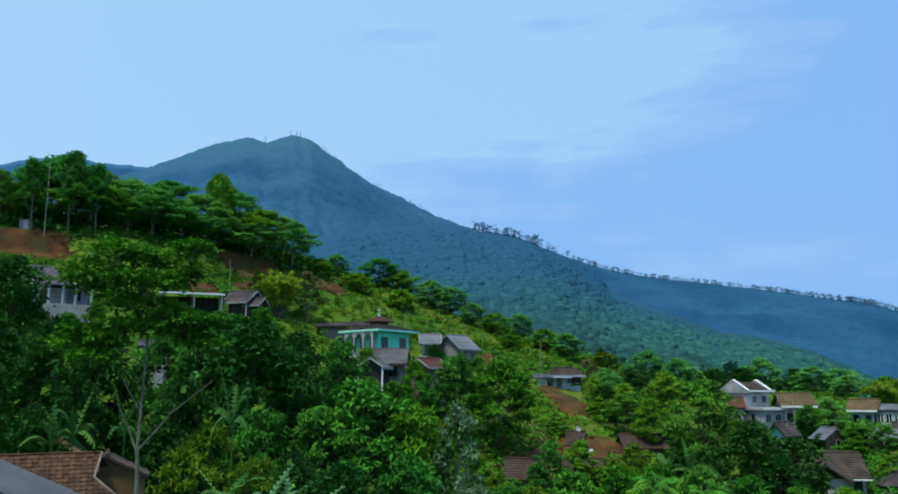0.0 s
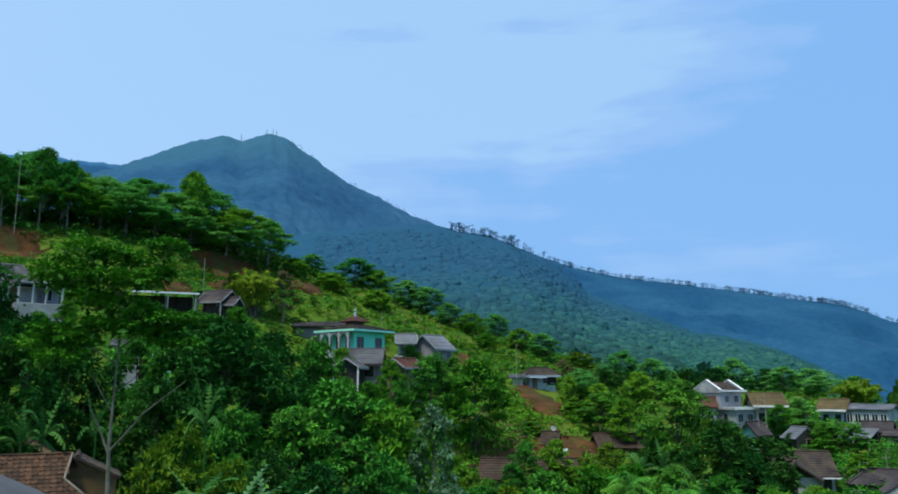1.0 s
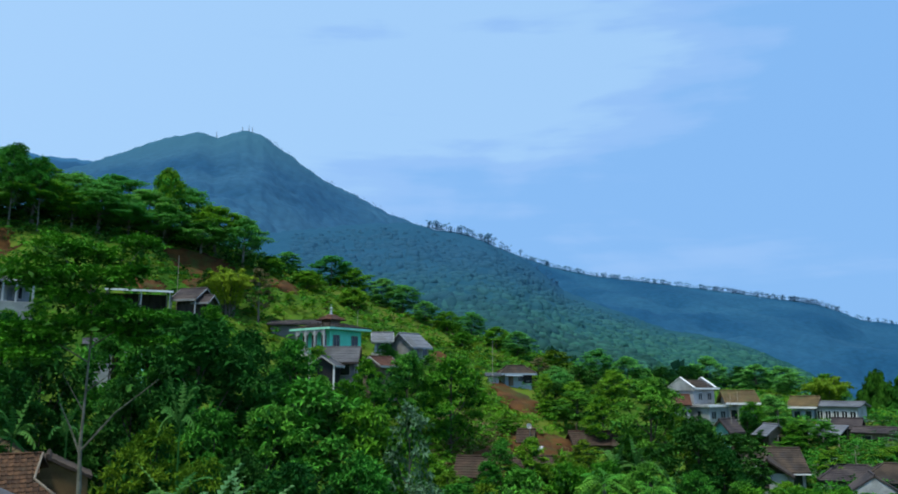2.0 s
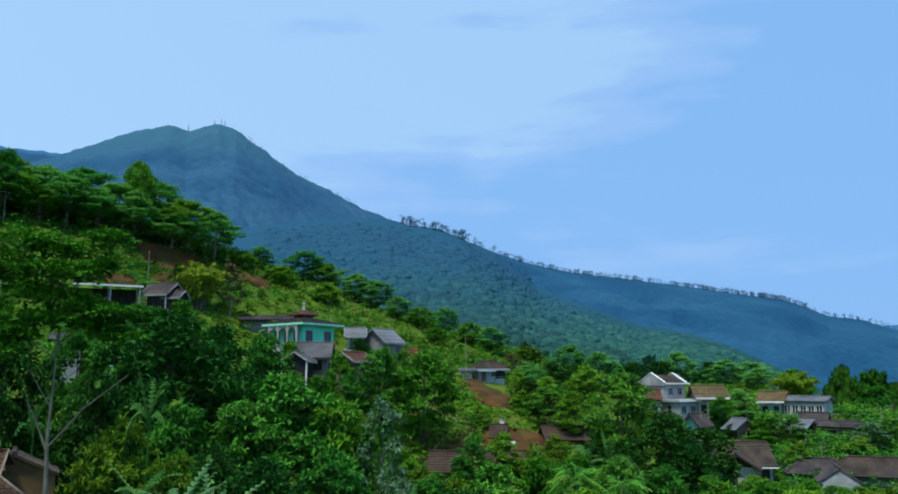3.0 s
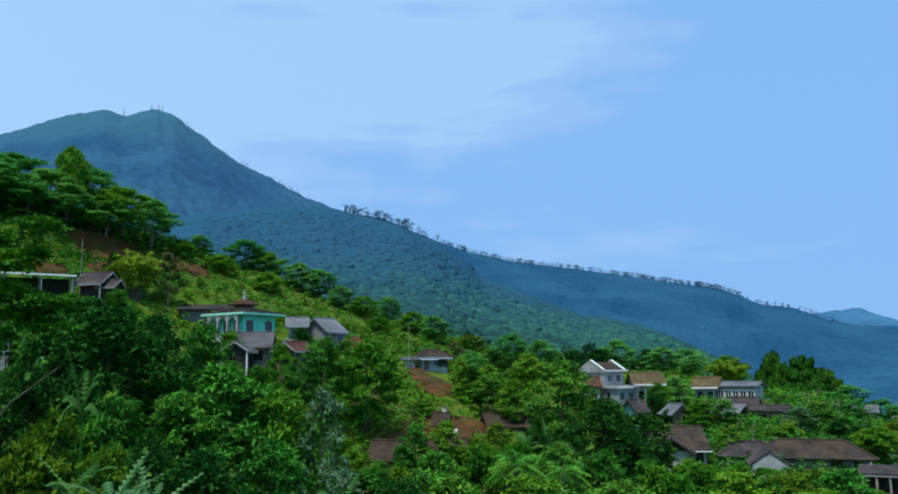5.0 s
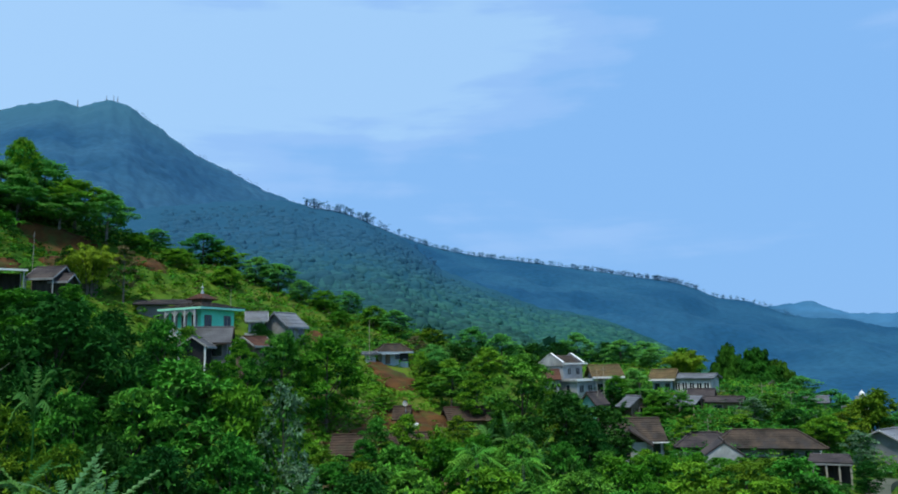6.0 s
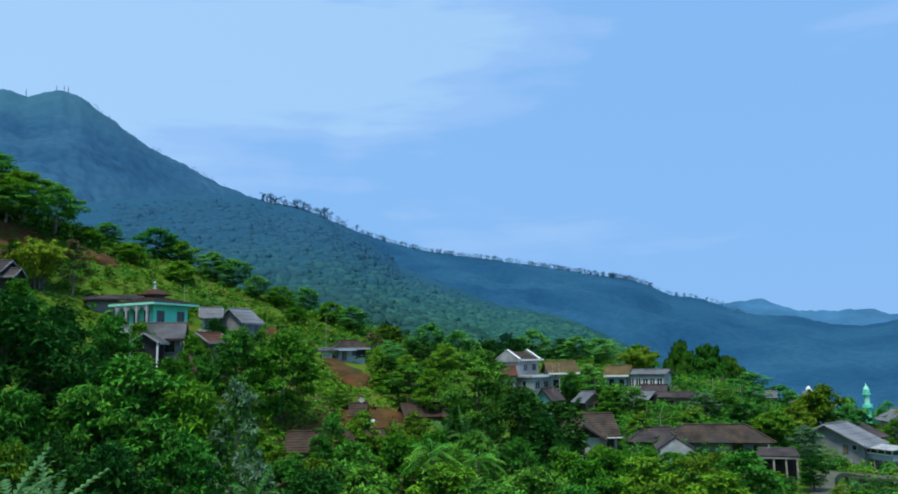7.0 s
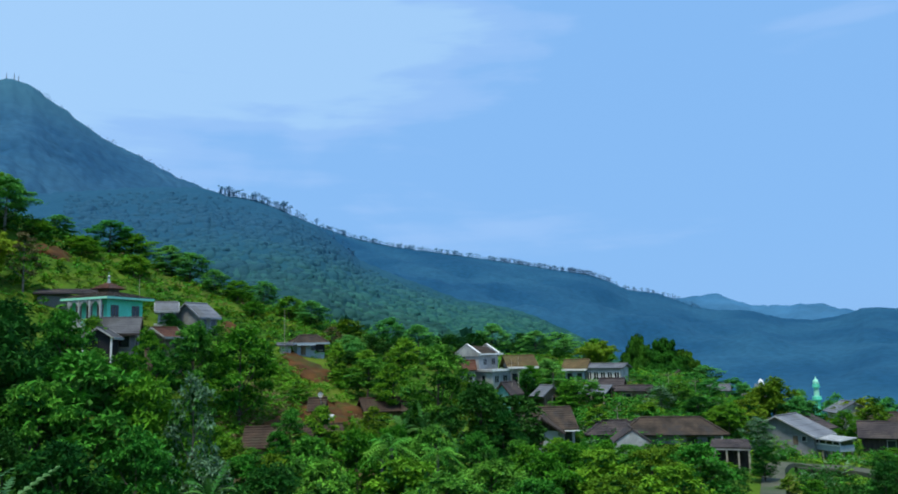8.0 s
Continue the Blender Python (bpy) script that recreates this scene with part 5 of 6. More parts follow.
plant(yellow[1], -11.8, 36.1, 0.85, 330, 1.37)
plant(broad[2], 17.0, 47.0, 0.50, 2, 0.73)
plant(light[0], 20.2, 45.7, 0.77, 301, 0.94)
plant(light[1], 23.2, 46.5, 0.80, 232, 0.90)
plant(palm_a, 10.3, 42.8, 0.75, 91, 1.21)
plant(palm_a, 13.1, 42.0, 0.78, 259, 1.25)
plant(broad_far[1], 17.8, 90.3, 0.62, 148, 0.49)
plant(broad[0], 17.9, 82.1, 0.84, 300, 0.54)
plant(light[0], 19.6, 77.6, 0.90, 359, 0.95)
plant(light_far[0], 18.9, 88.0, 0.88, 101, 0.68)
plant(dark[0], 20.3, 69.1, 0.53, 169, 0.59)
plant(palm_a, 10.8, 42.7, 1.00, 77, 1.34)
plant(palm_a, 13.8, 44.0, 0.96, 249, 1.16)
plant(light[1], 10.4, 38.7, 1.12, 230, 1.04)
plant(broad[1], 15.1, 39.3, 0.70, 304, 0.65)
plant(light[0], 19.5, 41.8, 0.84, 289, 0.96)
plant(light[1], 23.3, 42.2, 1.01, 351, 0.94)
plant(yellow[0], 25.6, 40.9, 1.09, 346, 0.96)
plant(broad[2], 29.9, 42.8, 0.75, 322, 0.60)
plant(light[0], 24.6, 36.7, 0.93, 54, 0.90)
plant(yellow[1], 20.6, 36.8, 1.02, 15, 0.85)
plant(broad[0], 16.5, 36.6, 0.67, 173, 0.57)
plant(broad[1], 11.9, 36.2, 0.72, 124, 0.61)
plant(broad[2], 6.6, 39.5, 0.67, 322, 0.71)
plant(dark[1], 3.5, 35.9, 0.64, 286, 0.69)
plant(yellow[0], 32.0, 36.2, 0.80, 152, 0.48)
plant(light[1], 35.0, 36.1, 0.56, 207, 0.40)
plant(light[0], 25.1, 50.3, 0.55, 212, 0.78)
plant(broad[0], 21.5, 50.8, 0.43, 320, 0.56)
plant(pale[0], 1.3, 42.0, 0.67, 8, 0.82)
plant(broad_far[0], 63.5, 72.4, 0.64, 176, 0.56)
plant(dark_far[0], 67.2, 74.4, 0.53, 242, 0.51)
plant(yellow_far[0], 72.1, 69.7, 0.91, 163, 0.74)
plant(light_far[0], 68.5, 70.4, 0.69, 330, 0.66)
plant(broad_far[1], 56.7, 77.7, 0.54, 342, 0.27)
plant(broad_far[0], 83.5, 93.4, 0.86, 297, 1.39)
plant(broad_far[1], 89.6, 94.6, 1.03, 167, 1.66)
plant(dark_far[0], 90.2, 87.0, 0.82, 318, 1.32)
plant(broad_far[0], 79.5, 100.6, 0.86, 26, 1.27)
plant(yellow_far[0], 63.3, 75.1, 1.19, 237, 1.05)
plant(broad[1], 50.8, 48.5, 0.39, 96, 0.34)
plant(light[1], 26.7, 48.3, 0.62, 88, 0.82)
plant(broad[2], 28.6, 47.2, 0.49, 244, 0.52)
plant(yellow[1], 29.9, 45.2, 0.66, 276, 0.81)
plant(light[0], 31.9, 45.1, 0.47, 319, 0.76)
plant(broad[0], 23.6, 55.3, 0.40, 76, 0.49)
plant(light[1], 25.4, 52.3, 0.57, 313, 0.76)
plant(broad[1], 53.0, 68.0, 0.48, 299, 0.42)
plant(light[0], 47.7, 64.5, 0.56, 113, 0.51)
plant(broad[2], -7.4, 71.6, 0.56, 22, 0.66)
plant(light[1], -4.7, 70.8, 0.80, 277, 1.05)
plant(broad[0], -2.5, 72.0, 0.48, 297, 0.71)
plant(light[0], 10.4, 65.2, 0.65, 165, 0.82)
plant(broad[1], 7.9, 63.5, 0.50, 59, 0.56)
plant(broad[2], -1.2, 88.0, 0.49, 52, 0.36)
plant(broad[0], 3.2, 86.9, 0.49, 135, 0.48)
plant(light[1], 1.0, 86.0, 0.60, 272, 0.65)
plant(dark[0], -33.9, 65.8, 0.55, 114, 0.61)
plant(light[0], -31.0, 65.0, 0.73, 11, 1.17)
plant(light[1], -30.9, 69.4, 0.67, 248, 1.08)
plant(dark[1], -25.5, 75.8, 0.59, 267, 0.66)
plant(broad[1], -25.8, 73.6, 0.49, 64, 0.79)
plant(broad[2], -19.9, 76.5, 0.62, 201, 0.77)
plant(light[0], -19.0, 79.8, 0.69, 142, 0.93)
plant(dark[0], -41.1, 73.3, 0.53, 180, 0.50)
plant(broad[0], -11.3, 79.2, 0.37, 2, 0.60)
plant(broad[1], 26.3, 79.8, 0.56, 228, 0.34)
plant(light[1], 29.5, 76.5, 0.58, 94, 0.56)
plant(dark_far[0], 35.9, 82.5, 0.47, 199, 0.34)
plant(broad[2], 38.8, 76.8, 0.58, 151, 0.36)
plant(palm_a, 38.8, 81.2, 1.02, 219, 0.51)
plant(light[0], 36.3, 66.8, 0.53, 38, 0.48)
plant(dark_far[0], 8.4, 89.6, 0.34, 131, 0.23)
plant(dark_far[0], 17.0, 88.4, 0.47, 227, 0.41)
plant(light[1], 2.2, 63.0, 0.53, 276, 0.64)
plant(yellow[0], 3.6, 60.9, 0.74, 136, 0.53)
plant(broad[0], 6.6, 61.7, 0.35, 8, 0.43)
plant(yellow[1], 10.9, 67.2, 0.72, 261, 0.38)
plant(light[0], 13.0, 64.8, 0.74, 181, 0.37)
plant(light[1], 10.5, 79.4, 0.56, 235, 0.28)
plant(light[0], 16.4, 86.5, 0.74, 57, 0.37)
plant(yellow[0], 16.2, 71.3, 0.66, 155, 0.52)
plant(light[1], 20.2, 71.3, 0.62, 318, 0.58)
plant(light[0], -1.2, 60.0, 0.76, 312, 1.13)
plant(broad[1], -2.0, 51.9, 0.52, 113, 0.79)
plant(broad[2], -21.6, 77.0, 0.98, 227, 0.72)
plant(light[1], -18.7, 79.8, 0.92, 30, 1.08)
plant(dark[1], -22.9, 74.5, 0.74, 291, 0.76)
plant(dark[0], -18.8, 75.6, 0.82, 96, 0.78)
plant(light[0], -10.3, 72.2, 0.66, 123, 1.07)
plant(broad[0], -7.6, 71.6, 0.56, 347, 0.60)
plant(dark[1], -1.5, 86.0, 0.45, 195, 0.53)
plant(broad[1], 0.6, 82.0, 0.55, 314, 0.54)
plant(light_far[0], 16.0, 88.6, 0.51, 70, 0.72)
plant(yellow[1], 22.4, 52.6, 0.61, 272, 0.72)
plant(light[1], 24.0, 50.8, 0.47, 358, 0.76)
plant(broad[2], 26.2, 50.8, 0.32, 27, 0.50)
plant(yellow[0], 41.8, 48.6, 0.42, 87, 0.26)
plant(light[1], 41.9, 46.2, 0.40, 52, 0.30)
plant(light[0], 33.4, 56.9, 0.42, 12, 0.36)
plant(broad[1], 35.6, 57.3, 0.26, 140, 0.20)
plant(light[1], 40.6, 54.0, 0.36, 250, 0.16)
plant(light[0], 43.4, 53.6, 0.32, 80, 0.14)
plant(palm_a, 41.2, 86.9, 0.73, 92, 0.65)
plant(broad[0], 40.0, 74.1, 0.47, 111, 0.38)
plant(light[0], 37.8, 76.3, 0.48, 26, 0.51)



# ---- earth banks, road and terraces ----
def patch(name, label, cx, cy, rx, ry, turn, material, seed, lift=0.38, category="earth bank"):
    """A bare patch with a ragged edge that lies on the slope."""
    rng = np.random.default_rng(seed)
    ph = rng.uniform(0, 6.28, 5)
    v, f, n, m = [], [], 40, 9
    c, s = math.cos(radians(turn)), math.sin(radians(turn))
    for j in range(m + 1):
        for i in range(n):
            a = 2 * math.pi * i / n
            edge = 1 + 0.16 * math.sin(3 * a + ph[0]) + 0.10 * math.sin(7 * a + ph[1]) + 0.06 * math.sin(13 * a + ph[2])
            q = j / m * edge
            u, w = math.cos(a) * q * rx, math.sin(a) * q * ry
            x, y = cx + u * c - w * s, cy + u * s + w * c
            z = gz(x, y) + lift * (1 - (j / m) ** 4) + 0.02 + 0.12 * math.sin(x * 2.1 + ph[3]) * math.sin(y * 1.7 + ph[4]) - (0.5 if j == m else 0)
            v.append((x, y, z))
    for j in range(m):
        for i in range(n):
            f.append((j * n + i, j * n + (i + 1) % n, (j + 1) * n + (i + 1) % n, (j + 1) * n + i))
    return tagged(part(name, (v, f), material), label, category, kind="structure")


EARTHS = ((-49.4, 91.9, 5.8, 2.8, 29), (-26.8, 105.2, 4.6, 2.8, 14), (-24.2, 97.8, 2.4, 3.2, 5), (-29.3, 91.0, 3.2, 1.3, 35), (13.2, 90.0, 2.7, 5.4, 24), (-2.6, 74.0, 2.2, 1.8, 0),
          (12.0, 79.0, 2.6, 1.8, 0), (7.0, 70.5, 3.4, 1.8, 0), (12.6, 75.6, 2.8, 4.0, 0), (15.6, 78.2, 2.0, 2.4, 0), (-16.0, 106.0, 2.5, 2.0, 0), (5.0, 98.5, 1.5, 2.2, 0), (8.6, 72.5, 2.4, 2.4, 0))
for i, (cx, cy, rx, ry, tn) in enumerate(EARTHS):
    patch("earth_bank", "bare red-brown earth cut in the slope", cx, cy, rx, ry, tn, EARTH, 200 + i)


def strip(name, label, pts, width, material, lift=0.12, category="road"):
    v, f = [], []
    for i, (x, y) in enumerate(pts):
        x0, y0 = pts[max(i - 1, 0)]
        x1, y1 = pts[min(i + 1, len(pts) - 1)]
        ln = math.hypot(x1 - x0, y1 - y0)
        nx, ny = -(y1 - y0) / ln, (x1 - x0) / ln
        z = gz(x, y) + lift
        for k, dz in ((-0.5, -0.6), (-0.5, 0), (0.5, 0), (0.5, -0.6)):
            v.append((x + nx * width * k, y + ny * width * k, z + dz))
    for i in range(len(pts) - 1):
        for k in range(3):
            f.append((4 * i + k, 4 * i + k + 1, 4 * i + k + 5, 4 * i + k + 4))
    return tagged(part(name, (v, f), material), label, category, kind="structure")


def curve_points(ctrl, n=8):
    out = []
    for i in range(len(ctrl) - 1):
        p0, p1, p2, p3 = ctrl[max(i - 1, 0)], ctrl[i], ctrl[i + 1], ctrl[min(i + 2, len(ctrl) - 1)]
        for j in range(n):
            u = j / n
            out.append(tuple(0.5 * (2 * b + (c - a) * u + (2 * a - 5 * b + 4 * c - d) * u * u + (3 * b - a - 3 * c + d) * u ** 3)
                             for a, b, c, d in zip(p0, p1, p2, p3)))
    return out + [ctrl[-1]]


ROADWAY = curve_points([(37.6, 45.4), (42.4, 51.0), (46.8, 56.0), (50.2, 58.2), (53.4, 57.4), (54.4, 54.6), (53.0, 51.0), (52.0, 46.0)])
strip("road", "narrow pale village road with grassy edges", ROADWAY, 1.7, ROAD, 0.3)
wall_run = curve_points([(48.4, 55.4), (51.4, 55.2), (52.4, 52.6), (51.4, 49.6)])
strip("retaining_wall", "low stone retaining wall below the road", wall_run, 0.4, ROAD, 0.55, "wall")
TERRACE = [curve_points([(36.5, 73.5), (42.0, 72.0), (48.0, 69.0), (53.0, 66.5)]), curve_points([(37.5, 75.0), (43.0, 73.6), (50.0, 70.2), (55.0, 67.6)])]
for tp in TERRACE:
    strip("terrace", "grassy garden terrace edge", tp, 0.9, GRASS, 0.35, "terrace")


# ---- poles, cables and masts ----
def pole(x, y, top, label="thin pale concrete utility pole with a crossarm", arm=0.4, r=0.032, base=None, turn=0):
    z = gz(x, y) if base is None else base
    t = root("utility_pole", pose(x, y, z, 0, 0, turn), label, "utility pole", "utility poles of the village")
    part("shaft", tube(bmesh.new(), [(0, 0, -0.6), (0, 0, top - z)], [r, r * 0.7], 8), WOOD_PALE, t)
    if arm:
        part("crossarm", boxed(-arm, arm, -0.03, 0.03, top - z - 0.42, top - z - 0.36), WOOD, t)
        for u in (-arm + 0.1, arm - 0.1):
            part("insulator", tube(bmesh.new(), [(u, 0, top - z - 0.35), (u, 0, top - z - 0.2)], [0.025, 0.02], 6), WOOD, t)
    return t


pole(10.7, 93.4, 5.1, arm=0)
pole(-24.2, 86.7, 13.9, arm=0)
pole(-5.2, 94.9, 8.8, arm=0)
pole(33.1, 79.4, -1.1)
pole(34.1, 80.0, -0.8)
pole(39.3, 68.4, -5.6)
pole(50.8, 77.0, -2.8)
pole(53.1, 75.4, -3.5)


def cable(p, q, sag, r=0.010):
    pts = [tuple(np.array(p) * (1 - u) + np.array(q) * u - np.array((0, 0, sag * 4 * u * (1 - u)))) for u in np.linspace(0, 1, 14)]
    return tagged(part("cable", tube(bmesh.new(), pts, [r] * 14, 5), WOOD), "thin sagging overhead cable between poles", "cable")


cable((23.7, 95.2, 0.2), (29.5, 87.3, 0.0), 0.15)


def mast(x, y, z, h):
    t = root("radio_mast", pose(x, y, z), "tall thin radio mast on the summit", "mast", "radio masts on the summit")
    for a in (0, 120, 240):
        c, s = math.cos(radians(a)), math.sin(radians(a))
        part("leg", tube(bmesh.new(), [(c * 1.6, s * 1.6, -6), (c * 0.5, s * 0.5, h)], [0.8, 0.6], 5), METAL, t)
    for k in range(1, 6):
        r = 1.6 - 1.1 * k / 6
        ring = [(math.cos(radians(a)) * r, math.sin(radians(a)) * r, h * k / 6) for a in (0, 120, 240, 360)]
        part("brace", tube(bmesh.new(), ring, [0.2] * 4, 4), METAL, t)
    part("antenna", tube(bmesh.new(), [(0, 0, h - 2), (0, 0, h + 5)], [0.4, 0.15], 5), METAL, t)


def on_bearing(az, d):
    return d * math.sin(radians(az)), d * math.cos(radians(az))


for az, el, hh in ((-13.53, 17.1, 22), (-11.75, 17.55, 24), (-11.3, 17.6, 24), (-11.05, 17.6, 20)):
    mx, my = on_bearing(az, 2600)
    mast(mx, my, 2600 * math.tan(radians(el)) - 4, hh)


# ---- far woods ----
def crowns(name, label, pts, material, seed, blades=16, spread=1.0, tall=1.0, layer=1.0):
    """Many small tree crowns as one wood; pts: rows of x, y, z, radius."""
    rng = np.random.default_rng(seed)
    pts = np.asarray(pts)
    n = len(pts)
    v = rng.normal(size=(n, blades, 3))
    v /= np.linalg.norm(v, axis=2, keepdims=True)
    v[..., 2] = np.abs(v[..., 2])
    r = pts[:, None, 3:4]
    p = pts[:, None, :3] + v * r * np.array((spread, spread, 0.8 * tall)) * rng.uniform(0.4, 1.0, (n, blades, 1))
    vs = leaves(rng, p.reshape(-1, 3), (v * np.array((1, 1, layer))).reshape(-1, 3), 1.0, 0.8, 0.1).reshape(n * blades, 4, 3)
    c = p.reshape(-1, 1, 3)
    vs = c + (vs - c) * np.repeat(pts[:, 3], blades)[:, None, None] * 0.62
    return tagged(leaf_part(name, vs.reshape(-1, 3), material, None), label, "forest", kind="stuff")


rng = np.random.default_rng(77)


def wood_on(zfun, n, a0, a1, d0, d1, r0, r1, bias=1.0):
    a = rng.uniform(a0, a1, n)
    d = d0 + (d1 - d0) * rng.uniform(0, 1, n) ** bias
    x, y = d * np.sin(np.radians(a)), d * np.cos(np.radians(a))
    up = [zfun((d + e) * np.sin(np.radians(a)), (d + e) * np.cos(np.radians(a)), a, d + e) for e in (-6, 6)]
    return np.stack([x, y, zfun(x, y, a, d) - 0.3 * r0, r0 + (r1 - r0) * rng.uniform(0, 1, n) ** 2, (up[1] - up[0]) / 12], 1)


def canopy_of(name, label, pts, material, seed, tall=(0.25, 0.6)):
    """A closed forest canopy far off: rounded crowns of many sizes that grow into one another and follow the slope."""
    g = np.random.default_rng(seed)
    pts = np.asarray(pts)
    n, seg = len(pts), 7
    ang = np.linspace(0, 2 * math.pi, seg, endpoint=False)
    rings = ((1.05, -0.25), (0.90, 0.28), (0.50, 0.62))
    v = np.empty((n, len(rings) * seg + 1, 3))
    for k, (rr, zz) in enumerate(rings):
        r = rr * g.uniform(0.7, 1.3, (n, seg))
        v[:, k * seg:(k + 1) * seg, 0] = np.cos(ang + 0.4 * k) * r
        v[:, k * seg:(k + 1) * seg, 1] = np.sin(ang + 0.4 * k) * r
        v[:, k * seg:(k + 1) * seg, 2] = zz + g.uniform(-0.16, 0.16, (n, seg))
    v[:, -1] = (0, 0, 0.75)
    v[..., 2] *= g.uniform(*tall, (n, 1))
    v[:, :seg, 2] = -0.55
    back = (v[..., 0] * pts[:, None, 0] + v[..., 1] * pts[:, None, 1]) / np.hypot(pts[:, None, 0], pts[:, None, 1])
    v[..., 2] += back * pts[:, None, 4]
    v = v * pts[:, None, 3:4] + pts[:, None, :3]
    faces = [(k * seg + j, k * seg + (j + 1) % seg, (k + 1) * seg + (j + 1) % seg, (k + 1) * seg + j) for k in range(2) for j in range(seg)]
    m, top = v.shape[1], 2 * seg
    polys = (np.array(faces)[None] + m * np.arange(n)[:, None, None]).reshape(-1, 4).tolist()
    tris = np.array([(top + j, top + (j + 1) % seg, 3 * seg) for j in range(seg)])
    polys += (tris[None] + m * np.arange(n)[:, None, None]).reshape(-1, 3).tolist()
    ob = tagged(part(name, (v.reshape(-1, 3).tolist(), polys), material), label, "forest", kind="stuff")
    for f in ob.data.polygons:
        f.use_smooth = True
    return ob


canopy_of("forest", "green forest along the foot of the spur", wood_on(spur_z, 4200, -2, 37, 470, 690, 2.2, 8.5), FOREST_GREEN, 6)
canopy_of("forest", "dense haze-tinted forest on the lower spur", wood_on(spur_z, 4600, -8, 34, 640, 960, 2.4, 7.5), FOREST_NEAR, 1)
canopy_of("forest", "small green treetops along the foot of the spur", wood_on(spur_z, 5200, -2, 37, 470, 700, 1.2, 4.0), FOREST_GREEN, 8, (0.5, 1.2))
canopy_of("forest", "small haze-tinted treetops on the lower spur", wood_on(spur_z, 5200, -8, 34, 640, 1010, 1.2, 3.6), FOREST_NEAR, 9, (0.5, 1.1))
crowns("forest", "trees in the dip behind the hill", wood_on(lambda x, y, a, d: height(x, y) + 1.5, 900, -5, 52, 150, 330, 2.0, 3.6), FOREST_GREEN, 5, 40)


def sky_trees(n, crest, d, a0, a1, h0, h1, seed, material, name, label, wide=1.8):
    """A broken line of thin-stemmed trees along a crest."""
    g = np.random.default_rng(seed)
    ca, ce = [c[0] for c in crest], [math.tan(radians(c[1])) * d for c in crest]
    az = a0 + (a1 - a0) * g.uniform(0, 1, n)
    az = az[g.uniform(0, 1, n) < 0.8 + 0.5 * np.sin(az * 9.0 + seed) * np.sin(az * 3.7)]
    pts, bm = [], bmesh.new()
    for a in az:
        x, y = on_bearing(a, d * 0.999)
        z = float(np.interp(a, ca, ce))
        hh = h0 * 0.6 + (h1 - h0 * 0.6) * g.uniform(0, 1) ** 1.6
        tube(bm, [(x, y, z - 5), (x, y, z + hh * 0.9)], [0.4, 0.2], 4)
        for k in range(4):
            pts.append((x + g.normal() * hh * 0.22, y, z + hh * (0.02, 0.58, 0.72, 0.86)[k], hh * g.uniform(0.16, 0.30)))
    trunks = tagged(part(name + "_stems", bm, material), label + " stems", "forest", kind="stuff")
    crowns(name, label, pts, material, seed + 1, 16, wide, 0.55)
    return trunks


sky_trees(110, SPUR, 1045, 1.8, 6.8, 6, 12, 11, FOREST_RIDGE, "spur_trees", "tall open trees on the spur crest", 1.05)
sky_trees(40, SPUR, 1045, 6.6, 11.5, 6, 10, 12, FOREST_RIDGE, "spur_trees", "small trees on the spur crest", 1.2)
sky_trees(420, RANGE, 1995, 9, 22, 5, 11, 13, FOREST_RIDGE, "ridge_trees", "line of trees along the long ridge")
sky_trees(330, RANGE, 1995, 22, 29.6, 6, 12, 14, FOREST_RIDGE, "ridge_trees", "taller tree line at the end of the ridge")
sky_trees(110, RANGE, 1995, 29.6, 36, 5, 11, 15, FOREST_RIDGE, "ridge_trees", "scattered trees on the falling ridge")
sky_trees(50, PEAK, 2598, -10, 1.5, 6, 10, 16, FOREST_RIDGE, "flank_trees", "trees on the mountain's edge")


# ---- undergrowth on the slopes ----
def clear_of(x, y, high=True):
    """True where no building, bare earth or road lies."""
    ok = np.ones(len(x), bool)
    for ob in scene.objects:
        if ob.parent is None and ob.get("category") in ("house", "shed", "hut", "mosque", "barn", "porch", "carport"):
            ok &= np.hypot(x - ob.location.x, y - ob.location.y) > 2.0
    for cx, cy, rx, ry, tn in EARTHS:
        ok &= ((x - cx) / (rx * 0.92)) ** 2 + ((y - cy) / (ry * 0.92)) ** 2 > 1
    if high:
        az, d = np.degrees(np.arctan2(x, y)), np.hypot(x, y)
        ok &= ~((az > 36) & (az < 48) & (d > 54) & (d < 66))
    for px, py in ROADWAY[::2]:
        ok &= np.hypot(x - px, y - py) > 1.9
    return ok


def undergrowth(n, a0, a1, d0, d1, r0, r1, material, seed, label, per=60, size=0.3, lumpy=0.0):
    g = np.random.default_rng(seed)
    a, d = g.uniform(a0, a1, n), np.sqrt(g.uniform(d0 ** 2, d1 ** 2, n))
    x, y = d * np.sin(np.radians(a)), d * np.cos(np.radians(a))
    keep = clear_of(x, y, r1 > 0.7)
    if lumpy:
        keep &= ripple(x + seed * 7, y, 9.0) > lumpy - 0.5
    vs = []
    for px, py in zip(x[keep], y[keep]):
        r = g.uniform(r0, r1)
        p, o = puff(g, (px, py, gz(px, py) + r * 0.15), r, per, 0.75)
        vs.append(leaves(g, p, o, size * 0.8, 0.55))
    return tagged(leaf_part("undergrowth", np.concatenate(vs), material, None), label, "undergrowth", kind="stuff")


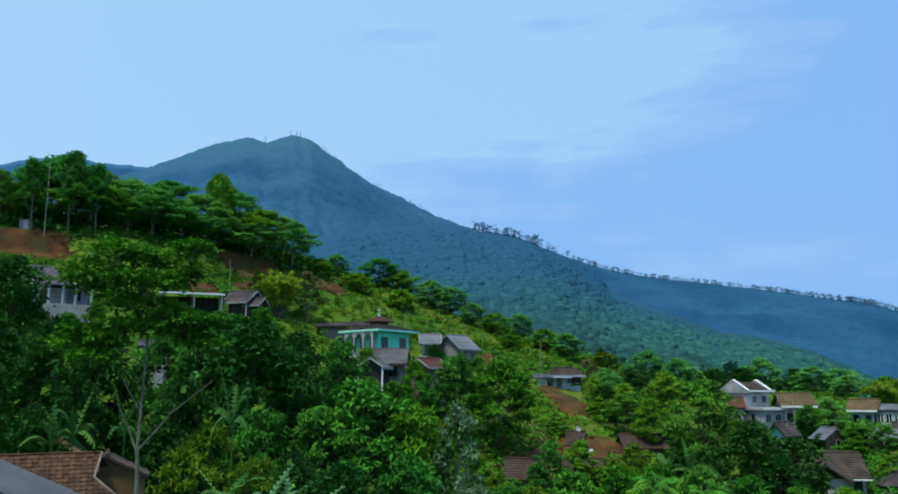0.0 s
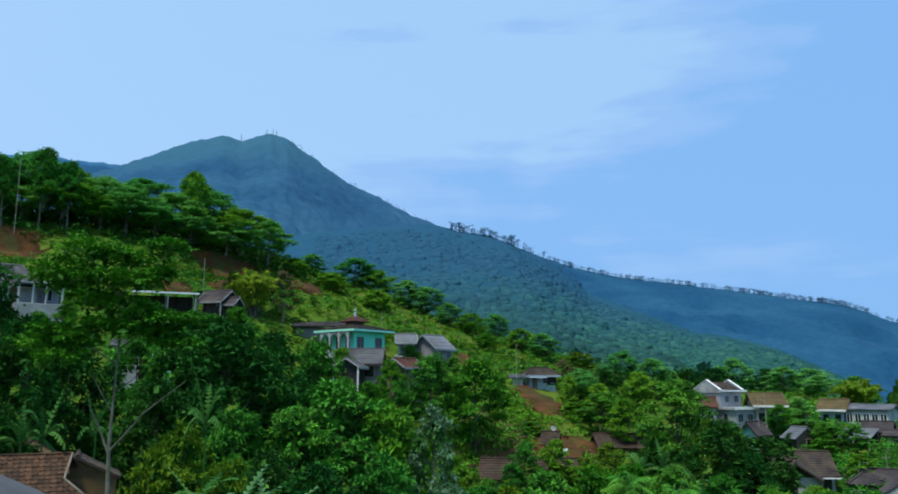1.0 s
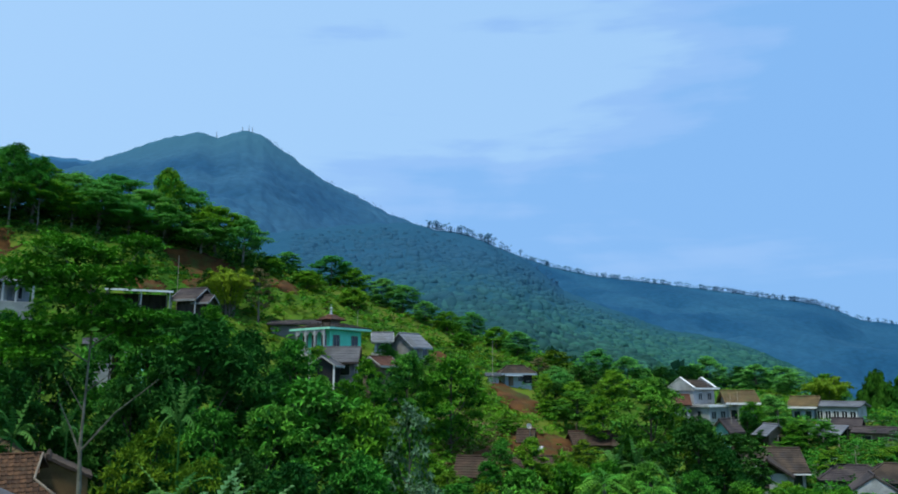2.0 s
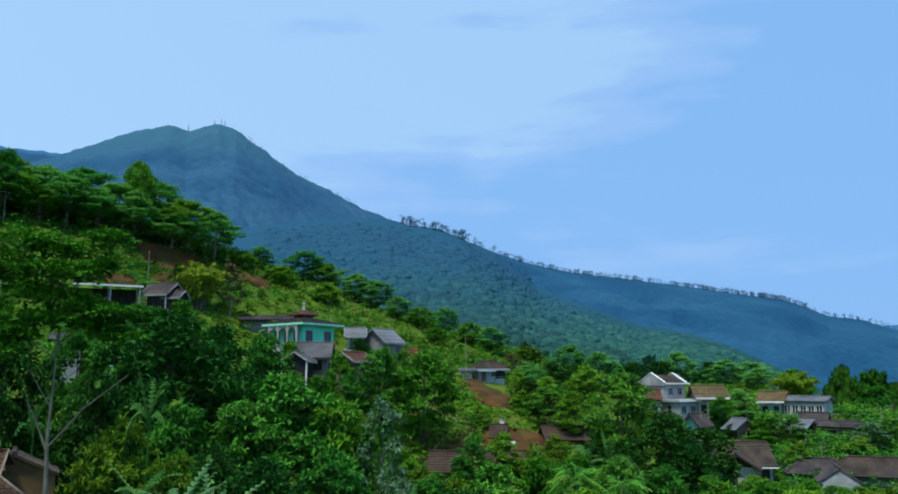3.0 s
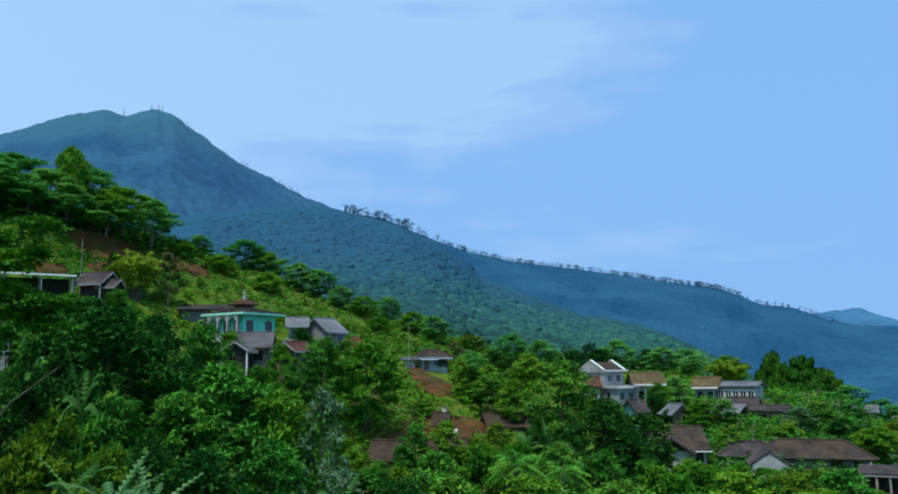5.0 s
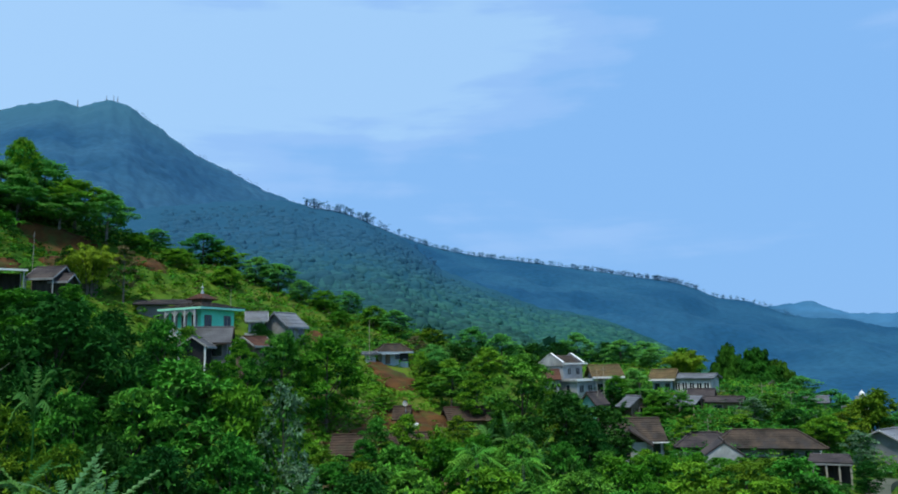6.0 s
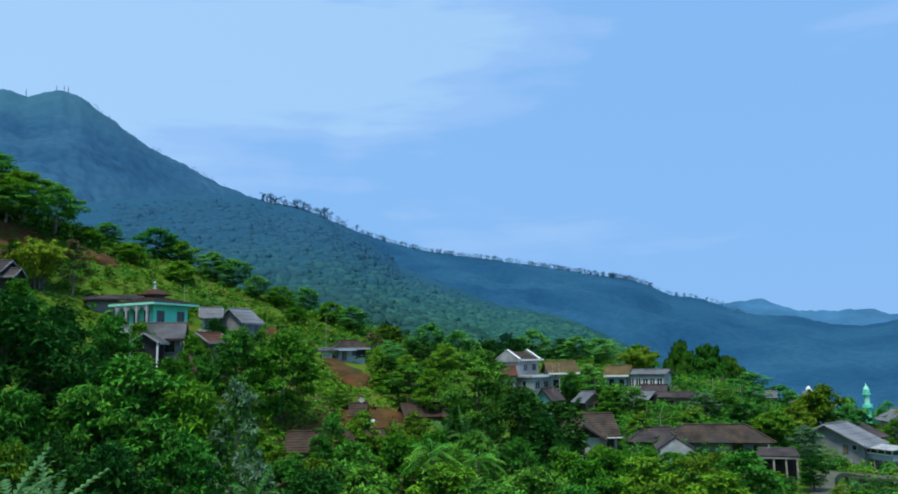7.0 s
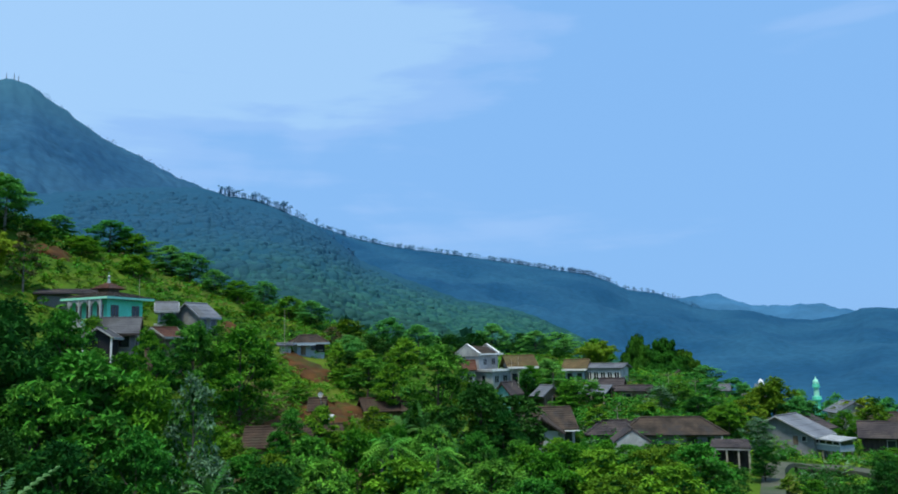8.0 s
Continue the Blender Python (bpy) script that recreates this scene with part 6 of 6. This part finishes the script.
undergrowth(700, -32, 24, 50, 128, 0.5, 1.3, LEAF_LIGHT, 301, "light green weeds and shrubs over the slope", 40, 0.38)
undergrowth(600, -32, 30, 50, 130, 0.6, 1.5, LEAF, 302, "green shrubs over the slope", 38, 0.42)
undergrowth(700, -32, 30, 60, 130, 0.5, 1.2, LEAF_YELLOW, 303, "yellowish grass and shrubs on the slope", 55, 0.3, 0.4)
undergrowth(320, -32, 36, 45, 125, 0.8, 2.0, LEAF_DARK, 304, "dark bushes on the slope", 75, 0.36, 0.3)
undergrowth(900, 22, 52, 52, 125, 0.4, 1.1, LEAF_LIGHT, 305, "light green garden plants between the houses", 50, 0.28)
undergrowth(700, 20, 52, 56, 130, 0.5, 1.3, LEAF, 306, "green shrubs between the houses", 60, 0.3)
undergrowth(600, -32, 52, 26, 56, 0.8, 2.0, LEAF, 307, "thick valley shrubs", 50, 0.34)
undergrowth(520, -32, 52, 26, 56, 0.7, 1.8, LEAF_LIGHT, 308, "light green valley shrubs", 50, 0.32)
# dark leaf colour here paints the band of shade below the grove's crowns
undergrowth(420, -34, -8, 105, 128, 1.0, 2.2, LEAF_DARK, 310, "shrubs under the hilltop grove, dark for its shade", 45, 0.6)
undergrowth(420, -18, 10, 84, 126, 0.4, 1.0, LEAF_LIGHT, 312, "light green bushes across the open hillside", 40, 0.42)
undergrowth(420, -18, 10, 84, 124, 0.3, 0.8, LEAF_YELLOW, 313, "yellowish weeds across the open hillside", 36, 0.42)
undergrowth(160, -14, 18, 84, 128, 0.7, 1.7, LEAF, 311, "green bushes across the open hillside", 50, 0.48)
undergrowth(70, -14, 12, 88, 120, 0.4, 0.9, LEAF_DRY, 317, "dry brown weeds across the open hillside", 40, 0.32)
undergrowth(1000, 35, 51, 48, 68, 0.3, 0.68, LEAF_BAMBOO, 318, "low green weeds beside the road", 34, 0.26)
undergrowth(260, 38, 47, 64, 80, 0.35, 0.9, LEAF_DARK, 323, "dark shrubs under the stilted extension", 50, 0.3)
undergrowth(700, 35, 51, 48, 68, 0.3, 0.69, LEAF_DARK, 319, "low dark plants beside the road", 34, 0.26)
undergrowth(330, -1, 11, 67, 90, 0.8, 1.7, LEAF_LIGHT, 320, "bright climbing plants over the steep slope", 60, 0.36)
undergrowth(260, 0, 17, 62, 80, 0.7, 1.5, LEAF, 321, "green shrubs round the sheds in the hollow", 60, 0.36)
undergrowth(240, 17, 50, 78, 96, 0.5, 1.3, LEAF, 322, "garden shrubs close to the house walls", 60, 0.34)
undergrowth(330, 2, 13, 58, 82, 0.5, 1.2, LEAF_DRY, 314, "dry brownish shrubs round the old sheds", 60, 0.28)
undergrowth(220, 36, 51, 40, 54, 0.7, 1.7, LEAF_DARK, 315, "dark shrubs below the road", 65, 0.34)
undergrowth(420, 25, 37, 72, 104, 0.5, 1.4, LEAF, 316, "green garden shrubs round the upper houses", 50, 0.34)
# added dark leaves shade the bright grass gaps between the valley trees
undergrowth(330, -32, -6, 36, 68, 0.9, 2.0, LEAF_DARK, 324, "shrubs under the valley trees, dark in place of shade", 60, 0.38)
undergrowth(350, -32, 30, 28, 52, 0.6, 1.5, LEAF_YELLOW, 309, "yellowish valley shrubs", 60, 0.3)


undergrowth(360, -34, -10, 84, 106, 0.5, 1.3, LEAF, 325, "green shrubs below the hilltop grove", 50, 0.34)
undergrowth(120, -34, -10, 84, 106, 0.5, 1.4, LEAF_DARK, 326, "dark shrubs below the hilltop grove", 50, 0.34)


undergrowth(500, 20, 50, 58, 100, 0.4, 1.1, LEAF_DARK, 327, "dark garden shrubs close to the houses", 50, 0.32)
undergrowth(260, 20, 50, 58, 100, 0.4, 0.9, LEAF_PALE, 328, "pale garden plants close to the houses", 40, 0.3)


# hilltop tank and aerial, garden fence, satellite dishes
tank = root("water_tank", pose(-51.3, 94.2, gz(-51.3, 94.2)), "small grey water tank box on the hilltop", "water tank")
part("body", boxed(-0.6, 0.6, -0.5, 0.5, -0.5, 0.95, bevel=0.05), BLUE_GREY, tank)
part("lid", boxed(-0.65, 0.65, -0.55, 0.55, 0.954, 1.05, bevel=0.02), CONCRETE, tank)
pole(-48.6, 93.4, 27.0, "pale thin aerial pole on the hilltop", 0, 0.04)


def fence(x0, y0, x1, y1, n, h, label):
    t = root("fence", pose(x0, y0, 0), label, "fence")
    for i in range(n + 1):
        x, y = (x1 - x0) * i / n, (y1 - y0) * i / n
        part("post", boxed(x - 0.035, x + 0.035, y - 0.035, y + 0.035, gz(x0 + x, y0 + y) - 0.4, gz(x0 + x, y0 + y) + h), WOOD_PALE, t)
    for k in (0.45, 0.85):
        pts = [((x1 - x0) * i / n, (y1 - y0) * i / n, gz(x0 + (x1 - x0) * i / n, y0 + (y1 - y0) * i / n) + h * k) for i in range(n + 1)]
        part("rail", tube(bmesh.new(), pts, [0.03] * (n + 1), 5), WOOD, t)
    return t


fence(35.4, 69.7, 44.5, 66.8, 9, 0.75, "low bamboo fence along the garden terrace")


def dish(x, y, z, turn):
    t = root("satellite_dish", pose(x, y, z, 0, 0, turn), "small white satellite dish on a roof", "satellite dish")
    part("mount", tube(bmesh.new(), [(0, 0, -0.5), (0, 0, 0.35)], [0.03, 0.03], 6), METAL, t)
    bm = bmesh.new()
    rings = []
    for r, d in ((0.03, 0.0), (0.14, 0.02), (0.26, 0.07)):
        rings.append([bm.verts.new((math.cos(a) * r, -d - 0.08, 0.35 + math.sin(a) * r)) for a in (2 * math.pi * i / 12 for i in range(12))])
    for a, b in zip(rings, rings[1:]):
        for i in range(12):
            bm.faces.new((a[i], a[(i + 1) % 12], b[(i + 1) % 12], b[i]))
    bm.faces.new(rings[0])
    bmesh.ops.solidify(bm, geom=bm.faces[:], thickness=0.02)
    part("reflector", bm, PLASTIC, t)
    part("arm", tube(bmesh.new(), [(0, -0.1, 0.1), (0, -0.5, 0.42)], [0.015, 0.015], 5), METAL, t)


dish(12.2, 76.2, -4.2, -30)


# ---- foreground: the slender tree by the terrace ----
def slender_tree():
    g = np.random.default_rng(9)
    z0 = gz(-10.6, 28.0)
    t = root("slender_tree", pose(-10.65, 28.0, z0), "slender pale-trunked tree with flat layered foliage", "tree")
    up = -z0
    bm = bmesh.new()
    tube(bm, [(0.05, 0, -0.6), (0.02, 0, up - 3.4), (-0.05, 0, up - 2.0), (0.0, 0, up - 0.3), (0.05, 0, up + 1.8), (-0.1, 0, up + 3.6), (0.0, 0, up + 4.8)],
         [0.10, 0.08, 0.058, 0.04, 0.034, 0.026, 0.012], 9)
    limbs = [((-0.03, 0, up - 2.15), (1.1, -0.2, up - 0.9), (2.5, -0.3, up + 0.2), 0.075), ((-0.03, 0, up - 2.3), (-0.5, 0.1, up - 1.3), (-0.9, 0.2, up - 0.6), 0.07),
             ((0, 0, up - 0.9), (-0.4, -0.1, up - 0.2), (-0.8, 0, up + 0.4), 0.04), ((0, 0, up - 0.2), (0.5, 0.1, up + 0.2), (0.9, 0, up + 0.5), 0.035),
             ((0.0, 0, up + 0.8), (-1.1, 0.2, up + 1.4), (-2.4, 0.2, up + 1.9), 0.05), ((0.05, 0, up + 1.3), (1.0, -0.2, up + 1.9), (1.9, 0, up + 2.3), 0.05),
             ((0.05, 0, up + 2.0), (-0.9, 0, up + 3.0), (-2.0, 0.1, up + 3.9), 0.045), ((0, 0, up + 2.6), (0.8, 0.1, up + 3.7), (1.7, 0, up + 5.0), 0.04),
             ((0, 0, up + 3.0), (-0.6, -0.4, up + 3.9), (-1.1, -0.6, up + 4.7), 0.035), ((0, 0, up + 3.2), (0.4, 0.6, up + 4.0), (0.7, 0.9, up + 4.6), 0.035)]
    for a, b, c, r in limbs:
        tube(bm, [a, b, c], [r * 0.6, r * 0.45, r * 0.22], 6)
    part("trunk", bm, BARK, t)
    vs, core = [], []
    spots = [(-1.9, 0, 4.1, 1.0), (-1.1, -0.5, 4.7, 1.0), (-0.3, 0.2, 4.5, 1.0), (0.5, 0.5, 4.5, 0.9), (1.5, 0, 4.9, 0.75), (-2.4, 0.1, 3.7, 0.9), (-1.5, 0.6, 3.6, 1.0), (-0.4, -0.6, 3.7, 1.0),
             (0.6, -0.2, 3.6, 0.9), (-0.9, 0.3, 3.0, 0.9), (0.2, 0.1, 2.8, 0.9), (1.2, 0.2, 3.9, 0.7), (0.9, 0.0, 2.5, 0.8), (1.8, 0, 2.3, 0.8), (-2.2, 0.2, 1.9, 0.9), (-1.4, 0, 1.6, 0.8),
             (-2.9, 0.3, 1.5, 0.8), (0.3, -0.3, 2.0, 0.8), (1.3, 0.3, 1.9, 0.7), (-0.7, 0.2, 2.2, 0.8), (-1.9, -0.3, 1.0, 0.8), (2.1, 0.1, 1.5, 0.6)]
    for x, y, z, r in spots:
        p, o = puff(g, (x, y, up + z), r * 1.05, 620, 0.36, 13)
        vs.append(leaves(g, p, o, 0.21, 0.42, 0.25))
        # dark leaves beneath each spray give its underside a painted shade
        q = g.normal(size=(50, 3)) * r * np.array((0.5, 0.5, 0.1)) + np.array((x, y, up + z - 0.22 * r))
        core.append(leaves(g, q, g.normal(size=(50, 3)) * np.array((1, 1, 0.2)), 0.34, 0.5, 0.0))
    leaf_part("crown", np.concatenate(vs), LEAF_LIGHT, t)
    leaf_part("inner_foliage", np.concatenate(core), LEAF_DARK, t, "dark inner leaves standing in for crown shade")


slender_tree()


# ---- foreground roofs ----
def tiled_house():
    """Near clay-tiled house; every tile of the slope that faces the terrace is a piece of its own."""
    z = -7.4
    t = root("house", pose(-15.5, 31.5, z, 0, 0, 26), "house with an old clay tiled hipped roof", "house")
    r, drop, run = -2.62 - z, 2.0, 2.9
    e = r - drop
    x0, x1, x2 = -1.95, 1.95, 3.1
    part("wall", boxed(x0 + 0.2, x2 - 0.4, -run + 0.4, run - 0.4, -1.5, e + 0.2), WOOD_PALE, t)
    part("roof_slope", plate([(x2, run, e), (x0, run, e), (x0, 0, r), (x1, 0, r)], 0.06, 12), TILE, t)
    km, xm = 0.42, x1 - 0.28
    ym, zm = -run * km, r - drop * km
    front = part("roof_slope", plate([(x0, -run, e), (x2, -run, e), (xm, ym, zm), (x0, ym, zm)], 0.06, 4, 0.006), WOOD, t)
    part("roof_slope", plate([(x0, ym, zm), (xm, ym, zm), (x1, 0, r), (x0, 0, r)], 0.06, 3, 0.006), WOOD, t)
    bm = bmesh.new()
    tri = [(ym + 0.06, zm - 0.05), (-ym - 0.06, zm - 0.05), (0, r - 0.08)]
    lo, hi = ([bm.verts.new((xx, p, q)) for p, q in tri] for xx in (xm - 0.12, xm - 0.04))
    bm.faces.new(lo)
    bm.faces.new(hi[::-1])
    for i in range(3):
        bm.faces.new((lo[i], hi[i], hi[(i + 1) % 3], lo[(i + 1) % 3]))
    part("gablet", bm, WOOD, t, "brown boarded gablet under the ridge")
    part("hip_slope", plate([(x2, -run, e), (x2, run, e), (xm, -ym, zm), (xm, ym, zm)], 0.06, 14, 0.02), TILE, t, "plain brown hip end")
    cols, rows_ = 24, 15
    tw, tl = (x2 - x0) / cols, math.hypot(run, drop) / rows_
    ang = math.degrees(math.atan2(drop, run))
    bm = bmesh.new()
    sec = [(-tw * 0.5, 0.012), (-tw * 0.22, 0.0), (tw * 0.12, 0.004), (tw * 0.36, 0.035), (tw * 0.52, 0.018)]
    lo = [bm.verts.new((x, -tl * 0.58, q + 0.03)) for x, q in sec]
    hi = [bm.verts.new((x, tl * 0.58, q)) for x, q in sec]
    lo2 = [bm.verts.new((x, -tl * 0.58, q + 0.008)) for x, q in sec]
    for i in range(4):
        bm.faces.new((lo[i], lo[i + 1], hi[i + 1], hi[i]))
        bm.faces.new((lo2[i], lo2[i + 1], lo[i + 1], lo[i]))
    first = part("tile", bm, TILE, front)
    g = np.random.default_rng(8)
    made = 0
    for j in range(rows_ - 1, -1, -1):
        s = (j + 0.5) / rows_
        for i in range(cols):
            x = x0 + tw * (i + 0.5)
            if x > (x2 + (xm - x2) * s / (1 - km) if s < 1 - km else xm + (x1 - xm) * (s - 1 + km) / km) or made >= 300:
                continue
            ob = first if made == 0 else new("tile", first.data)
            made += 1
            ob.parent = front
            ob.matrix_basis = pose(x, -run * (1 - s), e + drop * s + 0.03 + g.uniform(0, 0.016), ang + g.uniform(-2, 2), g.uniform(-2, 2), g.uniform(-2, 2))
    for p, q in (((x0, 0, r + 0.08), (x1, 0, r + 0.08)), ((x1, 0, r + 0.08), (xm, ym, zm + 0.08)), ((xm, ym, zm + 0.08), (x2, -run, e + 0.08)), ((x0, 0, r + 0.08), (x0, -run, e + 0.08))):
        part("ridge_cap", tube(bmesh.new(), [p, q], [0.045, 0.045], 8), TILE_TOP if q[1] else TILE, t, "pale weathered ridge tiles")
    for u in (-0.9, 1.2):
        w = add_window(t, "f", u, 1.3, 0.8, 1.0, 2, run - 0.4, WOOD)
    return t


tiled_house()
house("house behind with an ochre tiled gable", -17.6, 37.0, 20, 3.0, 3.4, -7.4, -3.5, -2.45, WOOD_PALE, ROOF_MOSS, ridge="y", over=0.3, end=0.3, tile=0.22)

OCHRE = surface("ochre_render", (0.120, 0.078, 0.036), (0.200, 0.125, 0.058), 0.9, 0.9, wear=(0.06, 0.045, 0.028))
house("ochre gable end beside the tiled roof", -14.3, 34.2, 22, 3.0, 2.4, -7.2, -3.62, -2.86, OCHRE, ROOF_BROWN, ridge="y", over=0.15, end=0.15)

near = root("house", pose(-9.63, 17.53, -6.0, 0, 0, 26.2), "near house with a plain grey sheet roof", "house")
part("wall", boxed(-2.4, 2.0, -4.6, -0.5, -1.0, 2.8), GREY_WALL, near)
part("roof_slope", plate([(3.4, -5.0, 2.78), (3.4, 0, 2.78), (-2.6, 0, 5.76), (-2.6, -5.0, 5.76)], 0.05, 6, 0.012), ROOF_GREY, near)

# banana plants and palms among the valley shrubs
plant(banana_c, -7.6, 28.0, 0.9, 0, 0.85)
plant(palm_b, -6.2, 27.3, 0.85, 57, 0.98)
plant(palm_b, -5.5, 29.5, 0.85, 114, 1.02)
plant(banana_c, -15.1, 32.7, 0.55, 228, 1.11)
plant(banana_c, -15.8, 32.4, 0.5, 285, 1.02)
plant(banana_c, -14.1, 35.3, 0.5, 342, 1.32)
plant(banana_c, -9.8, 36.7, 0.6, 399, 1.66)
plant(banana_c, 13.4, 50.3, 0.8, 456, 1.05)
plant(banana_c, 15.9, 47.5, 0.8, 513, 0.97)
plant(banana_c, 1.0, 30.0, 0.7, 570, 0.72)
plant(banana_c, 14.7, 50.0, 0.7, 627, 1.09)
plant(palm_b, -6.6, 30.3, 0.7, 684, 1.06)

retire(*broad_far, *dark_far, *albizia_far, *light_far, *yellow_far, palm_b, *broad, *dark, *albizia, *light, *yellow, *pale, *dry, bamboo_green, bamboo_gold, banana_c, palm_a)

# ---- from plan units to metres ----
for ob in scene.objects:
    if ob.parent is None and ob is not cam and ob is not sun_ob:
        ob.matrix_basis = Matrix.Scale(PLAN, 4) @ ob.matrix_basis
